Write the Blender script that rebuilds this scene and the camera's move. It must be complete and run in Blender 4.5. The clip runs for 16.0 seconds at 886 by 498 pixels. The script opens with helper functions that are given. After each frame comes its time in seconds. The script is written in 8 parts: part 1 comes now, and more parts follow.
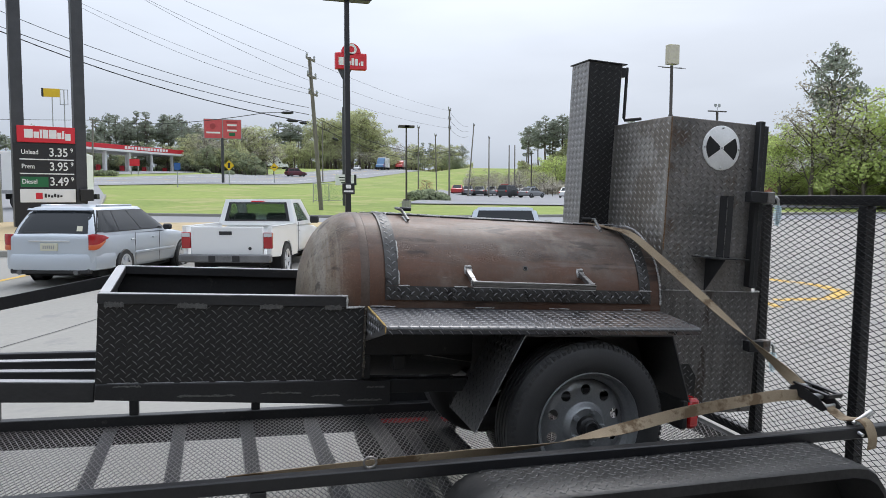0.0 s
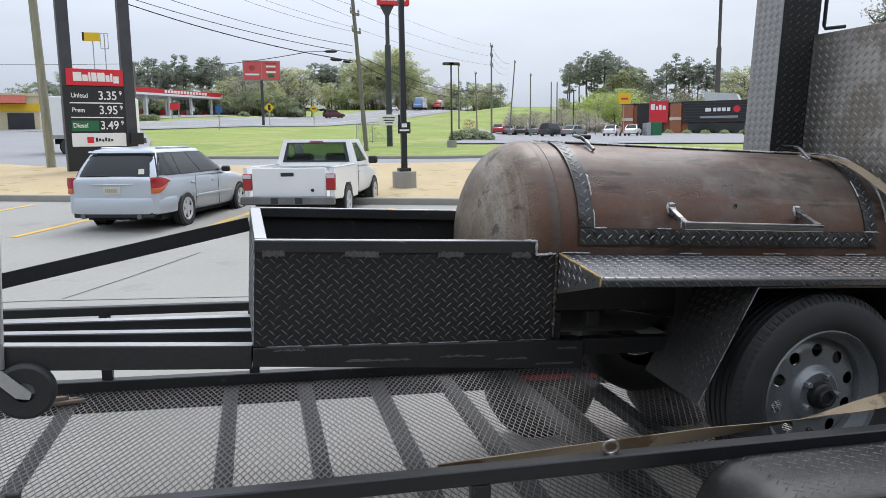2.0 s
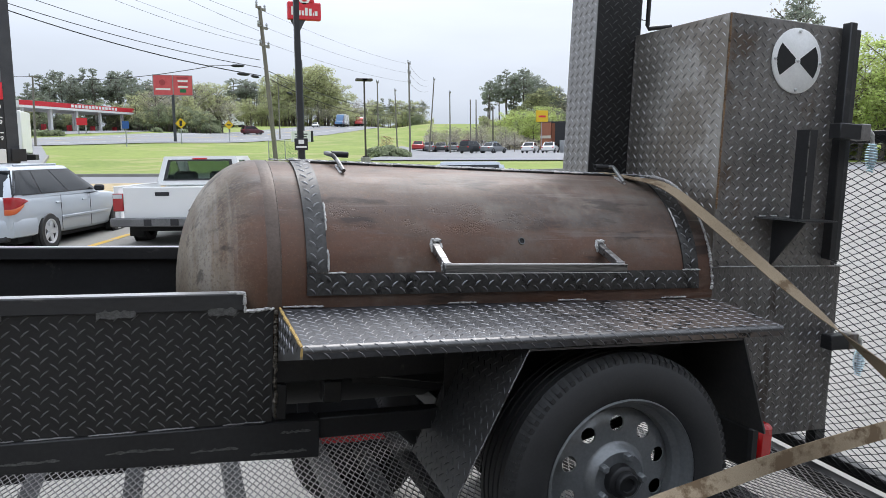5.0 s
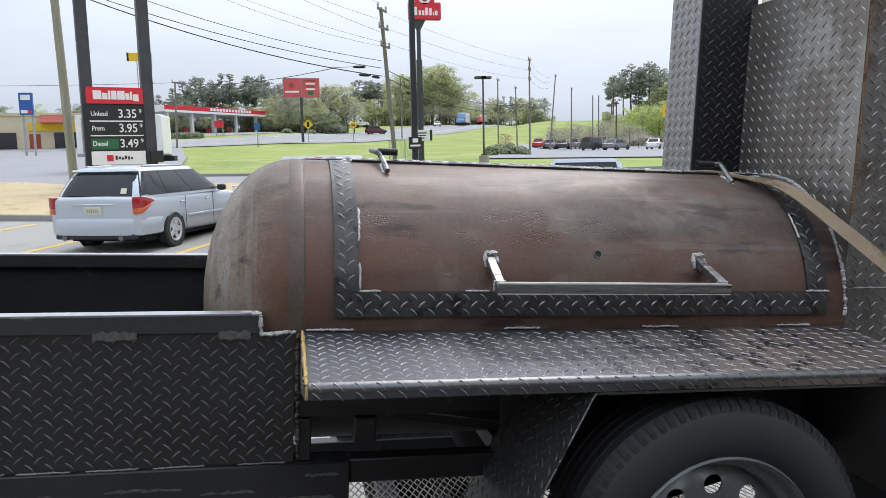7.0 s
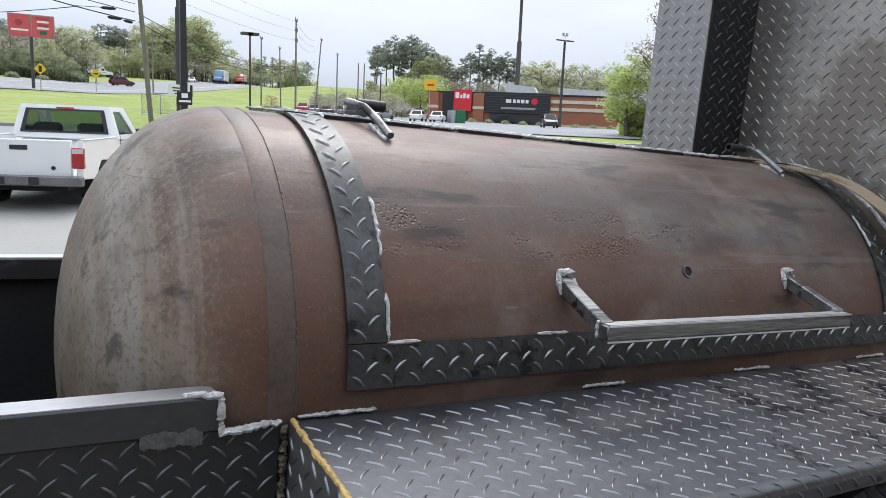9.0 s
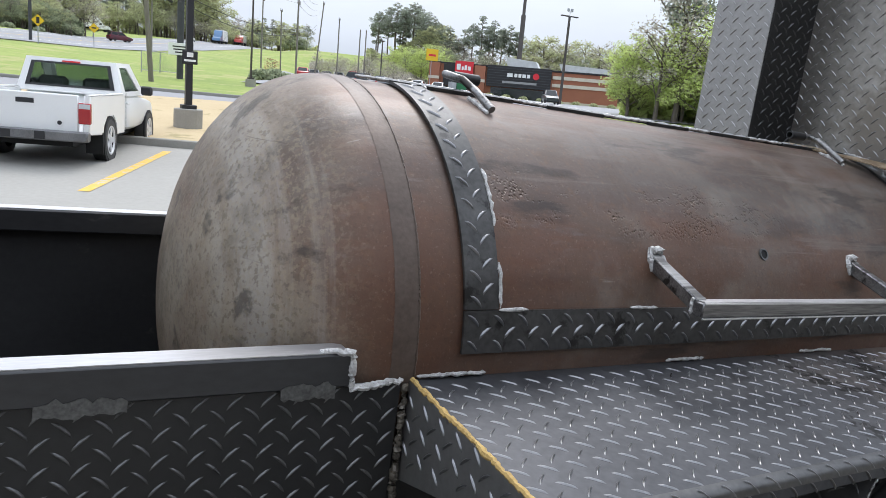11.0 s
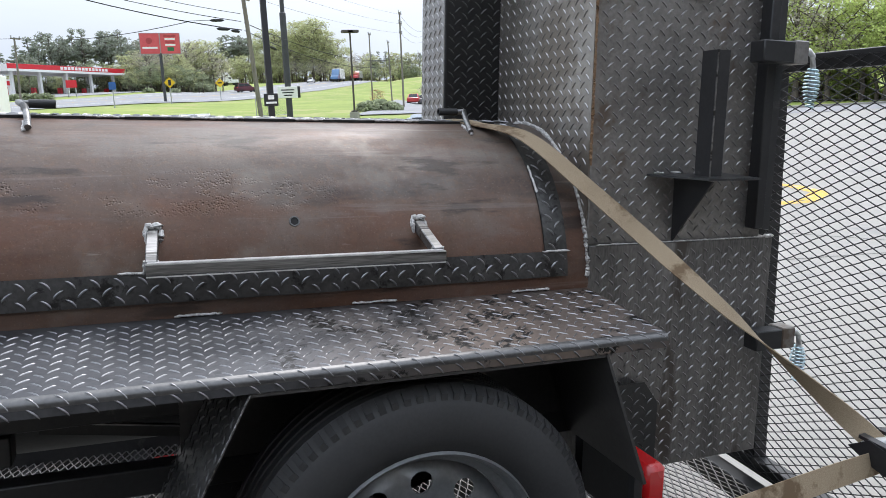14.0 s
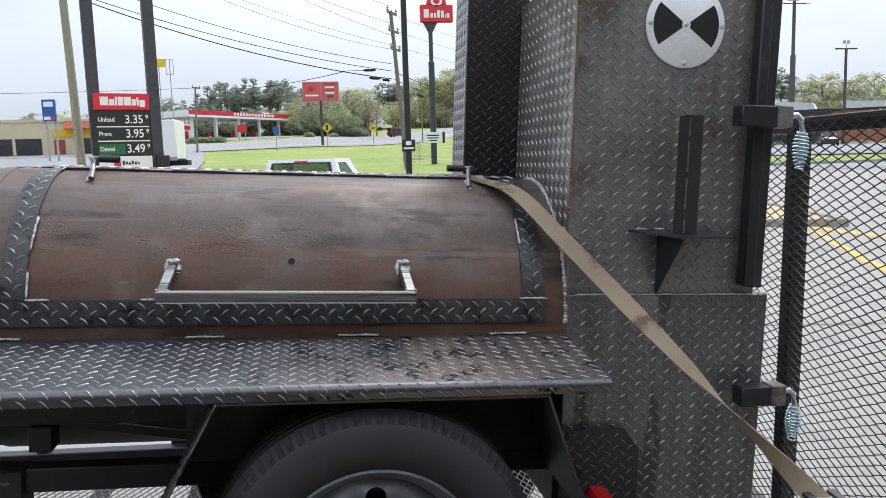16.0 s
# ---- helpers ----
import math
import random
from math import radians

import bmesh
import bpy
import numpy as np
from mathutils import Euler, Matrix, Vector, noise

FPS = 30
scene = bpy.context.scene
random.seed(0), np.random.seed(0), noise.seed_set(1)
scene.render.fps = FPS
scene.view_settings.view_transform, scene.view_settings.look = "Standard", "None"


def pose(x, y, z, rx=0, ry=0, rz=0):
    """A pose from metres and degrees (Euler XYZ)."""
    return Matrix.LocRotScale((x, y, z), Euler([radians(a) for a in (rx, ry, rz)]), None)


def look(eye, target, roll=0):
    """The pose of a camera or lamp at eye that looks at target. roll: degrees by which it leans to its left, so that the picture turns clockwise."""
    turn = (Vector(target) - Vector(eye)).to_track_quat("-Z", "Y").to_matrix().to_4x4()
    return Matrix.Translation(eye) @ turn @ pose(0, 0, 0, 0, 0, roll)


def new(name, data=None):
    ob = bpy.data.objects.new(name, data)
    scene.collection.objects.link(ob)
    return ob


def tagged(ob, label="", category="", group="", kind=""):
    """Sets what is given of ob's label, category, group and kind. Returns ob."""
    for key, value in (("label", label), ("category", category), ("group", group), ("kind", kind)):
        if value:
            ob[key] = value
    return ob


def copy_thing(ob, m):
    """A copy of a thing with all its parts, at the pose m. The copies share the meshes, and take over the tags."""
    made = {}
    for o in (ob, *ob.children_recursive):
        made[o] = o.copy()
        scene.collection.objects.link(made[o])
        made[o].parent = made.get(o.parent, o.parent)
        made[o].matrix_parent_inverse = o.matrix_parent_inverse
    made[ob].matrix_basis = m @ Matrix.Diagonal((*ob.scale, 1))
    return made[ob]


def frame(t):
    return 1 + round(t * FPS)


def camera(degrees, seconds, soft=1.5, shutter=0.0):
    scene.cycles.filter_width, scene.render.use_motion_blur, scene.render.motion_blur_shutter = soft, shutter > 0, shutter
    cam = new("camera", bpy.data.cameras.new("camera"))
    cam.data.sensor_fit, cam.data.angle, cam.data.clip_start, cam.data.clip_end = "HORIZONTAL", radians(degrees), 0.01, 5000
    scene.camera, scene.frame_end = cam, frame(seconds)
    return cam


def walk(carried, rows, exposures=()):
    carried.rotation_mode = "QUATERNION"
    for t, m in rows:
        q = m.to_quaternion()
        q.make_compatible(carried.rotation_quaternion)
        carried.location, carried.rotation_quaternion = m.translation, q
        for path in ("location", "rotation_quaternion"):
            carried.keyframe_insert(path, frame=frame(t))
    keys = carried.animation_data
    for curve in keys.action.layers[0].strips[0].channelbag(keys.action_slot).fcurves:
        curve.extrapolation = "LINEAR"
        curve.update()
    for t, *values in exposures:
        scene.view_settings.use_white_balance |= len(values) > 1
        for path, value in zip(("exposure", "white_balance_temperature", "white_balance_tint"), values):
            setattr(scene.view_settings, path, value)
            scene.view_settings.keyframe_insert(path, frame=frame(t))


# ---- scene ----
cam = camera(61.0, 16.0, soft=0.6)
PATH = [
    (0, (-0.225, 0.083, 1.787), (0.397, 1.979, 1.649), 0.1),
    (0.5, (-0.331, 0.141, 1.784), (0.305, 2.032, 1.639), -0.2),
    (1, (-0.46, 0.277, 1.769), (0.159, 2.165, 1.537), -1.1),
    (1.5, (-0.531, 0.5, 1.728), (0.048, 2.396, 1.466), -1.3),
    (2, (-0.627, 0.748, 1.734), (-0.105, 2.656, 1.441), -0.7),
    (2.5, (-0.75, 0.969, 1.735), (-0.167, 2.858, 1.433), -0.1),
    (3, (-0.702, 1.075, 1.726), (0.169, 2.85, 1.424), 0.8),
    (3.5, (-0.453, 1.083, 1.721), (0.405, 2.864, 1.419), 0.3),
    (4, (-0.242, 1.11, 1.732), (0.577, 2.911, 1.438), 0.3),
    (4.2, (-0.177, 1.142, 1.729), (0.64, 2.945, 1.441), 0.2),
    (6.3, (0.524, 1.188, 1.731), (0.937, 3.135, 1.53), -1.5),
    (6.5, (0.515, 1.237, 1.724), (0.907, 3.185, 1.497), -1.4),
    (7, (0.425, 1.441, 1.723), (0.831, 3.383, 1.471), -1.2),
    (7.5, (0.351, 1.703, 1.719), (0.83, 3.626, 1.45), -0.7),
    (8, (0.366, 1.945, 1.709), (0.931, 3.842, 1.427), -0.1),
    (8.5, (0.301, 2.131, 1.712), (1.011, 3.975, 1.404), 0.8),
    (9, (0.154, 2.274, 1.707), (1.147, 3.978, 1.375), 2.4),
    (9.2, (0.099, 2.318, 1.706), (1.176, 3.966, 1.354), 3.3),
    (11.3, (-0.011, 2.323, 1.701), (0.991, 4.004, 1.286), 5.2),
    (11.5, (0.015, 2.288, 1.707), (1.021, 3.964, 1.284), 5.0),
    (12, (0.148, 2.101, 1.677), (1.147, 3.784, 1.266), 3.2),
    (12.5, (0.323, 1.872, 1.684), (1.28, 3.585, 1.292), 1.8),
    (13, (0.5, 1.786, 1.667), (1.457, 3.5, 1.285), -0.1),
    (13.5, (0.794, 1.689, 1.671), (1.704, 3.429, 1.292), -1.5),
    (14, (0.92, 1.607, 1.691), (1.614, 3.445, 1.318), -2.3),
    (14.5, (1.094, 1.419, 1.707), (1.465, 3.353, 1.359), -2.8),
    (15, (1.16, 1.336, 1.705), (1.437, 3.292, 1.394), -2.3),
    (15.5, (1.2, 1.321, 1.706), (1.509, 3.276, 1.423), -1.8),
    (16, (1.239, 1.315, 1.712), (1.577, 3.271, 1.467), -1.7),
]
walk(cam, [(t, look(eye, target, roll)) for t, eye, target, roll in PATH], exposures=[(t, e + 0.07, 6380.0, 11.5) for t, e in ((0.0, -0.3), (1.5, -0.2), (2.5, -0.15), (4.2, -0.1), (7.0, -0.06), (9.0, 0.0), (12.5, 0.1), (13.5, 0.12), (14.0, 0.16), (15.0, 0.04), (16.0, 0.04))])

# ---- sky and light: an overcast spring day ----
world = bpy.data.worlds.new("overcast_sky")
scene.world = world
world.use_nodes = True
wn, wl = world.node_tree.nodes, world.node_tree.links
wn.clear()
SUN_EL, SUN_AZ = 52.0, 35.0
sky = wn.new("ShaderNodeTexSky")
sky.sky_type = "NISHITA"
sky.sun_disc = False
sky.sun_elevation, sky.sun_rotation = radians(SUN_EL), radians(SUN_AZ)
sky.air_density, sky.dust_density, sky.ozone_density = 1.0, 6.0, 1.0
grey = wn.new("ShaderNodeHueSaturation")
grey.inputs["Saturation"].default_value = 0.12
clouds = wn.new("ShaderNodeTexNoise")
clouds.inputs["Scale"].default_value = 2.2
clouds.inputs["Detail"].default_value = 5
coord = wn.new("ShaderNodeTexCoord")
stretch = wn.new("ShaderNodeMapping")
stretch.inputs["Scale"].default_value = (1.0, 1.0, 4.0)
ramp = wn.new("ShaderNodeMapRange")
ramp.inputs["From Min"].default_value, ramp.inputs["From Max"].default_value = 0.3, 0.7
ramp.inputs["To Min"].default_value, ramp.inputs["To Max"].default_value = 0.9, 1.07
# an overcast sky is brighter overhead than at the horizon
height = wn.new("ShaderNodeSeparateXYZ")
dome = wn.new("ShaderNodeMapRange")
dome.inputs["From Min"].default_value, dome.inputs["From Max"].default_value = 0.0, 0.9
dome.inputs["To Min"].default_value, dome.inputs["To Max"].default_value = 0.77, 2.0
lift = wn.new("ShaderNodeMath")
lift.operation = "MULTIPLY"
veil = wn.new("ShaderNodeMix")
veil.data_type = "RGBA"
veil.inputs["Factor"].default_value = 0.72
veil.inputs[7].default_value = (6.35, 7.1, 8.15, 1)
tone = wn.new("ShaderNodeMix")
tone.data_type, tone.blend_type = "RGBA", "MULTIPLY"
tone.inputs["Factor"].default_value = 1.0
back = wn.new("ShaderNodeBackground")
back.inputs["Strength"].default_value = 0.142
outw = wn.new("ShaderNodeOutputWorld")
wl.new(sky.outputs[0], grey.inputs["Color"])
wl.new(grey.outputs[0], veil.inputs[6])
wl.new(coord.outputs["Generated"], stretch.inputs[0])
wl.new(stretch.outputs[0], clouds.inputs["Vector"])
wl.new(clouds.outputs["Fac"], ramp.inputs["Value"])
wl.new(veil.outputs[2], tone.inputs[6])
wl.new(coord.outputs["Generated"], height.inputs[0])
wl.new(height.outputs["Z"], dome.inputs["Value"])
wl.new(dome.outputs[0], lift.inputs[0])
wl.new(ramp.outputs[0], lift.inputs[1])
wl.new(lift.outputs[0], tone.inputs[7])
wl.new(tone.outputs[2], back.inputs["Color"])
wl.new(back.outputs[0], outw.inputs["Surface"])
sun = new("sun", bpy.data.lights.new("sun", "SUN"))
sun.data.energy, sun.data.angle, sun.data.color = 1.3, radians(25), (1.0, 0.985, 0.96)
sun.matrix_world = look((0, 0, 60), Vector((0, 0, 60)) - Vector((math.sin(radians(SUN_AZ)) * math.cos(radians(SUN_EL)), math.cos(radians(SUN_AZ)) * math.cos(radians(SUN_EL)), math.sin(radians(SUN_EL)))))


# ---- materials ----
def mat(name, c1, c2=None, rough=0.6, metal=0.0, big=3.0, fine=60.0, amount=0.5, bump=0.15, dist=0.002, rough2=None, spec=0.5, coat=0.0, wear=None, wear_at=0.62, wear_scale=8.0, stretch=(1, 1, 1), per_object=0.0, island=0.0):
    """Two-scale noise between two colours, with grain, wear patches and relief."""
    m = bpy.data.materials.new(name)
    m.use_nodes = True
    n, l = m.node_tree.nodes, m.node_tree.links
    b = n["Principled BSDF"]
    tc = n.new("ShaderNodeTexCoord")
    mp = n.new("ShaderNodeMapping")
    mp.inputs["Scale"].default_value = stretch
    l.new(tc.outputs["Object"], mp.inputs[0])
    n1 = n.new("ShaderNodeTexNoise")
    n1.inputs["Scale"].default_value, n1.inputs["Detail"].default_value = big, 4
    n2 = n.new("ShaderNodeTexNoise")
    n2.inputs["Scale"].default_value, n2.inputs["Detail"].default_value = fine, 3
    l.new(mp.outputs[0], n1.inputs["Vector"])
    l.new(mp.outputs[0], n2.inputs["Vector"])
    add = n.new("ShaderNodeMath")
    add.operation = "MULTIPLY_ADD"
    add.inputs[1].default_value = 0.45
    l.new(n2.outputs["Fac"], add.inputs[0])
    sc = n.new("ShaderNodeMath")
    sc.operation = "MULTIPLY"
    sc.inputs[1].default_value = 0.55
    l.new(n1.outputs["Fac"], sc.inputs[0])
    l.new(sc.outputs[0], add.inputs[2])
    mr = n.new("ShaderNodeMapRange")
    mr.inputs["From Min"].default_value, mr.inputs["From Max"].default_value = 0.5 - 0.25 * amount - 0.02, 0.5 + 0.25 * amount + 0.02
    l.new(add.outputs[0], mr.inputs["Value"])
    mix = n.new("ShaderNodeMix")
    mix.data_type = "RGBA"
    mix.inputs[6].default_value = (*c1, 1)
    mix.inputs[7].default_value = (*(c2 or [min(1, v * 1.25) for v in c1]), 1)
    l.new(mr.outputs[0], mix.inputs["Factor"])
    col = mix.outputs[2]
    if wear:
        n3 = n.new("ShaderNodeTexNoise")
        n3.inputs["Scale"].default_value, n3.inputs["Detail"].default_value, n3.inputs["Roughness"].default_value = wear_scale, 6, 0.65
        l.new(mp.outputs[0], n3.inputs["Vector"])
        wr = n.new("ShaderNodeMapRange")
        wr.inputs["From Min"].default_value, wr.inputs["From Max"].default_value = wear_at, wear_at + 0.06
        l.new(n3.outputs["Fac"], wr.inputs["Value"])
        wm = n.new("ShaderNodeMix")
        wm.data_type = "RGBA"
        wm.inputs[7].default_value = (*wear, 1)
        l.new(wr.outputs[0], wm.inputs["Factor"])
        l.new(col, wm.inputs[6])
        col = wm.outputs[2]
    if per_object or island:
        src = n.new("ShaderNodeObjectInfo") if per_object else n.new("ShaderNodeNewGeometry")
        rnd = src.outputs["Random"] if per_object else src.outputs["Random Per Island"]
        amt = per_object or island
        vr = n.new("ShaderNodeMapRange")
        vr.inputs["To Min"].default_value, vr.inputs["To Max"].default_value = 1 - amt, 1 + amt
        l.new(rnd, vr.inputs["Value"])
        hs = n.new("ShaderNodeHueSaturation")
        l.new(vr.outputs[0], hs.inputs["Value"])
        l.new(col, hs.inputs["Color"])
        col = hs.outputs[0]
    l.new(col, b.inputs["Base Color"])
    rr = n.new("ShaderNodeMapRange")
    rr.inputs["To Min"].default_value, rr.inputs["To Max"].default_value = rough, rough2 if rough2 is not None else min(1, rough + 0.15)
    l.new(n1.outputs["Fac"], rr.inputs["Value"])
    l.new(rr.outputs[0], b.inputs["Roughness"])
    b.inputs["Metallic"].default_value = metal
    b.inputs["Specular IOR Level"].default_value = spec
    b.inputs["Coat Weight"].default_value = coat
    b.inputs["Coat Roughness"].default_value = 0.08
    if bump:
        bp = n.new("ShaderNodeBump")
        bp.inputs["Strength"].default_value, bp.inputs["Distance"].default_value = bump, dist
        l.new(add.outputs[0], bp.inputs["Height"])
        l.new(bp.outputs[0], b.inputs["Normal"])
    return m


def flat(name, c, rough=0.5, metal=0.0, emit=0.0, **k):
    m = mat(name, c, [v * 0.9 for v in c], rough, metal, amount=0.8, bump=k.pop("bump", 0.03), **k)
    if emit:
        b = m.node_tree.nodes["Principled BSDF"]
        b.inputs["Emission Color"].default_value = (*c, 1)
        b.inputs["Emission Strength"].default_value = emit
    return m


M_BLACK = mat("black_paint", (0.014, 0.014, 0.0148), (0.03, 0.03, 0.031), 0.36, spec=0.35, big=4, fine=90, amount=1, bump=0.12, wear=(0.06, 0.056, 0.053), wear_at=0.64, wear_scale=9)
M_DULLUG = mat("dull_black_lug", (0.035, 0.035, 0.036), (0.1, 0.1, 0.1), 0.3, 0.3, big=7, fine=150, amount=1.3, bump=0.06)
M_RIM = mat("glossy_black_steel", (0.016, 0.016, 0.017), (0.046, 0.046, 0.048), 0.24, 0.1, big=6, fine=120, amount=1.2, bump=0.06, stretch=(0.4, 1, 1), spec=0.5, wear=(0.09, 0.086, 0.082), wear_at=0.66, wear_scale=12)
M_STRIP = mat("black_tread_strip", (0.016, 0.0155, 0.015), (0.1, 0.097, 0.094), 0.34, 0.45, big=16, fine=120, amount=1.1, bump=0.16, wear=(0.015, 0.014, 0.013), wear_at=0.56, wear_scale=22)
M_PLATE = mat("dark_tread_plate", (0.12, 0.114, 0.109), (0.36, 0.341, 0.325), 0.34, 0.68, big=5, fine=110, amount=1.1, bump=0.12, wear=(0.15, 0.118, 0.096), wear_at=0.54, wear_scale=3.2)
M_RAIL = mat("deep_black_rail", (0.009, 0.009, 0.0105), (0.02, 0.02, 0.022), 0.28, 0.0, big=5, fine=110, amount=1.1, bump=0.08, spec=0.4, wear=(0.06, 0.06, 0.06), wear_at=0.68)
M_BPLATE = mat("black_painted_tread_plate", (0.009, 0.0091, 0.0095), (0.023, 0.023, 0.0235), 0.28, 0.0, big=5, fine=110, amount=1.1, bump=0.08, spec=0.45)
M_BLUG = mat("worn_black_lug", (0.04, 0.04, 0.041), (0.19, 0.189, 0.187), 0.22, 0.55, big=7, fine=150, amount=1.3, bump=0.06, spec=0.7)
M_LUG = mat("worn_tread_lug", (0.14, 0.137, 0.135), (0.34, 0.33, 0.325), 0.22, 0.85, big=5, fine=150, amount=1.2, bump=0.1)
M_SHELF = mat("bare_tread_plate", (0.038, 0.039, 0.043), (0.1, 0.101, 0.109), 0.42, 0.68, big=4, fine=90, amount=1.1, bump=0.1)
M_SHELFLUG = mat("bare_tread_lug", (0.12, 0.12, 0.124), (0.31, 0.31, 0.316), 0.22, 0.88, big=5, fine=150, amount=1.2, bump=0.06)
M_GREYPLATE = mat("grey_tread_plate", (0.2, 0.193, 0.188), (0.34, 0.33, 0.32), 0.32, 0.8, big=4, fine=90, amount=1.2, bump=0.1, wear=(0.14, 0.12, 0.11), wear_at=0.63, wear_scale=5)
M_WELD = mat("weld_bead", (0.17, 0.165, 0.16), (0.78, 0.765, 0.745), 0.45, 0.35, big=70, fine=300, amount=1.1, bump=1.0, dist=0.004)
M_RUSTY = mat("rusty_weld", (0.26, 0.15, 0.05), (0.56, 0.4, 0.14), 0.75, 0.0, big=22, fine=200, amount=1.4, bump=0.5, dist=0.003)
M_STEEL = mat("bright_steel", (0.5, 0.5, 0.5), (0.68, 0.68, 0.67), 0.3, 0.7, big=6, fine=140, amount=1, bump=0.08)
M_BRUSHED = mat("ground_steel_bar", (0.05, 0.049, 0.049), (0.4, 0.393, 0.385), 0.3, 0.85, big=16, fine=170, amount=0.9, bump=0.25, stretch=(0.12, 2.2, 2.2), wear=(0.05, 0.047, 0.044), wear_at=0.52, wear_scale=9)
M_RUBBER = mat("tyre_rubber", (0.02, 0.02, 0.0205), (0.042, 0.042, 0.043), 0.55, big=8, fine=160, amount=1.1, bump=0.2, dist=0.001)
M_WHEEL = mat("grey_painted_wheel", (0.19, 0.198, 0.205), (0.32, 0.33, 0.338), 0.3, 0.45, big=8, fine=100, amount=1, bump=0.08)
M_MESH = mat("expanded_steel", (0.05, 0.047, 0.046), (0.215, 0.206, 0.2), 0.36, 0.6, big=3, fine=130, amount=1.4, bump=0.1)
M_DISC = mat("bright_damper_steel", (0.74, 0.74, 0.73), (0.84, 0.84, 0.83), 0.35, 0.15, big=9, fine=140)
M_STRAP = mat("dirty_webbing", (0.172, 0.124, 0.074), (0.4, 0.32, 0.22), 0.85, big=5, fine=420, amount=1.1, bump=0.35, dist=0.001, wear=(0.135, 0.09, 0.05), wear_at=0.54, wear_scale=6)
M_RED = flat("red_lens", (0.55, 0.01, 0.012), 0.2, coat=0.5)
M_BARE = mat("ground_bare_patch", (0.05, 0.05, 0.05), (0.2, 0.2, 0.195), 0.4, 0.6, big=60, fine=240, amount=1.0)
M_MATTBLACK = mat("greasy_soot", (0.013, 0.0128, 0.0125), (0.03, 0.029, 0.028), 0.5, big=6, fine=90, bump=0.2)
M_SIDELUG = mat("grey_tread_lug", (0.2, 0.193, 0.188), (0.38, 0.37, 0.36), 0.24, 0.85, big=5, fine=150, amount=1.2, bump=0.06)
M_ZINC = mat("zinc_spring", (0.35, 0.5, 0.55), (0.55, 0.68, 0.72), 0.25, 0.9)
M_FENDER = mat("worn_black_fender", (0.032, 0.032, 0.034), (0.095, 0.092, 0.09), 0.34, 0.35, big=5, fine=80, amount=1.3, bump=0.15)
M_STEELBEND = mat("rubbed_bright_bend", (0.055, 0.054, 0.055), (0.17, 0.167, 0.165), 0.3, 0.9, big=9, fine=120, amount=1.4, bump=0.12)
M_SKYSHEEN = mat("rubbed_bare_steel_top", (0.34, 0.337, 0.345), (0.62, 0.613, 0.62), 0.32, 0.8, big=6, fine=140, amount=1.4, bump=0.1, stretch=(0.3, 1.5, 1))
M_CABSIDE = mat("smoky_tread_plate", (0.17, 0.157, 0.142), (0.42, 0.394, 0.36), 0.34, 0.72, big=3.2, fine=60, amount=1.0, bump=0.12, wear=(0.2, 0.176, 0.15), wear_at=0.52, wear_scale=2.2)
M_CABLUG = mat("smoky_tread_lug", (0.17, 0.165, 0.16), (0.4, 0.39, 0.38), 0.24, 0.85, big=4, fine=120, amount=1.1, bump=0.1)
M_BASEPLATE = mat("sooty_tread_plate", (0.055, 0.052, 0.05), (0.275, 0.263, 0.253), 0.34, 0.65, big=5, fine=90, amount=0.8, bump=0.12, stretch=(2.2, 1, 0.5), wear=(0.085, 0.074, 0.066), wear_at=0.56, wear_scale=3)
M_GREASY = mat("greasy_dark_weld", (0.02, 0.018, 0.016), (0.2, 0.175, 0.14), 0.4, 0.4, big=35, fine=180, amount=1.4, bump=0.6, dist=0.003)
M_CABWELD = mat("brown_corner_weld", (0.1, 0.055, 0.03), (0.26, 0.16, 0.085), 0.65, 0.2, big=25, fine=180, amount=1.4, bump=0.5, dist=0.003)
M_SEAM = mat("tank_seam", (0.052, 0.036, 0.028), (0.135, 0.1, 0.08), 0.42, 0.35, big=26, fine=160, amount=1.2, bump=0.35)
M_JOINT = mat("joint_filler", (0.06, 0.058, 0.055), (0.12, 0.115, 0.11), 0.9)
M_CREAM = mat("cream_stone", (0.5, 0.45, 0.36), (0.6, 0.55, 0.46), 0.8)
M_AWNING = mat("dark_red_awning", (0.25, 0.05, 0.035), (0.33, 0.08, 0.05), 0.8)
M_POSTLIGHT = mat("grey_letters", (0.25, 0.25, 0.25), (0.32, 0.32, 0.32), 0.6)
M_SEAT = mat("grey_seat_cloth", (0.05, 0.055, 0.05), (0.08, 0.085, 0.08), 0.8)
M_DARK = mat("dark_void", (0.006, 0.006, 0.006), (0.012, 0.012, 0.012), 0.7)


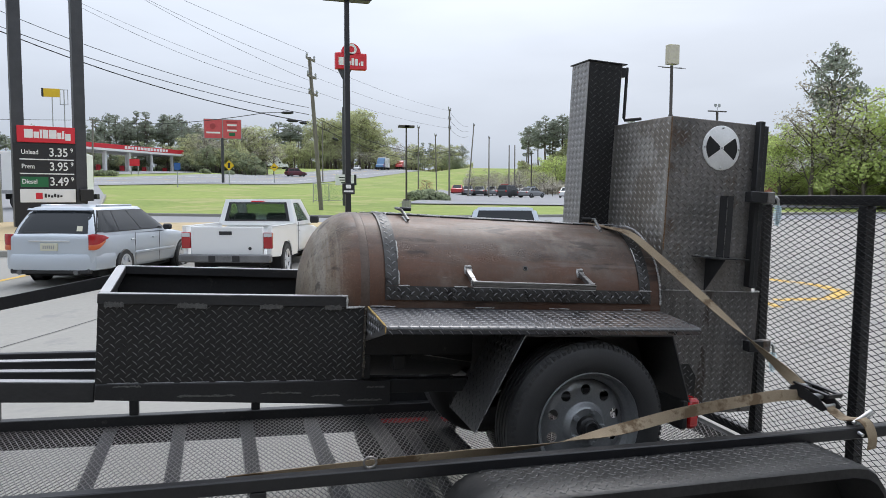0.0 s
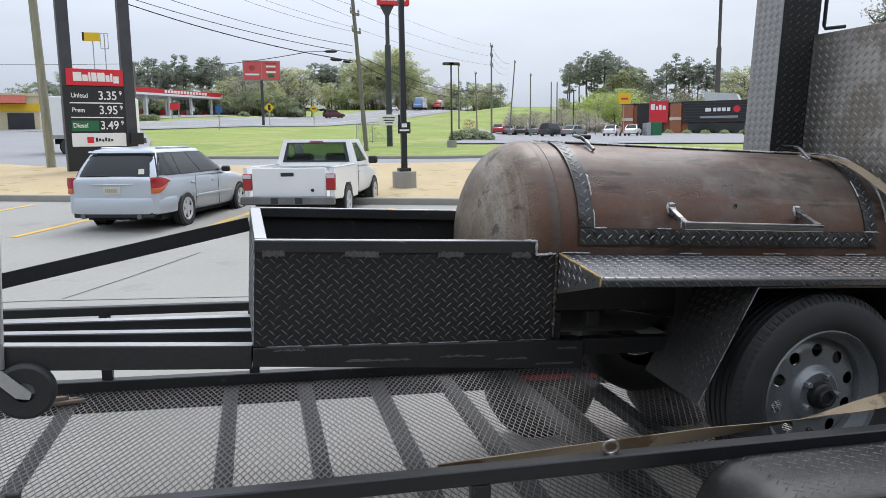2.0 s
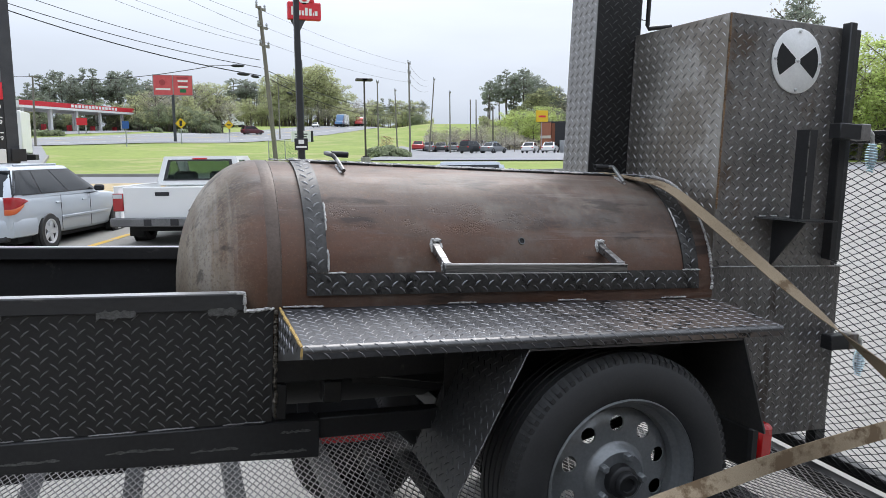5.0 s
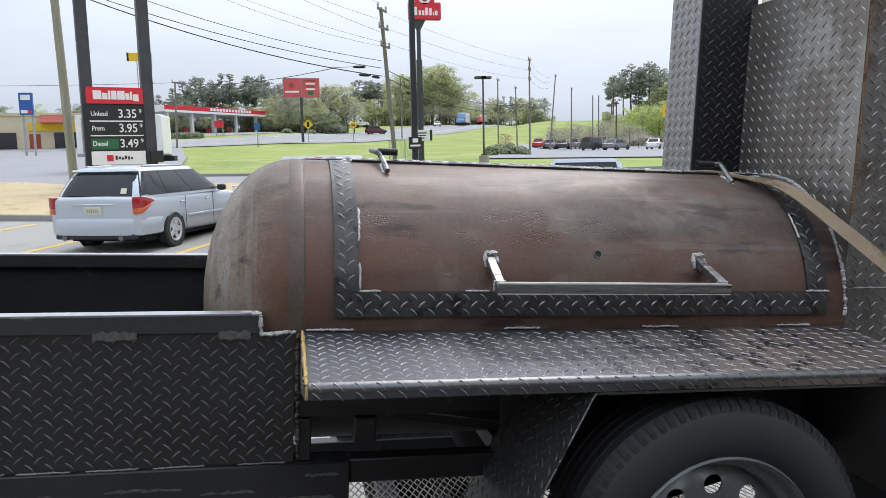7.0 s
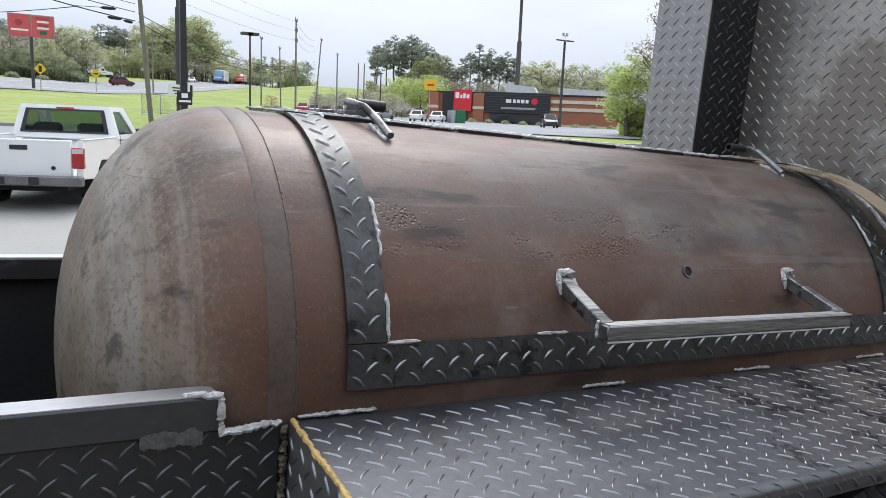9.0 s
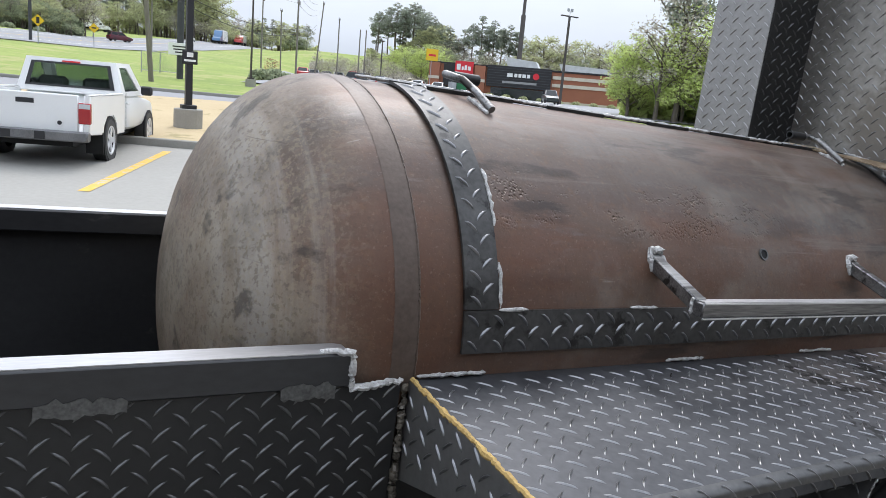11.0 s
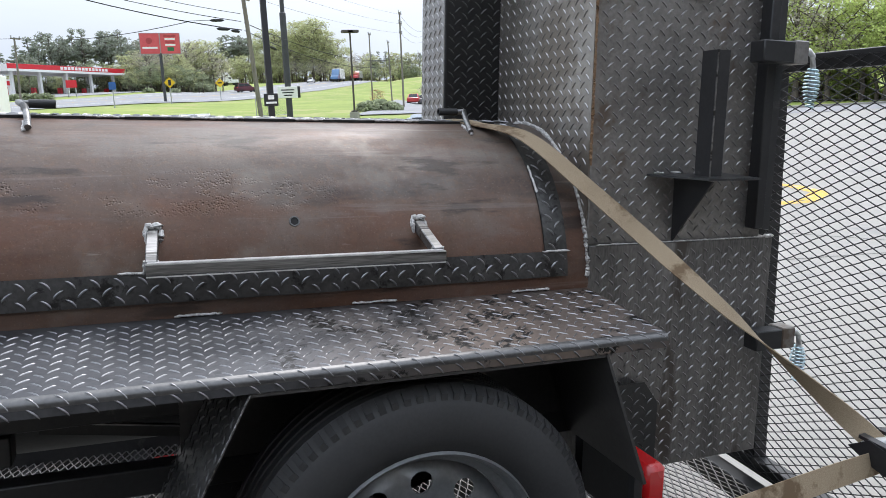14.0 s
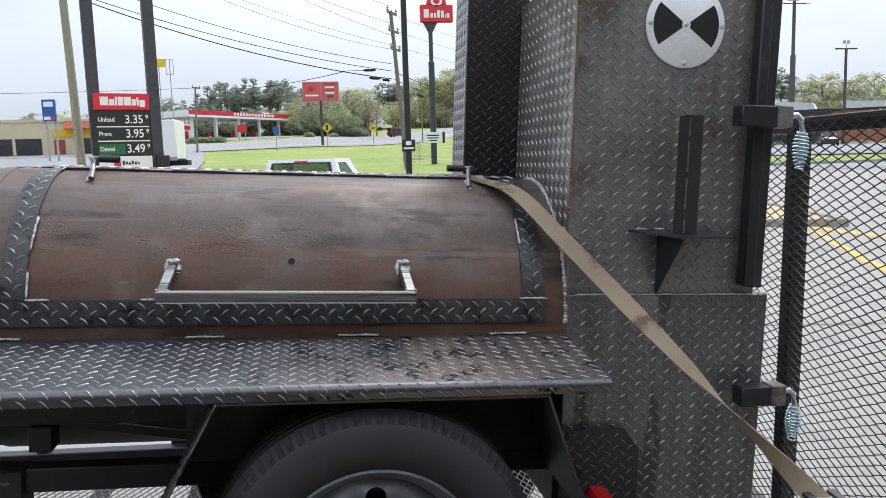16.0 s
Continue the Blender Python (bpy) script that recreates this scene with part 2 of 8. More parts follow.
def grease_and_reflection(m):
    """Spatters of dark grease, and a brown reflection painted over the far half of the shelf."""
    n, l = m.node_tree.nodes, m.node_tree.links
    b = n["Principled BSDF"]
    c = b.inputs["Base Color"].links[0].from_socket
    tc = n.new("ShaderNodeTexCoord")
    sx = n.new("ShaderNodeSeparateXYZ")
    l.new(tc.outputs["Object"], sx.inputs[0])

    def ramp_of(source, lo, hi, top=1.0):
        r = n.new("ShaderNodeMapRange")
        r.inputs["From Min"].default_value, r.inputs["From Max"].default_value, r.inputs["To Max"].default_value = lo, hi, top
        l.new(source, r.inputs["Value"])
        return r.outputs[0]

    def noise(scale, detail, rough=0.6):
        t = n.new("ShaderNodeTexNoise")
        t.inputs["Scale"].default_value, t.inputs["Detail"].default_value, t.inputs["Roughness"].default_value = scale, detail, rough
        l.new(tc.outputs["Object"], t.inputs["Vector"])
        return t.outputs["Fac"]

    def times(a, b_):
        q = n.new("ShaderNodeMath")
        q.operation = "MULTIPLY"
        l.new(a, q.inputs[0])
        l.new(b_, q.inputs[1])
        return q.outputs[0]

    def over(source, factor, colour):
        x = n.new("ShaderNodeMix")
        x.data_type = "RGBA"
        x.inputs[7].default_value = (*colour, 1)
        l.new(factor, x.inputs["Factor"])
        l.new(source, x.inputs[6])
        return x.outputs[2]

    # brown reflection painted into the colour, stronger to the right
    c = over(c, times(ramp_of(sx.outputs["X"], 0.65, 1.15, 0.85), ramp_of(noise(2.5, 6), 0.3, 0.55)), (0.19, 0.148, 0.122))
    c = over(c, ramp_of(noise(7.0, 8), 0.56, 0.66, 0.6), (0.03, 0.03, 0.033))
    spots = times(times(ramp_of(noise(11.0, 2), 0.54, 0.58), ramp_of(noise(85.0, 3), 0.46, 0.52)), ramp_of(sx.outputs["X"], 0.5, 0.72))
    c = over(c, spots, (0.012, 0.011, 0.0105))
    l.new(c, b.inputs["Base Color"])
    return m


grease_and_reflection(M_SHELF)


def tank_material():
    """Bare propane-tank steel: brown oxide, grey heat streaks, pits and pale grinding on the head."""
    m = mat("bare_rusty_tank_steel", (0.056, 0.034, 0.024), (0.135, 0.083, 0.059), 0.4, 0.32, big=3.0, fine=40, amount=1.2, bump=0.1, dist=0.003, rough2=0.62, stretch=(0.5, 1, 1))
    n, l = m.node_tree.nodes, m.node_tree.links
    b = n["Principled BSDF"]
    base = b.inputs["Base Color"].links[0].from_socket
    tc = n.new("ShaderNodeTexCoord")
    mp = n.new("ShaderNodeMapping")
    mp.inputs["Scale"].default_value = (0.55, 2.2, 2.2)
    l.new(tc.outputs["Object"], mp.inputs[0])

    def patch(scale, lo, hi, colour, source, strength=1.0, detail=6, vec=None, mask=None):
        t = n.new("ShaderNodeTexNoise")
        t.inputs["Scale"].default_value, t.inputs["Detail"].default_value, t.inputs["Roughness"].default_value = scale, detail, 0.6
        l.new(vec or mp.outputs[0], t.inputs["Vector"])
        r = n.new("ShaderNodeMapRange")
        r.inputs["From Min"].default_value, r.inputs["From Max"].default_value = lo, hi
        r.inputs["To Max"].default_value = strength
        l.new(t.outputs["Fac"], r.inputs["Value"])
        amount = r.outputs[0]
        if mask:
            q = n.new("ShaderNodeMath")
            q.operation = "MULTIPLY"
            l.new(amount, q.inputs[0])
            l.new(mask, q.inputs[1])
            amount = q.outputs[0]
        x = n.new("ShaderNodeMix")
        x.data_type = "RGBA"
        x.inputs[7].default_value = (*colour, 1)
        l.new(amount, x.inputs["Factor"])
        l.new(source, x.inputs[6])
        return x.outputs[2]

    c = patch(1.7, 0.42, 0.58, (0.135, 0.056, 0.03), base, 0.8)
    c = patch(2.6, 0.5, 0.66, (0.14, 0.128, 0.12), c, 0.55, 8)
    c = patch(4.2, 0.5, 0.62, (0.034, 0.023, 0.019), c, 0.7, 9)
    c = patch(14.0, 0.6, 0.7, (0.17, 0.148, 0.135), c, 0.35, 8)
    # old heat bands: orange oxide low on the tank, a sooty grey belt above it, both with ragged edges
    hz = n.new("ShaderNodeSeparateXYZ")
    l.new(tc.outputs["Object"], hz.inputs[0])
    rag = n.new("ShaderNodeTexNoise")
    rag.inputs["Scale"].default_value, rag.inputs["Detail"].default_value, rag.inputs["Roughness"].default_value = 3.2, 8, 0.62
    l.new(mp.outputs[0], rag.inputs["Vector"])
    edge = n.new("ShaderNodeMath")
    edge.operation = "MULTIPLY_ADD"
    edge.inputs[1].default_value = 0.3
    l.new(rag.outputs["Fac"], edge.inputs[0])
    l.new(hz.outputs["Z"], edge.inputs[2])

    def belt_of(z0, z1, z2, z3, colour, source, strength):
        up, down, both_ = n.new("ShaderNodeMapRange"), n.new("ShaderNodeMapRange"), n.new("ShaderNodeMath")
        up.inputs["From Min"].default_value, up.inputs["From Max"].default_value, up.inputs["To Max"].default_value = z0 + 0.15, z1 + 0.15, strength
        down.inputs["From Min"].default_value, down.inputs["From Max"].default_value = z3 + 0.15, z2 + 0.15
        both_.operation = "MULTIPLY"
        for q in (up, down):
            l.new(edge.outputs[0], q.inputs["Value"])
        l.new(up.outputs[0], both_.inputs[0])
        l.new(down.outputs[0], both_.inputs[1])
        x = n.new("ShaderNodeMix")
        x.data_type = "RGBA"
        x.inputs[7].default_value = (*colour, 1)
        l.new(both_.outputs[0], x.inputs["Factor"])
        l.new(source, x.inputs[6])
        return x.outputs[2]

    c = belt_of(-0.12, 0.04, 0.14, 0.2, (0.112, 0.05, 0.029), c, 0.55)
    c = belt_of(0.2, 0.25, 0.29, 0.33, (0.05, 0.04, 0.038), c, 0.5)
    # pale sheen line near the top, painted into the colour
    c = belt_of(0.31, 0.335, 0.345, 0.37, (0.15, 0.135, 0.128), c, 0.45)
    # grey-green scale in blotches low on the lid
    blot = n.new("ShaderNodeMapping")
    blot.inputs["Location"].default_value = (3.1, 0.7, 1.9)
    blot.inputs["Scale"].default_value = (1.3, 2.6, 2.6)
    l.new(tc.outputs["Object"], blot.inputs[0])
    # blotches grow stronger to the right, painting in a pale reflection there
    far = n.new("ShaderNodeMapRange")
    far.inputs["From Min"].default_value, far.inputs["From Max"].default_value, far.inputs["To Min"].default_value = 0.3, 0.9, 0.5
    l.new(hz.outputs["X"], far.inputs["Value"])
    c = patch(2.4, 0.46, 0.6, (0.16, 0.148, 0.13), c, 0.42, 9, blot.outputs[0], far.outputs[0])
    # long pale drag marks along the tank
    drag = n.new("ShaderNodeMapping")
    drag.inputs["Scale"].default_value = (0.35, 9.0, 9.0)
    drag.inputs["Rotation"].default_value = (0, 0.05, 0.06)
    l.new(tc.outputs["Object"], drag.inputs[0])
    c = patch(2.0, 0.64, 0.7, (0.3, 0.27, 0.25), c, 0.5, 7, drag.outputs[0])
    # fine scratches
    scr = n.new("ShaderNodeMapping")
    scr.inputs["Scale"].default_value = (3.0, 60.0, 22.0)
    scr.inputs["Rotation"].default_value = (0.2, 0.5, 0.3)
    l.new(tc.outputs["Object"], scr.inputs[0])
    c = patch(1.6, 0.72, 0.76, (0.36, 0.33, 0.3), c, 0.4, 3, scr.outputs[0])
    # pale ground patches on the domed head only
    sx = n.new("ShaderNodeSeparateXYZ")
    l.new(tc.outputs["Object"], sx.inputs[0])
    head = n.new("ShaderNodeMapRange")
    head.inputs["From Min"].default_value, head.inputs["From Max"].default_value = -0.02, -0.13
    l.new(sx.outputs["X"], head.inputs["Value"])
    t = n.new("ShaderNodeTexNoise")
    t.inputs["Scale"].default_value, t.inputs["Detail"].default_value = 3.4, 8
    hm = n.new("ShaderNodeMapping")
    hm.inputs["Scale"].default_value = (2.4, 1.2, 0.7)
    l.new(tc.outputs["Object"], hm.inputs[0])
    l.new(hm.outputs[0], t.inputs["Vector"])
    r = n.new("ShaderNodeMapRange")
    r.inputs["From Min"].default_value, r.inputs["From Max"].default_value = 0.38, 0.58
    r.inputs["To Min"].default_value = 0.16
    l.new(t.outputs["Fac"], r.inputs["Value"])
    mul = n.new("ShaderNodeMath")
    mul.operation = "MULTIPLY"
    l.new(head.outputs[0], mul.inputs[0])
    l.new(r.outputs[0], mul.inputs[1])
    x = n.new("ShaderNodeMix")
    x.data_type = "RGBA"
    x.inputs[7].default_value = (0.285, 0.235, 0.178, 1)
    l.new(mul.outputs[0], x.inputs["Factor"])
    l.new(c, x.inputs[6])
    c = x.outputs[2]
    # streaks round the head, then mottled scale, rust freckles and dark specks
    ring = n.new("ShaderNodeMapping")
    ring.inputs["Scale"].default_value = (16.0, 2.2, 1.6)
    l.new(tc.outputs["Object"], ring.inputs[0])
    fine = n.new("ShaderNodeMapping")
    l.new(tc.outputs["Object"], fine.inputs[0])
    c = patch(1.3, 0.5, 0.66, (0.075, 0.05, 0.036), c, 0.28, 9, ring.outputs[0])
    c = patch(11.0, 0.5, 0.6, (0.1, 0.06, 0.038), c, 0.26, 10, fine.outputs[0])
    c = patch(5.0, 0.58, 0.68, (0.26, 0.225, 0.19), c, 0.3, 10, fine.outputs[0])
    c = patch(75.0, 0.53, 0.66, (0.17, 0.09, 0.046), c, 0.25, 6, fine.outputs[0])
    c = patch(160.0, 0.56, 0.68, (0.03, 0.021, 0.017), c, 0.22, 3, fine.outputs[0])
    c = patch(210.0, 0.6, 0.7, (0.34, 0.28, 0.21), c, 0.16, 3, fine.outputs[0])
    # the head: sandy speckle, pale vertical streaks, brown scabs and scratches
    hoop = n.new("ShaderNodeMapping")
    hoop.inputs["Scale"].default_value = (17.0, 0.9, 0.8)
    hoop.inputs["Location"].default_value = (0.6, 0.0, 0.0)
    l.new(tc.outputs["Object"], hoop.inputs[0])
    c = patch(1.15, 0.5, 0.6, (0.36, 0.33, 0.29), c, 0.52, 10, hoop.outputs[0], head.outputs[0])
    c = patch(7.0, 0.5, 0.6, (0.075, 0.052, 0.034), c, 0.5, 12, fine.outputs[0], head.outputs[0])
    c = patch(130.0, 0.52, 0.6, (0.27, 0.215, 0.14), c, 0.4, 3, fine.outputs[0], head.outputs[0])
    c = patch(110.0, 0.55, 0.62, (0.07, 0.05, 0.03), c, 0.4, 3, fine.outputs[0], head.outputs[0])
    gouge = n.new("ShaderNodeMapping")
    gouge.inputs["Scale"].default_value = (2.4, 2.4, 46.0)
    gouge.inputs["Rotation"].default_value = (0.08, 0.1, 0)
    l.new(tc.outputs["Object"], gouge.inputs[0])
    c = patch(1.4, 0.68, 0.73, (0.045, 0.032, 0.022), c, 0.55, 4, gouge.outputs[0], head.outputs[0])
    # dark scabs and pale scuffs along the barrel
    c = patch(6.0, 0.6, 0.66, (0.022, 0.017, 0.015), c, 0.6, 12, mp.outputs[0])
    c = patch(3.6, 0.62, 0.67, (0.22, 0.19, 0.17), c, 0.22, 13, drag.outputs[0])
    l.new(c, b.inputs["Base Color"])
    # streaky sheen: polished and dull patches
    sh = n.new("ShaderNodeTexNoise")
    sh.inputs["Scale"].default_value, sh.inputs["Detail"].default_value, sh.inputs["Roughness"].default_value = 2.6, 12, 0.74
    l.new(mp.outputs[0], sh.inputs["Vector"])
    sr = n.new("ShaderNodeMapRange")
    sr.inputs["From Min"].default_value, sr.inputs["From Max"].default_value = 0.38, 0.62
    sr.inputs["To Min"].default_value, sr.inputs["To Max"].default_value = 0.42, 0.6
    l.new(sh.outputs["Fac"], sr.inputs["Value"])
    l.new(sr.outputs[0], b.inputs["Roughness"])
    # corrosion pits in bands
    v = n.new("ShaderNodeTexVoronoi")
    v.inputs["Scale"].default_value = 185
    l.new(tc.outputs["Object"], v.inputs["Vector"])
    pv = n.new("ShaderNodeMapRange")
    pv.inputs["From Min"].default_value, pv.inputs["From Max"].default_value = 0.2, 0.5
    pv.inputs["To Min"].default_value, pv.inputs["To Max"].default_value = 1, 0
    l.new(v.outputs["Distance"], pv.inputs["Value"])
    pn = n.new("ShaderNodeTexNoise")
    pn.inputs["Scale"].default_value, pn.inputs["Detail"].default_value, pn.inputs["Roughness"].default_value = 5.0, 7, 0.72
    pmap = n.new("ShaderNodeMapping")
    pmap.inputs["Scale"].default_value = (0.8, 2.2, 2.2)
    l.new(tc.outputs["Object"], pmap.inputs[0])
    l.new(pmap.outputs[0], pn.inputs["Vector"])
    pr = n.new("ShaderNodeMapRange")
    pr.inputs["From Min"].default_value, pr.inputs["From Max"].default_value = 0.5, 0.6
    l.new(pn.outputs["Fac"], pr.inputs["Value"])
    pm = n.new("ShaderNodeMath")
    pm.operation = "MULTIPLY"
    clear = n.new("ShaderNodeMapRange")
    clear.inputs["From Min"].default_value, clear.inputs["From Max"].default_value = 0.1, 0.2
    l.new(sx.outputs["X"], clear.inputs["Value"])
    pk_ = n.new("ShaderNodeMath")
    pk_.operation = "MULTIPLY"
    # the pits run in a band along the upper front of the tank
    low = n.new("ShaderNodeMapRange")
    low.inputs["From Min"].default_value, low.inputs["From Max"].default_value = 0.2, 0.235
    l.new(sx.outputs["Z"], low.inputs["Value"])
    high = n.new("ShaderNodeMapRange")
    high.inputs["From Min"].default_value, high.inputs["From Max"].default_value = 0.295, 0.262
    l.new(sx.outputs["Z"], high.inputs["Value"])
    band = n.new("ShaderNodeMath")
    band.operation = "MULTIPLY"
    l.new(low.outputs[0], band.inputs[0])
    l.new(high.outputs[0], band.inputs[1])
    ends = n.new("ShaderNodeMath")
    ends.operation = "MULTIPLY"
    l.new(clear.outputs[0], ends.inputs[0])
    l.new(band.outputs[0], ends.inputs[1])
    stop = n.new("ShaderNodeMapRange")
    stop.inputs["From Min"].default_value, stop.inputs["From Max"].default_value = 0.86, 0.72
    l.new(sx.outputs["X"], stop.inputs["Value"])
    both = n.new("ShaderNodeMath")
    both.operation = "MULTIPLY"
    l.new(ends.outputs[0], both.inputs[0])
    l.new(stop.outputs[0], both.inputs[1])
    l.new(both.outputs[0], pk_.inputs[0])
    l.new(pv.outputs[0], pk_.inputs[1])
    l.new(pk_.outputs[0], pm.inputs[0])
    l.new(pr.outputs[0], pm.inputs[1])
    bp = n.new("ShaderNodeBump")
    bp.invert = True
    bp.inputs["Strength"].default_value, bp.inputs["Distance"].default_value = 0.9, 0.005
    l.new(pm.outputs[0], bp.inputs["Height"])
    old = b.inputs["Normal"].links[0].from_socket
    gn = n.new("ShaderNodeTexNoise")
    gn.inputs["Scale"].default_value, gn.inputs["Detail"].default_value, gn.inputs["Roughness"].default_value = 90, 5, 0.7
    l.new(fine.outputs[0], gn.inputs["Vector"])
    gb = n.new("ShaderNodeBump")
    gb.inputs["Strength"].default_value, gb.inputs["Distance"].default_value = 0.3, 0.0016
    l.new(gn.outputs["Fac"], gb.inputs["Height"])
    l.new(old, gb.inputs["Normal"])
    old = gb.outputs[0]
    l.new(old, bp.inputs["Normal"])
    l.new(bp.outputs[0], b.inputs["Normal"])
    return m


M_TANK = tank_material()


# ---- mesh helpers ----
def B():
    return bmesh.new()


def put(name, bm, material, smooth=False):
    me = bpy.data.meshes.new(name)
    bmesh.ops.recalc_face_normals(bm, faces=bm.faces)
    bm.to_mesh(me)
    bm.free()
    me.materials.append(material)
    if smooth:
        for p in me.polygons:
            p.use_smooth = True
        me.set_sharp_from_angle(angle=radians(38))
    return new(name, me)


def part(name, bm, material, parent, label="", smooth=False):
    ob = put(name, bm, material, smooth)
    ob.parent = parent
    if label:
        tagged(ob, label)
    return ob


def raw(name, verts, faces, material, parent=None, label="", smooth=False):
    me = bpy.data.meshes.new(name)
    me.from_pydata([tuple(map(float, v)) for v in verts], [], faces)
    me.materials.append(material)
    if smooth:
        for p in me.polygons:
            p.use_smooth = True
    ob = new(name, me)
    ob.parent = parent
    if label:
        tagged(ob, label)
    return ob


def thing(name, m, label, category, group="", kind=""):
    e = new(name)
    e.empty_display_size = 0.1
    e.matrix_basis = m
    return tagged(e, label, category, group, kind)


def bevel(bm, geom_faces, w, seg=1):
    if w:
        es = {e for f in geom_faces for e in f.edges}
        bmesh.ops.bevel(bm, geom=list(es), offset=w, segments=seg, affect="EDGES", profile=0.6)


def hexa(bm, c8, w=0.0):
    """A solid from eight corners: bottom four in turn, then the top four."""
    v = [bm.verts.new(c) for c in c8]
    fs = [bm.faces.new([v[i] for i in q]) for q in ((3, 2, 1, 0), (4, 5, 6, 7), (0, 1, 5, 4), (1, 2, 6, 5), (2, 3, 7, 6), (3, 0, 4, 7))]
    bevel(bm, fs, w)


def box(bm, x0, x1, y0, y1, z0, z1, w=0.0):
    hexa(bm, [(x0, y0, z0), (x1, y0, z0), (x1, y1, z0), (x0, y1, z0), (x0, y0, z1), (x1, y0, z1), (x1, y1, z1), (x0, y1, z1)], w)


def prism(bm, pts, d, w=0.0):
    """A planar outline pushed along the vector d."""
    a = [bm.verts.new(p) for p in pts]
    b = [bm.verts.new(Vector(p) + Vector(d)) for p in pts]
    fs = [bm.faces.new(a), bm.faces.new(b[::-1])]
    for i in range(len(pts)):
        j = (i + 1) % len(pts)
        fs.append(bm.faces.new((a[i], b[i], b[j], a[j])))
    bevel(bm, fs, w)


def frames(path, up=(0, 0, 1)):
    path = [Vector(p) for p in path]
    out = []
    for i, p in enumerate(path):
        d = (path[min(i + 1, len(path) - 1)] - path[max(i - 1, 0)]).normalized()
        u = Vector(up)
        if abs(d.dot(u)) > 0.97:
            u = Vector((0, 1, 0)) if abs(d.y) < 0.9 else Vector((1, 0, 0))
        s = d.cross(u).normalized()
        out.append((p, s, s.cross(d).normalized()))
    return out


def sweep(bm, path, section, up=(0, 0, 1), cap=True, scale=None):
    """A closed section (side, up offsets) carried along a path."""
    rings = []
    for i, (p, s, u) in enumerate(frames(path, up)):
        k = scale[i] if scale else 1.0
        rings.append([bm.verts.new(p + s * a * k + u * b * k) for a, b in section])
    n = len(section)
    for r0, r1 in zip(rings, rings[1:]):
        for i in range(n):
            bm.faces.new((r0[i], r0[(i + 1) % n], r1[(i + 1) % n], r1[i]))
    if cap:
        bm.faces.new(rings[0][::-1])
        bm.faces.new(rings[-1])


def circle(r, n=10):
    return [(r * math.cos(2 * math.pi * i / n), r * math.sin(2 * math.pi * i / n)) for i in range(n)]


def rect(a, b):
    return [(-a / 2, -b / 2), (a / 2, -b / 2), (a / 2, b / 2), (-a / 2, b / 2)]


def rod(bm, path, r, n=10, up=(0, 0, 1)):
    sweep(bm, path, circle(r, n), up)


def bar(bm, a, b, wide, high, up=(0, 0, 1)):
    sweep(bm, [a, b], rect(wide, high), up)


def lathe(bm, profile, axis="z", n=48, centre=(0, 0, 0), close=False):
    """Turns a profile of (radius, height) about an axis through centre."""
    c = Vector(centre)
    rings = []
    for r, h in profile:
        ring = []
        for i in range(n if r > 1e-6 else 1):
            a = 2 * math.pi * i / n
            p, q = r * math.cos(a), r * math.sin(a)
            ring.append(bm.verts.new(c + Vector({"x": (h, p, q), "y": (q, h, p), "z": (p, q, h)}[axis])))
        rings.append(ring)
    pairs = list(zip(rings, rings[1:])) + ([(rings[-1], rings[0])] if close else [])
    for r0, r1 in pairs:
        for i in range(max(len(r0), len(r1))):
            q = [r0[i % len(r0)], r0[(i + 1) % len(r0)], r1[(i + 1) % len(r1)], r1[i % len(r1)]]
            u = []
            for v in q:
                if v not in u:
                    u.append(v)
            if len(u) > 2:
                bm.faces.new(u)


def bead(bm, path, r=0.004, seed=1):
    """A lumpy weld bead along a path."""
    rnd = random.Random(seed)
    pts = []
    path = [Vector(p) for p in path]
    for a, b in zip(path, path[1:]):
        k = max(1, int((b - a).length / 0.0042))
        pts += [a.lerp(b, i / k) for i in range(k)]
    pts.append(path[-1])
    if len(pts) < 3:
        pts = [path[0], path[0].lerp(path[-1], 0.5), path[-1]]
    wide, lump = 1.0, []
    for _ in pts:
        wide += (rnd.uniform(0.5, 1.3) - wide) * 0.4
        lump.append(wide * rnd.uniform(0.78, 1.14))
    lump[0] = lump[-1] = 0.35
    pts = [p + Vector((rnd.gauss(0, 1), rnd.gauss(0, 1), rnd.gauss(0, 1))) * r * 0.17 for p in pts]
    sweep(bm, pts, circle(r, 7), scale=lump)


# one raised lug of tread plate: a slightly curved ridge with pointed ends, in shares of its length, width and height
LUG_BASE = [(-0.5, 0.0), (-0.3, -0.42), (0.0, -0.52), (0.3, -0.42), (0.5, 0.0), (0.3, 0.42), (0.0, 0.52), (-0.3, 0.42)]
LUG_TOP = [(-0.34, 0.0), (-0.18, -0.16), (0.18, -0.16), (0.34, 0.0), (0.18, 0.16), (-0.18, 0.16)]
LUG = [(x, y + 0.55 * (1 - 4 * x * x), 0.0) for x, y in LUG_BASE] + [(x, y + 0.55 * (1 - 4 * x * x), 1.0) for x, y in LUG_TOP]
LUGF = [(8, 9, 13), (9, 10, 12, 13), (10, 11, 12), (0, 1, 9, 8), (1, 2, 10, 9), (2, 3, 10), (3, 4, 11, 10), (4, 5, 12, 11), (5, 6, 13, 12), (6, 7, 13), (7, 0, 8, 13)]


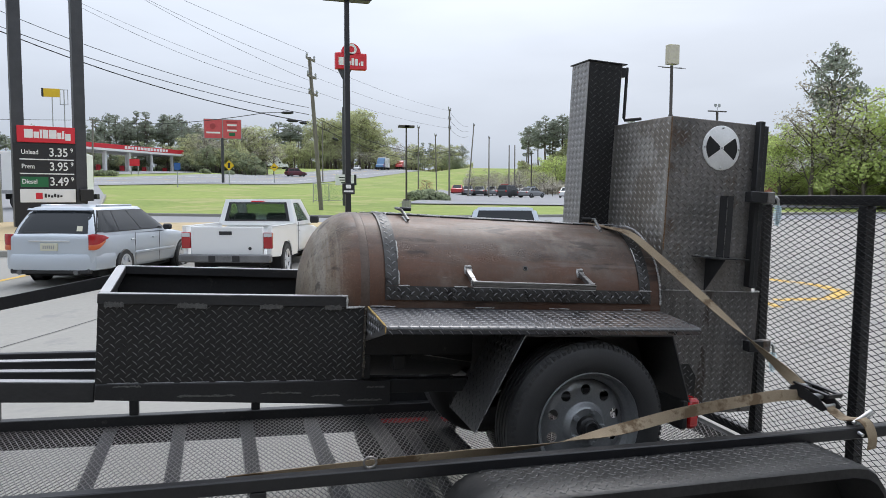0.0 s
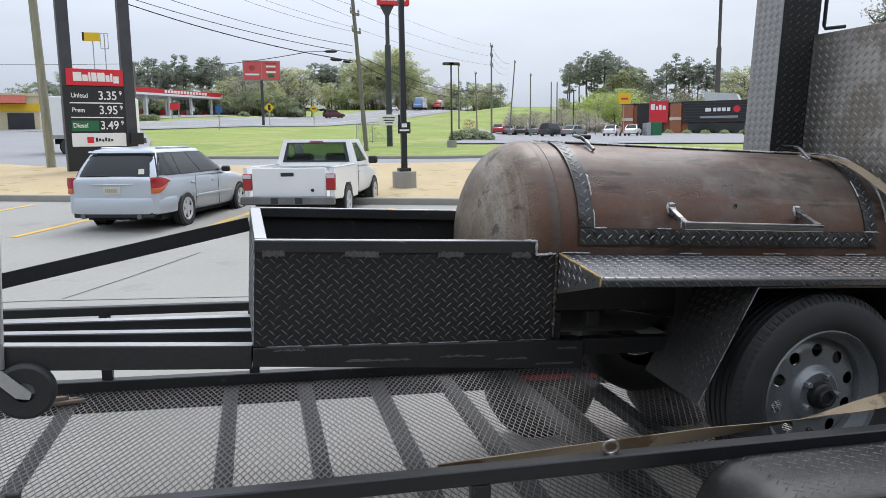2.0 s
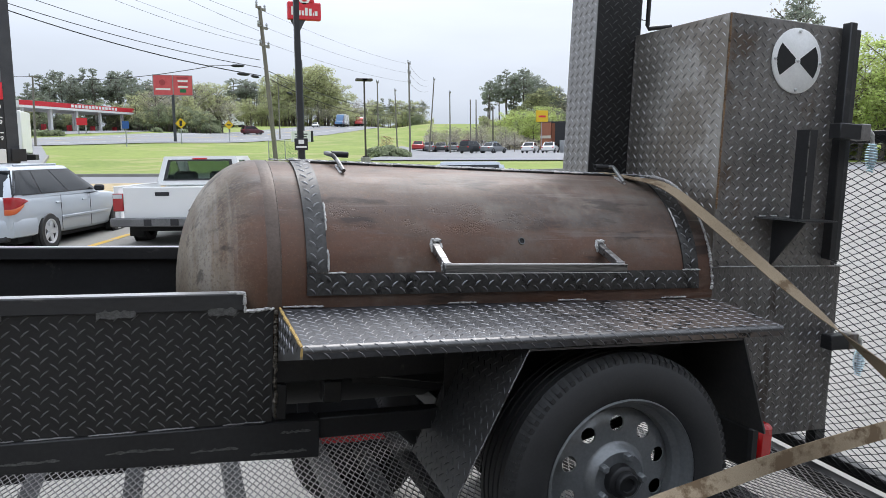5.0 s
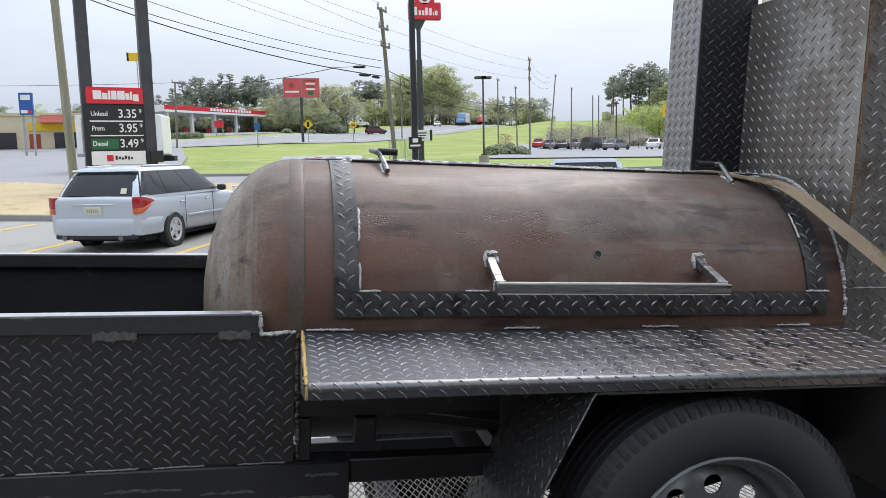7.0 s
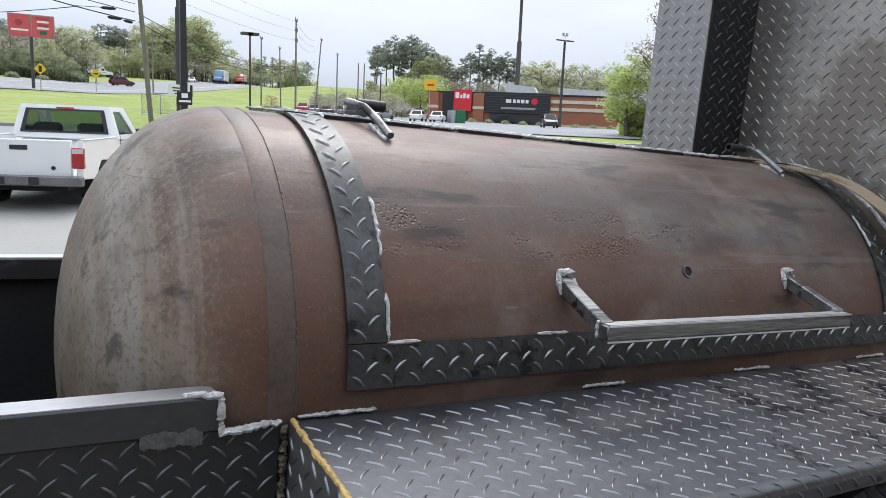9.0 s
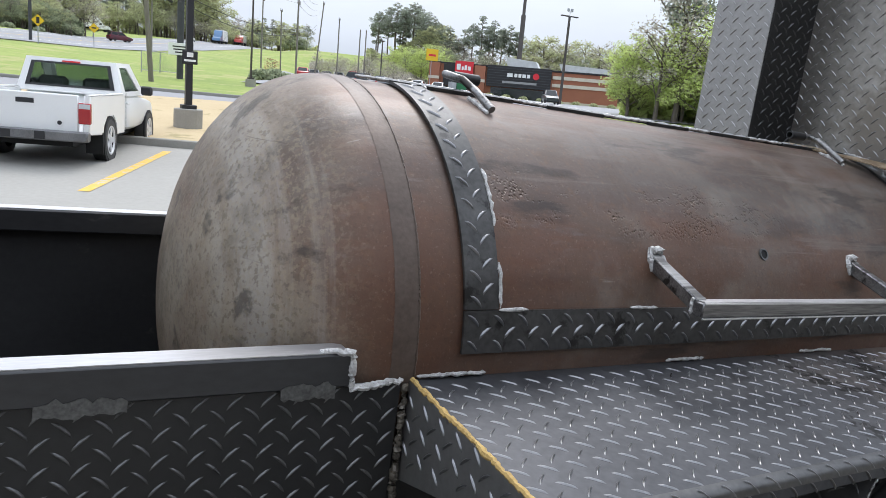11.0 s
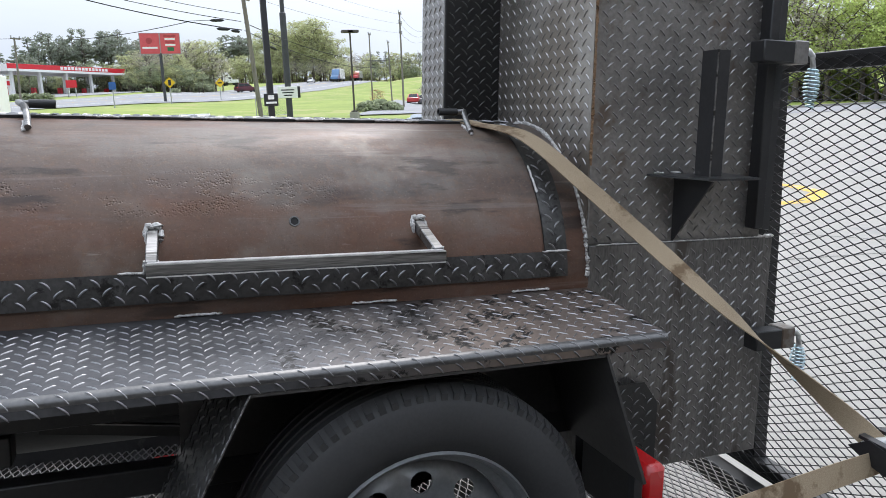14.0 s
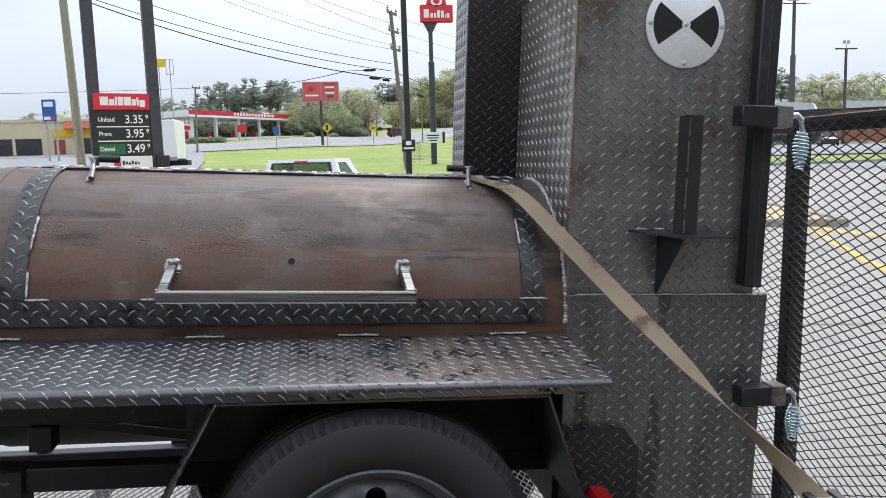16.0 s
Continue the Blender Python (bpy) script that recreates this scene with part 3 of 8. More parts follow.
def lugs(name, at, width, height, material, parent, pitch=0.0238, keep=None, tall=0.0022, long=1.2, slim=0.165):
    """The raised lozenges of tread plate over a surface at(u, v) -> place, u way, v way, normal."""
    verts, faces = [], []
    length, wide = pitch * long, pitch * slim
    du, dv = pitch * 0.86, pitch * 1.4
    nu, nv = int(width / du), int(height / dv) + 1
    ou = (width - (nu - 1) * du) / 2
    for i in range(nu):
        for j in range(-1, nv + 1):
            u, v = ou + i * du, dv * (j + 0.3 + 0.5 * (i % 2))
            if not (0.006 < u < width - 0.006 and 0.006 < v < height - 0.006) or (keep and not keep(u, v)):
                continue
            p, a, b, n = at(u, v)
            s = 1 if i % 2 else -1
            d, e = (a + b * s * 0.9).normalized(), (b - a * s * 0.9).normalized()
            k = len(verts)
            verts += [p + d * x * length + e * y * wide + n * (z * tall - 0.0002 * (z == 0)) for x, y, z in LUG]
            faces += [tuple(k + q for q in f) for f in LUGF]
    ob = raw(name, verts, faces, material, parent, smooth=True)
    return tagged(ob, kind="stuff")


def plane_at(o, u, v, n):
    o, u, v, n = map(Vector, (o, u, v, n))
    return lambda a, b: (o + u * a + v * b, u, v, n)


# ---- the smoker trailer, slightly nose-up on its own wheels ----
def wheel_parts(parent, centre, side, r=0.352, rim=0.2, width=0.2, detail=True):
    """A trailer wheel about the y axis; side -1 shows its face towards -y."""
    cx, cy, cz = centre
    bm = B()
    w = width / 2
    prof = [(rim - 0.004, -w * 0.78), (rim + 0.012, -w * 0.92), (r * 0.74, -w * 1.06), (r * 0.9, -w * 1.0), (r * 0.965, -w * 0.86), (r * 0.985, -w * 0.74)]
    for k in range(-2, 3):
        y = k * w * 0.29
        prof += [(r, y - w * 0.1), (r, y + w * 0.1), (r - 0.007, y + w * 0.11), (r - 0.007, y + w * 0.18)] if k < 2 else [(r, y - w * 0.1), (r, y + w * 0.06)]
    prof += [(r * 0.985, w * 0.74), (r * 0.965, w * 0.86), (r * 0.9, w), (r * 0.74, w * 1.06), (rim + 0.012, w * 0.92), (rim - 0.004, w * 0.78)]
    lathe(bm, prof, "y", 72, centre)
    tyre = part("tyre", bm, M_RUBBER, parent, "black radial trailer tyre with worn tread", smooth=True)
    if detail:
        bm = B()
        for k in range(90):
            a = 2 * math.pi * k / 90
            for s in (-1, 1):
                d = Vector((math.sin(a), 0, math.cos(a)))
                t = Vector((math.cos(a), 0, -math.sin(a)))
                p = Vector(centre) + d * (r * 0.972) + Vector((0, s * w * 0.82, 0))
                c8 = []
                for q, e in ((-0.006, 0.0), (0.0075, r * 0.0)):
                    for dy, dt in ((-0.012, -0.0065), (0.012, -0.0065), (0.012, 0.0065), (-0.012, 0.0065)):
                        c8.append(p + d * (q + 0.002) + t * dt + Vector((0, dy, 0)) - d * (0.012 * (dy * s > 0)))
                hexa(bm, c8)
        tagged(part("tread_relief", bm, M_RUBBER, parent), kind="stuff")
    bm = B()
    f = side
    lathe(bm, [(rim + 0.004, f * w * 0.96), (rim + 0.008, f * w * 0.9), (rim - 0.004, f * w * 0.84), (rim - 0.012, f * w * 0.55), (rim - 0.03, f * w * 0.42), (rim - 0.034, f * w * 0.12)], "y", 64, centre)
    rimob = part("rim", bm, M_WHEEL, parent, "grey painted steel rim", smooth=True)
    # disc with a ring of hand holes
    bm = B()
    n_h, R, rh = 10, rim * 0.665, rim * 0.1
    prof = [(rim - 0.032, cy + f * w * 0.14), (rim * 0.82, cy + f * w * 0.36), (rim * 0.5, cy + f * w * 0.42), (rim * 0.4, cy + f * w * 0.42)]

    def yy(rad):
        for (ra, ya), (rb, yb) in zip(prof, prof[1:]):
            if rb <= rad <= ra:
                return ya + (yb - ya) * (ra - rad) / (ra - rb)
        return prof[-1][1] if rad < prof[-1][0] else prof[0][1]

    seg = 16
    for k in range(n_h):
        a0 = 2 * math.pi * k / n_h
        hole, outer = [], []
        half = math.pi / n_h
        for i in range(seg):
            b = 2 * math.pi * i / seg
            hx, hy = math.cos(b), math.sin(b)
            rr, da = R + rh * hx, rh * hy / R
            hole.append((rr, da))
            m = max(abs(hx), abs(hy))
            ux, uy = hx / m, hy / m
            rr2 = (rim - 0.034) if ux > 0.999 else (rim * 0.4 if ux < -0.999 else R + ux * ((rim - 0.034 - R) if ux > 0 else (R - rim * 0.4)))
            outer.append((rr2, uy * half))
        vh = [bm.verts.new((cx + r_ * math.sin(a0 + d), yy(r_), cz + r_ * math.cos(a0 + d))) for r_, d in hole]
        vh2 = [bm.verts.new((cx + r_ * math.sin(a0 + d), yy(r_) - f * 0.006, cz + r_ * math.cos(a0 + d))) for r_, d in hole]
        vo = [bm.verts.new((cx + r_ * math.sin(a0 + d), yy(r_), cz + r_ * math.cos(a0 + d))) for r_, d in outer]
        for i in range(seg):
            j = (i + 1) % seg
            bm.faces.new((vh[i], vh[j], vo[j], vo[i]))
            bm.faces.new((vh[i], vh2[i], vh2[j], vh[j]))
    bmesh.ops.remove_doubles(bm, verts=bm.verts, dist=0.0004)
    part("disc", bm, M_WHEEL, parent, "grey steel wheel disc with round hand holes", smooth=True)
    bm = B()
    lathe(bm, [(rim * 0.46, f * w * 0.4), (rim * 0.43, f * w * 0.43), (rim * 0.41, f * w * 0.46), (rim * 0.375, f * w * 0.62), (rim * 0.34, f * w * 0.68), (rim * 0.3, f * w * 0.66), (0.0, f * w * 0.66)], "y", 40, centre)
    part("wheel_centre", bm, M_WHEEL, parent, smooth=True)
    # dark disc added to block bright ground seen through the hand holes
    if not detail:
        bm = B()
        lathe(bm, [(0.0, f * w * 0.1), (0.155, f * w * 0.1), (0.155, -f * w * 0.6), (0.0, -f * w * 0.6)], "y", 32, centre)
        part("brake_drum", bm, M_BLACK, parent, "black disc added behind the hand holes", smooth=True)
    bm = B()
    lathe(bm, [(0.048, f * w * 0.66), (0.046, f * w * 0.9), (0.04, f * w * 0.96), (0.034, f * w * 0.98), (0.033, f * w * 1.12), (0.03, f * w * 1.16), (0.021, f * w * 1.16), (0.019, f * w * 1.1), (0, f * w * 1.1)], "y", 32, centre)
    part("hub_cap", bm, M_BLACK, parent, "black greasy hub with a dust cap", smooth=True)
    for k in range(5):
        a = 2 * math.pi * k / 5 + 0.3
        c = (cx + 0.07 * math.sin(a), cy, cz + 0.07 * math.cos(a))
        bm = B()
        lathe(bm, [(0.0125, f * w * 0.6), (0.0125, f * w * 0.84), (0.009, f * w * 0.9), (0, f * w * 0.9)], "y", 6, c)
        part("lug_nut", bm, M_WHEEL, parent)


SM = thing("smoker_trailer", pose(0.428, 3.147, 1.322, 0, 3.32, 0), "homemade barbecue smoker trailer of rusty tank and black tread plate", "smoker trailer")
R, YC, ZC = 0.375, 0.375, 0.02          # tank radius and axis
X_END = 1.447                           # the tank ends at the cabinet


def on_tank(x, phi, lift=0.0):
    """A place on the tank: phi degrees up from its front."""
    a = radians(phi)
    return Vector((x, YC - (R + lift) * math.cos(a), ZC + (R + lift) * math.sin(a)))


bm = B()
prof = [(0.0, -0.226)]
for k in range(1, 15):
    a = math.pi / 2 * k / 15
    prof.append((R * math.sin(a) ** 0.92, -0.226 * math.cos(a)))
prof += [(R, 0.0), (R, 0.35), (R, 0.7), (R, 1.05), (R, X_END)]
lathe(bm, prof, "x", 96, (0, YC, ZC))
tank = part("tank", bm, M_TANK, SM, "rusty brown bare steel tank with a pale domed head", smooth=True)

# the lid: a rolled sheet with strips of tread plate round its edge
def rolled(bm, x0, x1, p0, p1, lift, thick, nphi=40, nx=1):
    g = {}
    for i in range(nx + 1):
        for j in range(nphi + 1):
            for k in (0, 1):
                g[i, j, k] = bm.verts.new(on_tank(x0 + (x1 - x0) * i / nx, p0 + (p1 - p0) * j / nphi, lift + thick * k))
    for i in range(nx):
        for j in range(nphi):
            bm.faces.new((g[i, j, 1], g[i + 1, j, 1], g[i + 1, j + 1, 1], g[i, j + 1, 1]))
            bm.faces.new((g[i, j, 0], g[i, j + 1, 0], g[i + 1, j + 1, 0], g[i + 1, j, 0]))
    for j in range(nphi):
        bm.faces.new((g[0, j, 0], g[0, j, 1], g[0, j + 1, 1], g[0, j + 1, 0]))
        bm.faces.new((g[nx, j, 0], g[nx, j + 1, 0], g[nx, j + 1, 1], g[nx, j, 1]))
    for i in range(nx):
        bm.faces.new((g[i, 0, 0], g[i + 1, 0, 0], g[i + 1, 0, 1], g[i, 0, 1]))
        bm.faces.new((g[i, nphi, 0], g[i, nphi, 1], g[i + 1, nphi, 1], g[i + 1, nphi, 0]))


def strip_at(x0, p0):
    """Lug placing on a rolled strip: u along x, v up the curve."""
    def at(u, v):
        ph = p0 + math.degrees(v / R)
        a = radians(ph)
        n = Vector((0, -math.cos(a), math.sin(a)))
        return on_tank(x0 + u, ph, 0.0078), Vector((1, 0, 0)), Vector((0, math.sin(a), math.cos(a))), n
    return at


bm = B()
rolled(bm, 0.118, 1.36, 8, 80.5, 0.0, 0.0028, 44, 6)
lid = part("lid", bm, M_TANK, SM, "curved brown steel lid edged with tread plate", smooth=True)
for x0, x1, p0, p1 in ((0.093, 0.149, 12.2, 80.5), (1.327, 1.386, 12.2, 80.5), (0.093, 1.386, 3.0, 12.0), (0.093, 1.386, 82.0, 93.0)):
    bm = B()
    rolled(bm, x0, x1, p0, p1, 0.003, 0.0046, max(3, int((p1 - p0) / 2)), 2)
    st = part("edge_strip", bm, M_STRIP, lid, "strip of dark tread plate", smooth=True)
    lugs("strip_relief", strip_at(x0, p0), x1 - x0, radians(p1 - p0) * R, M_SHELFLUG, st, 0.0245, long=1.05, slim=0.2)
bm = B()
lathe(bm, [(0.0085, -0.012), (0.0085, 0.0055), (0.011, 0.0055), (0.0115, 0.003), (0.0115, -0.004)], "y", 20)
hole = part("thermometer_hole", bm, M_BARE, lid, "drilled hole with a bright burr")
hole.matrix_basis = Matrix.Translation(on_tank(0.746, 26.2)) @ pose(0, 0, 0, -26.2) @ pose(0, 0, 0, 0, 0, 180)
bm = B()
lathe(bm, [(0.0, 0.0), (0.0086, 0.0)], "y", 20)
dark = part("hole_bottom", bm, M_DARK, lid)
dark.matrix_basis = Matrix.Translation(on_tank(0.746, 26.2, 0.0032)) @ pose(0, 0, 0, -26.2)
bm = B()
bar(bm, (0.45, -0.085, 0.123), (1.04, -0.085, 0.121), 0.022, 0.022)
bevel(bm, list(bm.faces), 0.002)
part("handle_bar", bm, M_BRUSHED, lid, "bright ground square steel handle bar", smooth=True)
for xa, xb in ((0.468, 0.462), (1.02, 1.028)):
    bm = B()
    bar(bm, (xa, 0.064, 0.182), (xb, -0.078, 0.126), 0.022, 0.022)
    bevel(bm, list(bm.faces), 0.002)
    part("handle_arm", bm, M_BRUSHED, lid, smooth=True)
    bm = B()
    bead(bm, [(xa - 0.012, 0.022, 0.155), (xa - 0.014, 0.028, 0.17), (xa - 0.012, 0.035, 0.187), (xa + 0.012, 0.035, 0.187), (xa + 0.014, 0.028, 0.17), (xa + 0.012, 0.022, 0.155)], 0.0066, 4)
    part("weld", bm, M_WELD, lid)
for y, z in ((-0.0957, 0.1337), (-0.0743, 0.1337), (-0.0957, 0.1103)):
    bm = B()
    bar(bm, (0.452, y, z - 0.0002), (1.038, y, z - 0.0022), 0.0024, 0.0024)
    part("worn_edge", bm, M_STEEL, lid, "bright worn edge of the handle")
# sky reflection on the handle's upper face, painted as a bright strip
bm = B()
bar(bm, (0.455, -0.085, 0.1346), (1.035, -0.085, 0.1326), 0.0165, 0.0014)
part("rubbed_face", bm, M_SKYSHEEN, lid, "bright strip painting sky reflection on the handle")
for x in (0.462, 1.028):
    bm = B()
    bead(bm, [(x - 0.012, -0.0735, 0.112), (x - 0.012, -0.0735, 0.136), (x + 0.012, -0.0735, 0.136), (x + 0.012, -0.0735, 0.112)], 0.0034, 14)
    part("weld", bm, M_WELD, lid)
# hinges: a pipe on the top strip and a bent rod down on to the lid
for x, d in ((0.232, 1), (1.232, -1)):
    bm = B()
    a = on_tank(x - 0.02 * d, 86, 0.03)
    lathe(bm, [(0.0068, 0.016 * d), (0.0098, 0.016 * d), (0.0098, 0.068 * d), (0.0068, 0.068 * d)], "x", 18, a, close=True)
    part("hinge_pipe", bm, M_BLACK, SM, "short black hinge pipe", smooth=True)
    bm = B()
    rod(bm, [a + Vector((0.02 * d, 0, 0)), a + Vector((-0.004 * d, -0.006, 0.002)), on_tank(x - 0.008 * d, 80, 0.03), on_tank(x, 74.5, 0.02), on_tank(x + 0.006 * d, 67, 0.01)], 0.0068, 12)
    part("hinge_rod", bm, M_BRUSHED, lid, "bright bent steel hinge rod", smooth=True)
    bm = B()
    bead(bm, [on_tank(x - 0.004, 66 + k * 2.2, 0.005) for k in range(6)], 0.005, 9)
    part("weld", bm, M_WELD, lid)
# open gap above the lid between the tack welds, its dark made with black strips
for x0, x1 in ((0.093, 0.34), (0.42, 0.56), (0.68, 0.8), (0.87, 1.0), (1.12, 1.36)):
    bm = B()
    rolled(bm, x0, x1, 80.6, 81.9, 0.003, 0.0062, 2, 1)
    part("gap_seal", bm, M_MATTBLACK, lid, "black strip standing in for the dark open gap along the lid")
# weld beads
rnd = random.Random(5)
bm = B()
seam = [(-0.01, -0.0004), (-0.003, 0.0011), (0.006, 0.0015), (0.016, 0.0015), (0.023, 0.0011), (0.028, -0.0004)]
rows = [[bm.verts.new(on_tank(x + rnd.uniform(-0.0006, 0.0006), p, h + rnd.uniform(-0.0003, 0.0003))) for x, h in seam] for p in range(-4, 93)]
for r0, r1 in zip(rows, rows[1:]):
    for i in range(len(seam) - 1):
        bm.faces.new((r0[i], r0[i + 1], r1[i + 1], r1[i]))
part("seam_weld", bm, M_SEAM, SM, "broad flat ground weld round the tank", smooth=True)
bm = B()
bead(bm, [on_tank(0.0265, p, 0.0003) for p in range(-3, 92, 3)], 0.0017, 2)
part("seam_edge", bm, M_SEAM, SM)
for k, (x0, p0, x1, p1) in enumerate(((0.149, 12.1, 0.2, 12.1), (0.4, 12.1, 0.46, 12.1), (0.152, 12.4, 0.152, 22), (0.151, 30, 0.153, 44), (1.32, 12.1, 1.392, 12.1), (1.329, 34, 1.329, 46), (0.15, 78, 0.152, 82), (0.03, 81.3, 0.09, 81.3), (0.34, 81.3, 0.42, 81.3), (0.56, 81.3, 0.68, 81.3), (0.8, 81.3, 0.87, 81.3), (1.0, 81.3, 1.12, 81.3))):
    bm = B()
    n = 8
    bead(bm, [on_tank(x0 + (x1 - x0) * i / n, p0 + (p1 - p0) * i / n, 0.008) for i in range(n + 1)], 0.0031, k)
    part("weld", bm, M_WELD, lid)
bm = B()
bead(bm, [on_tank(X_END - 0.004, p, 0.003) for p in range(2, 100, 3)], 0.006, 11)
part("collar_weld", bm, M_WELD, SM, "bright weld where the tank meets the cabinet")

# work shelf
SH = [(0.026, 0.0, 0.006), (1.446, 0.0, 0.004), (1.446, -0.317, -0.024), (0.026, -0.317, -0.024)]
bm = B()
prism(bm, [(0.026, y, z) for y, z in ((0.0, 0.006), (-0.304, -0.0228), (-0.3095, -0.0245), (-0.314, -0.0275), (-0.3168, -0.032), (-0.3176, -0.038), (-0.3176, -0.0525), (-0.3116, -0.0525), (-0.3116, -0.036), (-0.3085, -0.0305), (-0.302, -0.0288), (0.0, 0.0))], (1.42, 0, 0))
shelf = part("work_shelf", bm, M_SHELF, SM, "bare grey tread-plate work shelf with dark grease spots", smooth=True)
su = Vector((1, 0, 0))
sv = (Vector(SH[0]) - Vector(SH[3])).normalized()
lugs("shelf_relief", plane_at(Vector(SH[3]) + sv * 0.012, su, sv, su.cross(sv)), 1.42, 0.296, M_SHELFLUG, shelf, 0.0238, tall=0.0017, long=1.12, slim=0.135)
# the bend's sky highlight is painted in as brighter steel
bend = ((-0.303, -0.0221), (-0.3099, -0.0239), (-0.3146, -0.0271), (-0.3175, -0.0318), (-0.3182, -0.038), (-0.3168, -0.038), (-0.316, -0.0323), (-0.3133, -0.0283), (-0.309, -0.0256), (-0.303, -0.0242))
bm = B()
prism(bm, [(0.027, y, z) for y, z in bend], (1.418, 0, 0))
part("shelf_bend", bm, M_STEELBEND, shelf, "front bend of the shelf with a painted sky highlight", smooth=True)
lugs("bend_relief", plane_at((0.026, -0.3205, -0.0365), (1, 0, 0), (0, 0.62, 0.78), (0, -0.78, 0.62)), 1.42, 0.0205, M_SHELFLUG, shelf, 0.0238, tall=0.0018)
lugs("lip_relief", plane_at((0.026, -0.3177, -0.056), (1, 0, 0), (0, 0, 1), (0, -1, 0)), 1.42, 0.026, M_SHELFLUG, shelf, 0.0238)
bm = B()
prism(bm, [(0.020, 0.0, 0.006), (0.020, 0.0, -0.136), (0.020, -0.317, -0.052), (0.020, -0.317, -0.024)], (0.006, 0, 0))
gus = part("shelf_gusset", bm, M_GREYPLATE, SM)
lugs("gusset_relief", plane_at((0.0198, 0.0, -0.13), (0, -1, 0), (0, 0, 1), (-1, 0, 0)), 0.31, 0.13, M_SHELFLUG, gus, 0.0238, keep=lambda u, v: 0.018 + u * 0.25 < v < 0.128 - u * 0.095)
bm = B()
bead(bm, [(0.022, -0.002, 0.008), (0.022, -0.316, -0.022), (0.022, -0.318, -0.05)], 0.0042, 21)
part("edge_bead", bm, M_RUSTY, SM, "ochre rusty edge of the shelf")
for x0, x1 in ((0.03, 0.14), (0.5, 0.59), (0.86, 0.96), (1.24, 1.34)):
    bm = B()
    bead(bm, [(x0, -0.003, 0.0105), (x1, -0.003, 0.0105)], 0.003, int(x0 * 100))
    part("weld", bm, M_WELD, SM)
# wood box in front of the tank
BX0, BX1, BY1 = -1.012, 0.006, 0.72
bm = B()
box(bm, BX0, BX1, -0.004, 0.0, -0.298, 0.006)
fp = part("front_panel", bm, M_BPLATE, SM, "black tread-plate side of the wood box")
lugs("panel_relief", plane_at((BX0, -0.0042, -0.296), (1, 0, 0), (0, 0, 1), (0, -1, 0)), BX1 - BX0, 0.3, M_BLUG, fp, 0.0235)
bm = B()
hexa(bm, [(BX0, 0, -0.298), (BX0 + 0.004, 0, -0.298), (BX0 + 0.004, BY1, -0.298), (BX0, BY1, -0.298), (BX0, 0, 0.006), (BX0 + 0.004, 0, 0.006), (BX0 + 0.004, BY1, 0.05), (BX0, BY1, 0.05)])
ep = part("end_panel", bm, M_GREYPLATE, SM, "grey tread-plate end of the wood box")
lugs("end_relief", plane_at((BX0 - 0.0002, BY1, -0.296), (0, -1, 0), (0, 0, 1), (-1, 0, 0)), BY1, 0.3, M_SHELFLUG, ep, 0.0235)
bm = B()
box(bm, BX0, BX1, BY1 - 0.004, BY1, -0.298, 0.05)
part("back_panel", bm, M_BLACK, SM)
bm = B()
box(bm, BX0 + 0.004, BX1, 0.0, BY1 - 0.004, -0.302, -0.298)
part("box_floor", bm, M_BLACK, SM)
bm = B()
box(bm, BX0 + 0.006, -0.03, 0.002, 0.005, -0.296, 0.004)
part("inner_lining", bm, M_BLACK, SM)
for name, a8 in (("front_rim", [(BX0 - 0.002, -0.012, 0.006), (-0.07, -0.012, 0.006), (-0.07, 0.03, 0.006), (BX0 - 0.002, 0.03, 0.006), (BX0 - 0.002, -0.012, 0.044), (-0.07, -0.012, 0.05), (-0.07, 0.03, 0.05), (BX0 - 0.002, 0.03, 0.044)]),
                 ("back_rim", [(BX0, BY1 - 0.03, 0.05), (-0.05, BY1 - 0.03, 0.05), (-0.05, BY1 + 0.012, 0.05), (BX0, BY1 + 0.012, 0.05), (BX0, BY1 - 0.03, 0.086), (-0.05, BY1 - 0.03, 0.092), (-0.05, BY1 + 0.012, 0.092), (BX0, BY1 + 0.012, 0.086)]),
                 ("end_rim", [(BX0 - 0.002, 0.031, 0.006), (BX0 + 0.04, 0.031, 0.006), (BX0 + 0.04, BY1 - 0.031, 0.05), (BX0 - 0.002, BY1 - 0.031, 0.05), (BX0 - 0.002, 0.031, 0.0445), (BX0 + 0.04, 0.031, 0.0445), (BX0 + 0.04, BY1 - 0.031, 0.085), (BX0 - 0.002, BY1 - 0.031, 0.085)])):
    bm = B()
    hexa(bm, a8, 0.0025)
    part(name, bm, M_RIM, SM, "scuffed black steel rim of the wood box", smooth=True)
# thin bright strips paint the sky reflected on the rim tops
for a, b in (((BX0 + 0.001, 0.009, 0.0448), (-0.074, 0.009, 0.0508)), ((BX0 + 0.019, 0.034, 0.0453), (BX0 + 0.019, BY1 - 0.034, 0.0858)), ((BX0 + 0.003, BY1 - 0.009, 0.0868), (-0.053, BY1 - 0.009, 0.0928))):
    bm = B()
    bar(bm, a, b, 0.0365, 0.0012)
    part("rubbed_top", bm, M_SKYSHEEN, SM, "bright strip painting sky reflection on the rim")
for k, (x0, x1) in enumerate(((-0.99, -0.92), (-0.73, -0.62), (-0.42, -0.33), (-0.16, -0.09))):
    bm = B()
    n = 13
    rn = random.Random(40 + k)
    z0 = 0.005
    pts = [(x0 + (x1 - x0) * i / n, -0.0124, z0 - 0.008 - rn.uniform(0, 0.006)) for i in range(n + 1)] + [(x1 - (x1 - x0) * i / n, -0.0124, z0 + 0.004 + rn.uniform(0, 0.008) * (i not in (0, n))) for i in range(n + 1)]
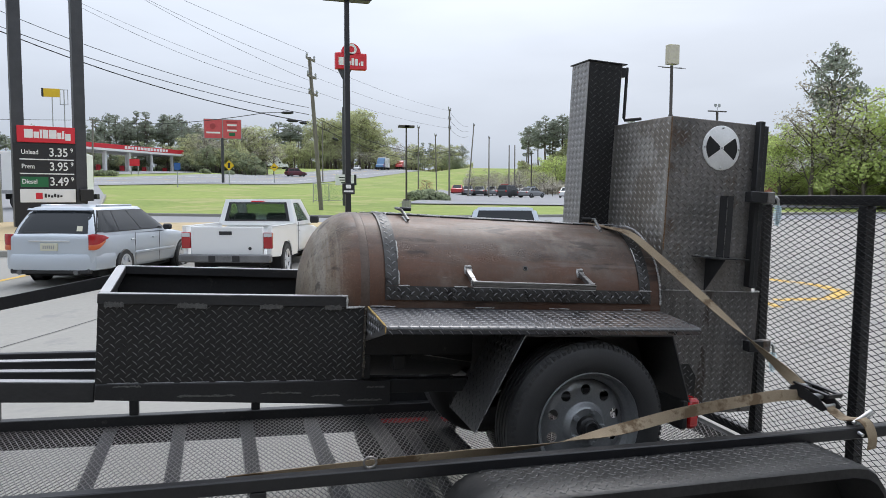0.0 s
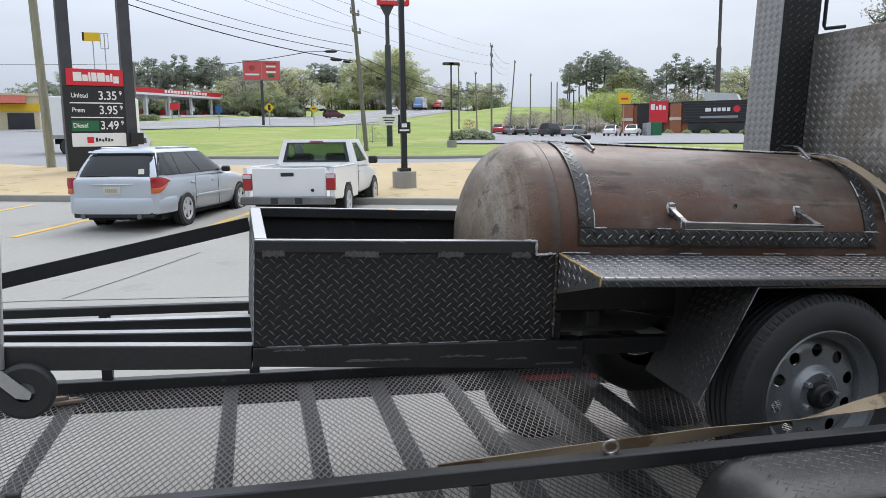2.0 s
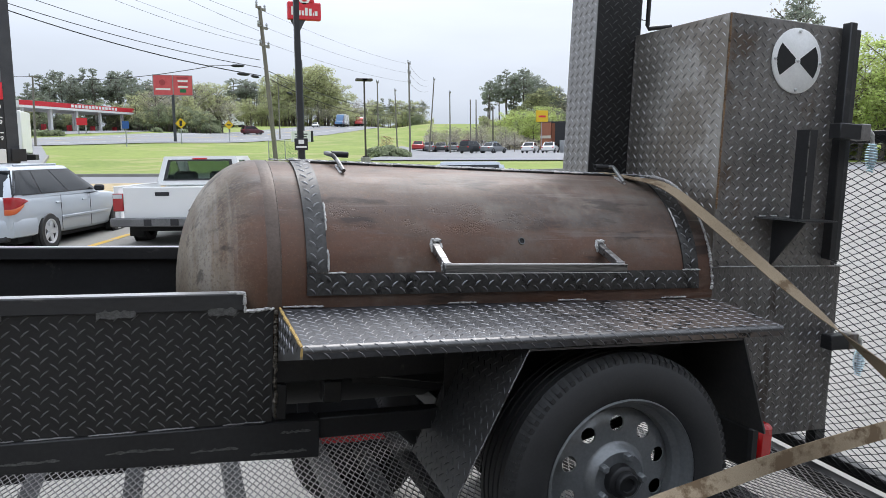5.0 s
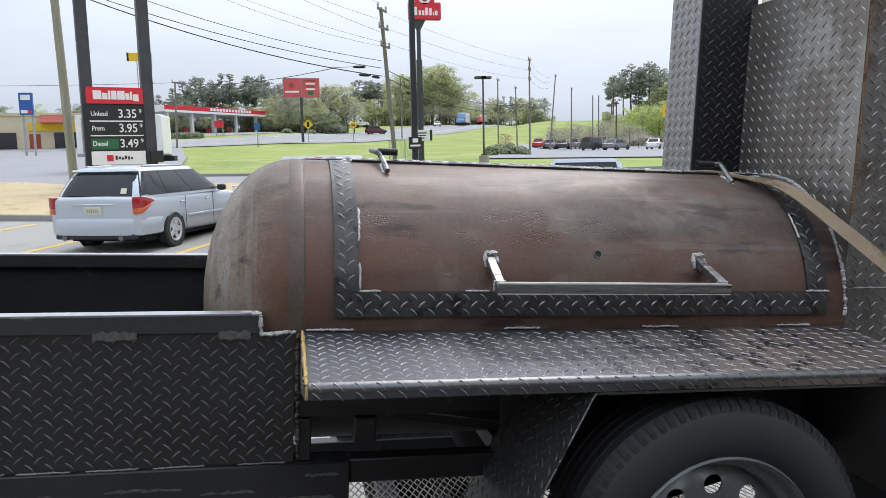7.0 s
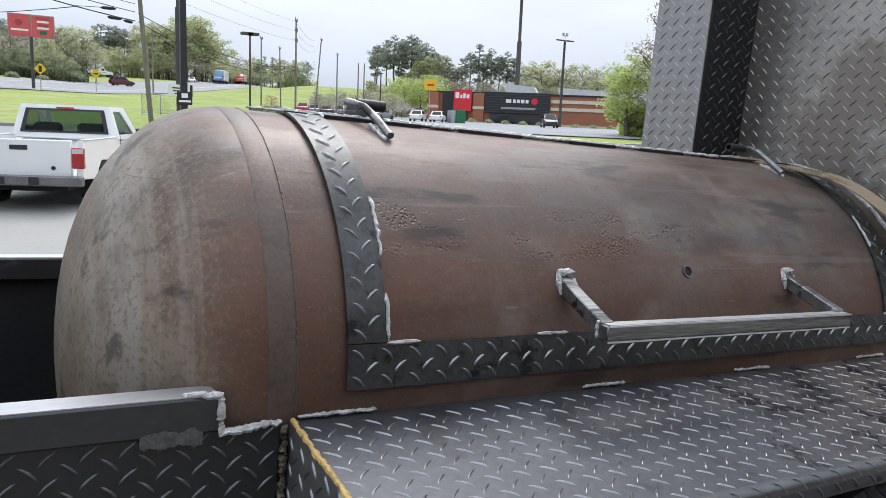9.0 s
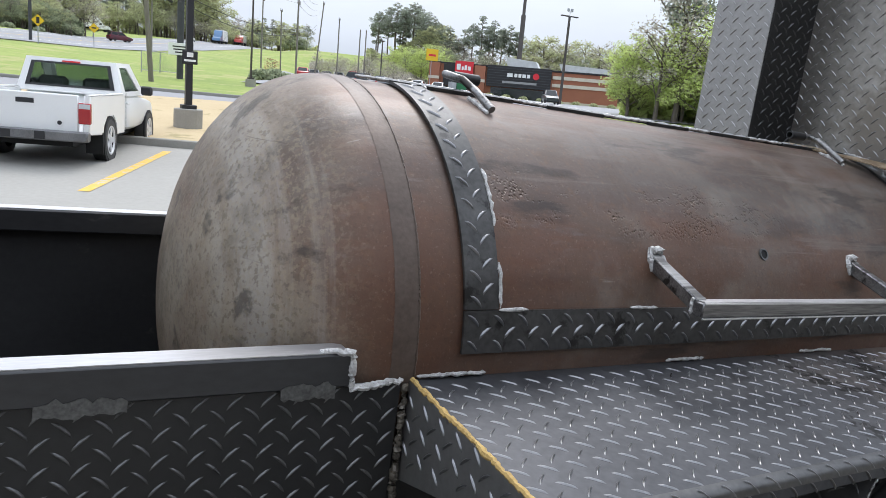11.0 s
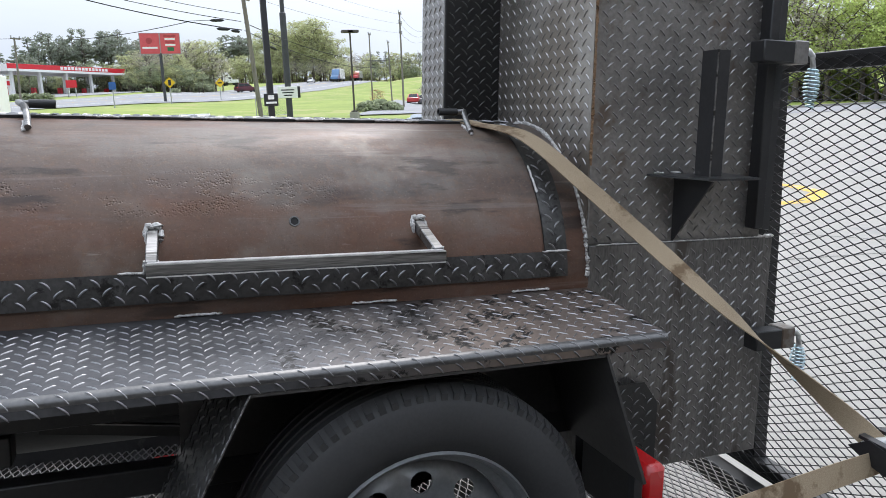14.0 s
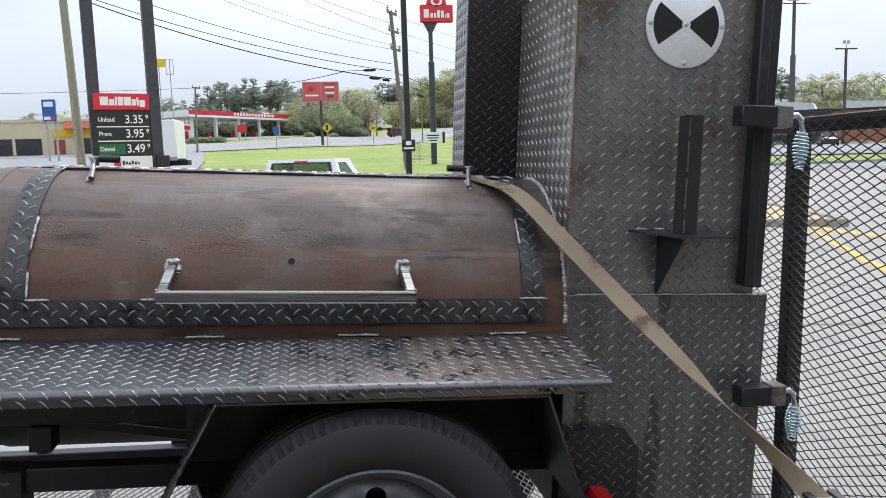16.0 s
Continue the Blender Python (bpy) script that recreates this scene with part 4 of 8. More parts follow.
    prism(bm, pts, (0, -0.0008, 0))
    part("ground_patch", bm, M_BARE, SM, "bare grey ground patch on the rim")
bm = B()
bead(bm, [(-0.112, -0.002, 0.052), (-0.07, -0.012, 0.051), (-0.068, -0.012, 0.004), (-0.02, -0.006, 0.006), (0.008, -0.005, 0.009)], 0.0048, 3)
part("notch_weld", bm, M_WELD, SM)
bm = B()
bead(bm, [(0.012, -0.006, 0.004), (0.014, -0.006, -0.29)], 0.0062, 7)
part("corner_weld", bm, M_GREASY, SM, "greasy dark corner weld")
for x in (-0.97, -0.84, -0.71, -0.58, -0.44, -0.3, -0.12):
    bm = B()
    bead(bm, [(x, -0.006, -0.299), (x + 0.11, -0.006, -0.298)], 0.003, int(-x * 100))
    part("foot_weld", bm, M_BRUSHED, SM, "worn bright weld along the foot of the box")

# chassis
bm = B()
hexa(bm, [(BX0, -0.014, -0.36), (0.135, -0.014, -0.408), (0.135, 0.06, -0.408), (BX0, 0.06, -0.36), (BX0, -0.014, -0.3), (0.135, -0.014, -0.302), (0.135, 0.06, -0.302), (BX0, 0.06, -0.3)], 0.003)
part("chassis_rail", bm, M_BLACK, SM, "scraped black box-section chassis rail", smooth=True)
bm = B()
box(bm, 0.136, 1.45, 0.0, 0.05, -0.36, -0.302, 0.003)
part("chassis_rail", bm, M_BLACK, SM, smooth=True)
bm = B()
box(bm, BX0, 1.98, 0.67, 0.73, -0.36, -0.302, 0.003)
part("chassis_rail", bm, M_BLACK, SM, smooth=True)
for x in (-0.6, 0.52, 0.9, 1.44):
    bm = B()
    box(bm, x, x + 0.05, 0.061, 0.669, -0.358, -0.304, 0.003)
    part("cross_member", bm, M_BLACK, SM)
bm = B()
box(bm, 0.014, 0.6, 0.01, 0.05, -0.2, -0.1, 0.003)
part("shelf_beam", bm, M_BLACK, SM, smooth=True)
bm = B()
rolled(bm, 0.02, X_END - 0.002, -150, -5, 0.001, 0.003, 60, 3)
part("lower_shell", bm, M_MATTBLACK, SM, "black underside of the tank", smooth=True)
# black strip added to keep the gap below the tank dark
bm = B()
box(bm, 0.02, 1.4, 0.664, 0.668, -0.302, -0.2)
part("far_skirt", bm, M_BLACK, SM, "black strip added to darken the gap by the far rail")
bm = B()
box(bm, 0.014, 0.046, 0.0, 0.04, -0.3, -0.201, 0.003)
part("post", bm, M_BLACK, SM)
bm = B()
box(bm, 0.146, 0.198, 0.0, 0.055, -0.262, -0.201, 0.003)
part("hanging_lug", bm, M_BLACK, SM, "short black block under the shelf beam", smooth=True)
bm = B()
bar(bm, (0.24, 0.06, -0.212), (0.56, 0.06, -0.262), 0.012, 0.022)
part("brace", bm, M_BLACK, SM, "black flat brace under the shelf")
bm = B()
bar(bm, (0.24, 0.058, -0.1995), (0.56, 0.058, -0.2495), 0.011, 0.003)
part("brace_edge", bm, M_BRUSHED, SM, "bright cut edge of the brace")
bm = B()
bar(bm, (0.02, 0.3, -0.2), (0.16, 0.3, -0.2), 0.03, 0.012)
part("brace", bm, M_RIM, SM)
bm = B()
rod(bm, [(0.938, -0.19, -0.457), (0.938, 0.94, -0.457)], 0.032, 18)
part("axle", bm, M_BLACK, SM, smooth=True)
for y in (0.03, 0.7):
    for k in range(3):
        bm = B()
        pts = [(0.938 + s * (0.34 - 0.09 * k), y, -0.375 - 0.012 * k - 0.05 * (1 - (abs(s)) ** 2)) for s in [i / 6 - 1 for i in range(13)]]
        sweep(bm, pts, rect(0.045, 0.008))
        part("leaf_spring", bm, M_BLACK, SM)
bm = B()
hexa(bm, [(0.54, 0.01, -0.42), (0.6, 0.01, -0.42), (0.6, 0.05, -0.42), (0.54, 0.05, -0.42), (0.52, 0.01, -0.361), (0.62, 0.01, -0.361), (0.62, 0.05, -0.361), (0.52, 0.05, -0.361)], 0.003)
part("spring_hanger", bm, M_BLACK, SM)
# bare scrapes along the rail and the foot of the box
rn = random.Random(77)
for x0, length, z in ((-0.95, 0.1, -0.31), (-0.72, 0.22, -0.352), (-0.4, 0.16, -0.347), (-0.2, 0.12, -0.362), (-0.05, 0.15, -0.384), (0.03, 0.08, -0.33)):
    bm = B()
    n = 14
    up = [(x0 + length * i / n, -0.0147, z + rn.uniform(0.001, 0.007) * (0 < i < n)) for i in range(n + 1)]
    down = [(x0 + length * (n - i) / n, -0.0147, z - rn.uniform(0.0005, 0.004)) for i in range(n + 1)]
    prism(bm, up + down, (0, 0.0006, 0))
    part("scrape", bm, M_BARE, SM, "bare grey scrape on the black rail")
# tongue and jack
for y0, y1 in ((0.01, 0.245), (0.2, 0.275), (0.42, 0.305)):
    bm = B()
    sweep(bm, [(BX0 - 0.001, y0 + 0.02, -0.335), (-3.0, y1 + (y0 - 0.2) * 0.15, -0.335)], rect(0.05, 0.076))
    bevel(bm, list(bm.faces), 0.003)
    part("tongue_beam", bm, M_RIM, SM, "scuffed black steel tongue beam", smooth=True)
    # sky reflected on the beam top, painted as a bright strip
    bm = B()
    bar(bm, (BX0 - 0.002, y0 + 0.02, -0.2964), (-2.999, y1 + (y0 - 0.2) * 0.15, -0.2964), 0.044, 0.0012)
    part("rubbed_top", bm, M_SKYSHEEN, SM, "bright strip painting sky reflection on the tongue")
bm = B()
bar(bm, (BX0 - 0.004, 0.70, 0.02), (-2.35, 0.5, -0.3), 0.012, 0.055)
part("diagonal_brace", bm, M_BLACK, SM, "flat black brace from the box to the tongue")
bm = B()
box(bm, -3.18, -2.98, 0.22, 0.33, -0.37, -0.28, 0.01)
part("coupler", bm, M_BLACK, SM)
JW = Vector((-1.68, 0.06, -0.432))
bm = B()
lathe(bm, [(0.03, -0.02), (0.076, -0.022), (0.085, -0.015), (0.087, 0.0), (0.085, 0.015), (0.076, 0.022), (0.03, 0.02)], "y", 36, JW)
part("jack_wheel", bm, M_RUBBER, SM, "black plastic jack wheel", smooth=True)
for s in (-1, 1):
    bm = B()
    prism(bm, [JW + Vector(p) + Vector((0, s * 0.026, 0)) for p in ((-0.02, 0, -0.015), (0.016, 0, -0.02), (0.022, 0, 0.0), (-0.055, 0, 0.07), (-0.11, 0, 0.07))], (0, s * 0.003, 0))
    part("jack_fork", bm, M_STEEL, SM, "zinc-plated jack fork")
bm = B()
rod(bm, [JW + Vector((-0.08, 0, 0.07)), JW + Vector((-0.08, 0, 0.5))], 0.024, 18)
part("jack_tube", bm, M_STEEL, SM, smooth=True)

# fender
FX0, FX1 = 0.608, 1.306
bm = B()
hexa(bm, [(0.604, -0.313, -0.056), (0.609, -0.313, -0.056), (0.415, -0.313, -0.452), (0.41, -0.313, -0.45), (0.604, 0.05, -0.056), (0.609, 0.05, -0.056), (0.433, 0.05, -0.444), (0.428, 0.05, -0.442)])
ff = part("fender_front", bm, M_FENDER, SM, "slanted black tread-plate fender front")
fu, fv = Vector((0, -1, 0)), Vector((0.192, 0.0, 0.395)).normalized()
lugs("fender_relief", plane_at(Vector((0.418, 0.04, -0.443)) + Vector((-0.003, 0, 0.002)), fu, fv, Vector((-0.899, 0, 0.437))), 0.345, 0.43, M_DULLUG, ff, 0.0235)
bm = B()
bead(bm, [(0.606, -0.314, -0.056), (0.412, -0.314, -0.452)], 0.0022, 31)
part("fender_edge", bm, M_BRUSHED, SM)
bm = B()
hexa(bm, [(1.3, -0.313, -0.056), (1.306, -0.313, -0.056), (1.416, -0.313, -0.35), (1.41, -0.313, -0.352), (1.3, 0.0, -0.056), (1.306, 0.0, -0.056), (1.416, 0.0, -0.35), (1.41, 0.0, -0.352)])
part("fender_rear", bm, M_FENDER, SM)
bm = B()
box(bm, 0.604, 1.306, -0.31, 0.0, -0.062, -0.056)
part("fender_top", bm, M_FENDER, SM)
bm = B()
box(bm, 0.5, 1.4, 0.0, 0.004, -0.3, -0.057)
part("fender_inner", bm, M_FENDER, SM)
bm = B()
prism(bm, [(1.462, -0.024, -0.245), (1.613, -0.024, -0.246), (1.657, -0.024, -0.305), (1.657, -0.024, -0.5), (1.42, -0.024, -0.5), (1.42, -0.024, -0.35)], (0, 0.004, 0))
cp = part("corner_plate", bm, M_BPLATE, SM)
lugs("corner_relief", plane_at((1.43, -0.0242, -0.49), (1, 0, 0), (0, 0, 1), (0, -1, 0)), 0.22, 0.24, M_BLUG, cp, 0.0235, keep=lambda u, v: u + v * 0.9 < 0.4)
bm = B()
box(bm, 1.43, 1.47, -0.24, -0.03, -0.5, -0.36, 0.01)
tl = part("tail_light", bm, M_BLACK, SM, "tail light with a red lens")
bm = B()
box(bm, 1.472, 1.535, -0.235, -0.1, -0.5, -0.36, 0.014)
part("lens", bm, M_RED, tl, "red plastic lens", smooth=True)
wheel_parts(SM, (0.938, -0.2, -0.457), -1, r=0.368, rim=0.232)
wheel_parts(SM, (0.938, 0.95, -0.457), 1, r=0.368, rim=0.232, detail=False)

# tall cabinet and stack
CX0, CX1, CY0, CY1 = X_END, 1.98, 0.012, 0.74
bm = B()
box(bm, CX0, CX1, CY0, CY1, 0.108, 0.936, 0.002)
cab = part("cabinet", bm, M_PLATE, SM, "tall dark tread-plate smoker cabinet")
lugs("front_relief", plane_at((CX0 + 0.008, CY0 - 0.0002, 0.112), (1, 0, 0), (0, 0, 1), (0, -1, 0)), 0.49, 0.82, M_LUG, cab, 0.0235, tall=0.0027, long=1.12, slim=0.19)
bm = B()
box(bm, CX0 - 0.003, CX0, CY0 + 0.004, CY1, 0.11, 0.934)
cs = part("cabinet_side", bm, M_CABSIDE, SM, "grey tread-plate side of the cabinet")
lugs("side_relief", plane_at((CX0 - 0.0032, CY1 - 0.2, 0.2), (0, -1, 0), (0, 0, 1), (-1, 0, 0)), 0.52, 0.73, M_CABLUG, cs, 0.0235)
bm = B()
box(bm, CX0, 2.016, CY0 - 0.012, CY1 + 0.02, -0.496, 0.107, 0.002)
lc = part("cabinet_base", bm, M_BASEPLATE, SM, "dark tread-plate cabinet base")
lugs("base_relief", plane_at((CX0 + 0.008, CY0 - 0.0122, -0.49), (1, 0, 0), (0, 0, 1), (0, -1, 0)), 0.56, 0.59, M_LUG, lc, 0.0235, tall=0.0027, long=1.12, slim=0.19)
bm = B()
bead(bm, [(CX0 - 0.001, CY0 - 0.001, 0.3), (CX0 - 0.001, CY0 - 0.001, 0.935)], 0.0035, 51)
part("edge_bead", bm, M_CABWELD, SM, "rusty brown corner weld")
bm = B()
bead(bm, [(CX0 + 0.02, CY0 - 0.012, 0.109), (1.972, CY0 - 0.012, 0.109)], 0.0022, 52)
part("step_weld", bm, M_WELD, SM)
bm = B()
bead(bm, [(1.982, CY0 - 0.014, 0.111), (2.016, CY0 - 0.014, 0.111)], 0.005, 53)
part("step_weld", bm, M_WELD, SM)
bm = B()
box(bm, 1.924, 1.954, -0.028, 0.01, 0.135, 0.95, 0.003)
part("corner_bar", bm, M_BLACK, SM, "upright black square bar on the cabinet", smooth=True)
bm = B()
box(bm, 1.955, 1.984, -0.018, 0.022, 0.13, 0.93, 0.002)
part("door_edge", bm, M_RIM, SM, smooth=True)
# damper disc with two dark openings
DC = Vector((1.732, CY0 - 0.002, 0.806))
bm = B()
lathe(bm, [(0.0, -0.006), (0.104, -0.006), (0.108, -0.003), (0.108, 0.0)], "y", 64, DC)
dd = part("damper", bm, M_DISC, SM, "round bright steel air damper with dark openings", smooth=True)
for s in (0, 180):
    bm = B()
    pts = []
    for k in range(9):
        a = radians(s - 36 + 72 * k / 8)
        pts.append(DC + Vector((0.09 * math.cos(a), -0.0068, 0.09 * math.sin(a))))
    for k in range(5):
        a = radians(s + 36 - 72 * k / 4)
        pts.append(DC + Vector((0.012 * math.cos(a), -0.0068, 0.012 * math.sin(a))))
    prism(bm, pts, (0, 0.002, 0))
    part("opening", bm, M_DARK, dd, "black opening")
for px, pz in ((0, 0), (0.099, 0.0), (-0.099, 0), (0, 0.097), (0, -0.097)):
    bm = B()
    lathe(bm, [(0.0055, -0.006), (0.0055, -0.0095), (0.0035, -0.0115), (0, -0.0115)], "y", 14, DC + Vector((px, 0, pz)))
    part("screw", bm, M_STEEL, dd, smooth=True)
# pole bracket
bm = B()
prism(bm, [(1.607, 0.01, 0.274), (1.85, 0.01, 0.274), (1.825, -0.14, 0.272), (1.67, -0.14, 0.272)], (0, 0, 0.005))
part("bracket_plate", bm, M_RIM, SM, "small steel bracket plate")
bm = B()
prism(bm, [(1.69, 0.01, 0.271), (1.69, -0.13, 0.269), (1.692, 0.01, 0.108)], (0.005, 0, 0))
part("bracket_gusset", bm, M_BLACK, SM, "triangular black gusset")
bm = B()
box(bm, 1.702, 1.708, -0.1, -0.05, 0.279, 0.572)
box(bm, 1.709, 1.74, -0.1, -0.094, 0.279, 0.572)
box(bm, 1.709, 1.74, -0.055, -0.05, 0.279, 0.572)
part("bracket_post", bm, M_RIM, SM, "upright channel post")
for x, y in ((1.7045, -0.1008), (1.7405, -0.0968), (1.7405, -0.0526)):
    bm = B()
    box(bm, x - 0.0016, x + 0.0016, y - 0.0016, y + 0.0016, 0.279, 0.5725)
    part("post_edge", bm, M_BRUSHED, SM, "bright cut edge of the post")
for x0 in (1.63, 1.68, 1.75):
    bm = B()
    bead(bm, [(x0, 0.012, 0.281), (x0 + 0.03, 0.012, 0.281)], 0.004, int(x0 * 100))
    part("weld", bm, M_WELD, SM)
# latch arms with spring handles
for z, x0, x1 in ((0.578, 1.85, 1.948), (-0.15, 1.905, 1.99)):
    bm = B()
    box(bm, x0, x1, -0.089, -0.041, z - 0.026, z + 0.026, 0.003)
    arm = part("latch_arm", bm, M_BLACK, SM, "black square latch arm", smooth=True)
    bm = B()
    box(bm, x1 + 0.001, x1 + 0.045, -0.088, -0.034, z - 0.027, z + 0.029, 0.003)
    part("arm_cap", bm, M_PLATE, arm)
    bm = B()
    hx = x1 + 0.05
    rod(bm, [(hx, -0.06, z + 0.005), (hx + 0.022, -0.06, z + 0.008), (hx + 0.036, -0.06, z - 0.004), (hx + 0.04, -0.06, z - 0.03), (hx + 0.04, -0.06, z - 0.11)], 0.0075, 12)
    part("spring_handle_rod", bm, M_STEEL, arm, "zinc-plated bent rod", smooth=True)
    bm = B()
    pts = []
    for k in range(12 * 11 + 1):
        t = k / (12 * 11)
        rr = 0.0095 + 0.0095 * math.sin(math.pi * min(1, t * 1.15)) ** 0.8
        a = 2 * math.pi * k / 12
        pts.append((hx + 0.04 + rr * math.cos(a), -0.06 + rr * math.sin(a), z - 0.032 - 0.1 * t))
    sweep(bm, pts, circle(0.0024, 5))
    part("coil_handle", bm, M_ZINC, arm, "bluish zinc coil-spring handle", smooth=True)
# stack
# light painted per face: lighter grey towards the bright sky, black on the front
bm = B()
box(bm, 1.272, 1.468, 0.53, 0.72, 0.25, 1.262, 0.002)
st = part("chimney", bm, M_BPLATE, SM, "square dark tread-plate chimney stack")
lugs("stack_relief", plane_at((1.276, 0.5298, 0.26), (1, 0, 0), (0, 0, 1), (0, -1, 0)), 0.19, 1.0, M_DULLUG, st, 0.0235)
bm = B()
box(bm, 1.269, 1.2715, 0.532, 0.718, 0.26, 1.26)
ss = part("chimney_side", bm, M_GREYPLATE, SM, "tread-plate side of the stack, sky light in its lighter grey")
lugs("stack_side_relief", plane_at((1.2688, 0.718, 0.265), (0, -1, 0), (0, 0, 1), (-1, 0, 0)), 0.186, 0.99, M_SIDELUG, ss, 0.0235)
bm = B()
box(bm, 1.262, 1.495, 0.522, 0.735, 1.262, 1.268, 0.001)
part("chimney_cap", bm, M_BLACK, SM, "thin flat stack cap")
bm = B()
rod(bm, [(1.512, 0.552, 1.255), (1.512, 0.552, 0.985), (1.516, 0.548, 0.972), (1.6, 0.52, 0.985)], 0.0085, 10, up=(0, 1, 0))
part("cap_lever", bm, M_BLACK, SM, "black rod that lifts the stack cap", smooth=True)
bm = B()
box(bm, 1.469, 1.5, 0.535, 0.6, 1.2, 1.25, 0.003)
part("lever_guide", bm, M_BLACK, SM)
bm = B()
bead(bm, [(1.468, 0.529, 0.4), (CX0 - 0.004, 0.529, 0.934)], 0.004, 61)
part("chimney_weld", bm, M_RIM, SM)


# ---- the utility trailer that carries it ----
UT = thing("utility_trailer", pose(0, 2.505, 0.478, 0, 1.15, -4.0), "black utility trailer with an expanded-steel mesh deck and ramp gate", "trailer")
U0, U1, VW, RH = -2.15, 2.585, 2.08, 0.405


def mesh_sheet(name, x0, x1, y0, y1, swd, lwd, parent, strand=0.0055, thick=0.003, upright=None, label="", twist=0.5, material=None):
    """Expanded metal in the xy plane (long way of the diamonds along y), or stood up by the matrix upright."""
    verts, faces = [], []
    rows = int((x1 - x0) / swd)
    steps = int((y1 - y0) / (lwd / 2))
    for i in range(rows + 1):
        for s in (-1, 1):
            base = len(verts)
            for j in range(steps + 1):
                y = y0 + j * lwd / 2
                off = (0 if j % 2 else swd / 2 - strand * 0.35) * s
                x = x0 + i * swd + off
                if x < x0 - 0.001 or x > x1 + 0.001:
                    x = min(max(x, x0), x1)
                lift = thick * twist * (1 if j % 2 else -1) * s
                for dx, dz in ((-strand / 2, -thick / 2), (strand / 2, -thick / 2 + lift * 0.4), (strand / 2, thick / 2 + lift * 0.4), (-strand / 2, thick / 2)):
                    verts.append((x + dx, y, dz))
            for j in range(steps):
                a = base + 4 * j
                for k in range(4):
                    faces.append((a + k, a + (k + 1) % 4, a + 4 + (k + 1) % 4, a + 4 + k))
    if upright is not None:
        verts = [upright @ Vector(v) for v in verts]
    ob = raw(name, verts, faces, material or M_MESH, parent, label)
    return tagged(ob, kind="stuff")


mesh_sheet("deck_mesh", U0 + 0.03, U1 - 0.02, 0.03, VW - 0.03, 0.0285, 0.063, UT, strand=0.0042, label="dark expanded-steel deck mesh")
for k in (0, 1, 3, 4, 5, 6, 7, 8, 9, 10, 11):
    u = -1.94 + k * 0.367
    bm = B()
    for a, b, z0, z1 in ((0.0, 0.07, -0.012, -0.006), (0.0, 0.006, -0.055, -0.0125)):
        hexa(bm, [(u + a + 0.05, 0.03, z0), (u + b + 0.05, 0.03, z0), (u + b - 0.042, VW - 0.03, z0), (u + a - 0.042, VW - 0.03, z0), (u + a + 0.05, 0.03, z1), (u + b + 0.05, 0.03, z1), (u + b - 0.042, VW - 0.03, z1), (u + a - 0.042, VW - 0.03, z1)])
    part("cross_member", bm, M_BLACK, UT, "black angle cross member under the mesh", smooth=True)
def rail_lift(u):
    """The bent near rail climbs slightly towards the rear."""
    return 0.018 * (u - 0.9)


for v, s in ((0.0, -1), (VW, 1)):
    bm = B()
    z0, z1 = (RH + rail_lift(U0), RH + rail_lift(U1)) if v == 0 else (RH, RH)
    hexa(bm, [(U0, v - 0.022, z0 - 0.022), (U1, v - 0.022, z1 - 0.022), (U1, v + 0.022, z1 - 0.022), (U0, v + 0.022, z0 - 0.022), (U0, v - 0.022, z0 + 0.022), (U1, v - 0.022, z1 + 0.022), (U1, v + 0.022, z1 + 0.022), (U0, v + 0.022, z0 + 0.022)], 0.004)
    part("side_rail", bm, M_RAIL if v == 0 else M_BLACK, UT, "black square-tube top rail", smooth=True)
    bm = B()
    box(bm, U0, U1, v - 0.03, v + 0.03, -0.075 if v == 0 else -0.108, 0.012 if v == 0 else 0.055, 0.004)
    part("bottom_rail", bm, M_BLACK, UT, smooth=True)
    for u in (-2.12, -1.44, -0.73, -0.06) if v == 0 else (-2.12, -1.44, -0.73, -0.06, 0.6, 1.3, 2.0, 2.6):
        bm = B()
        box(bm, u - 0.025, u + 0.025, v - 0.02, v + 0.02, 0.013 if v == 0 else 0.056, RH - 0.023 + (rail_lift(u) if v == 0 else 0.0), 0.003)
        part("rail_post", bm, M_BLACK, UT, smooth=True)
    for u in (0.88, 1.76):
        c = (u, v + s * 0.18, -0.148)
        wheel_parts(UT, c, s, r=0.325, rim=0.19, width=0.19, detail=False)
for u in (0.88, 1.76):
    bm = B()
    rod(bm, [(u, -0.1, -0.148), (u, VW + 0.1, -0.148)], 0.035, 16)
    part("axle", bm, M_BLACK, UT, smooth=True)
bm = B()
box(bm, U0 - 0.02, U0 + 0.02, 0.0, VW, RH - 0.02, RH + 0.02, 0.004)
part("front_rail", bm, M_BLACK, UT, smooth=True)
bm = B()
box(bm, U0 - 0.02, U0 + 0.02, 0.0, VW, -0.07, 0.01, 0.004)
part("front_rail", bm, M_BLACK, UT, smooth=True)
bm = B()
box(bm, U1 - 0.03, U1 + 0.03, 0.031, VW - 0.031, -0.075, 0.002, 0.004)
part("rear_sill", bm, M_BLACK, UT, smooth=True)


# a splintered board end lying on the mesh by the far rail
scrap = thing("wood_scrap", UT.matrix_basis @ pose(-1.63, 1.88, 0.004, 0, 0, 12), "splintered brown board end lying on the mesh deck", "wood scrap")
M_SCRAP = mat("splintered_wood", (0.1, 0.07, 0.05), (0.26, 0.2, 0.155), 0.85, big=8, fine=60, amount=1.2, bump=0.4, stretch=(0.3, 3, 3))
rn = random.Random(8)
for y, z, length in ((0.0, 0.0, 0.2), (0.03, 0.001, 0.16), (0.012, 0.0185, 0.13)):
    bm = B()
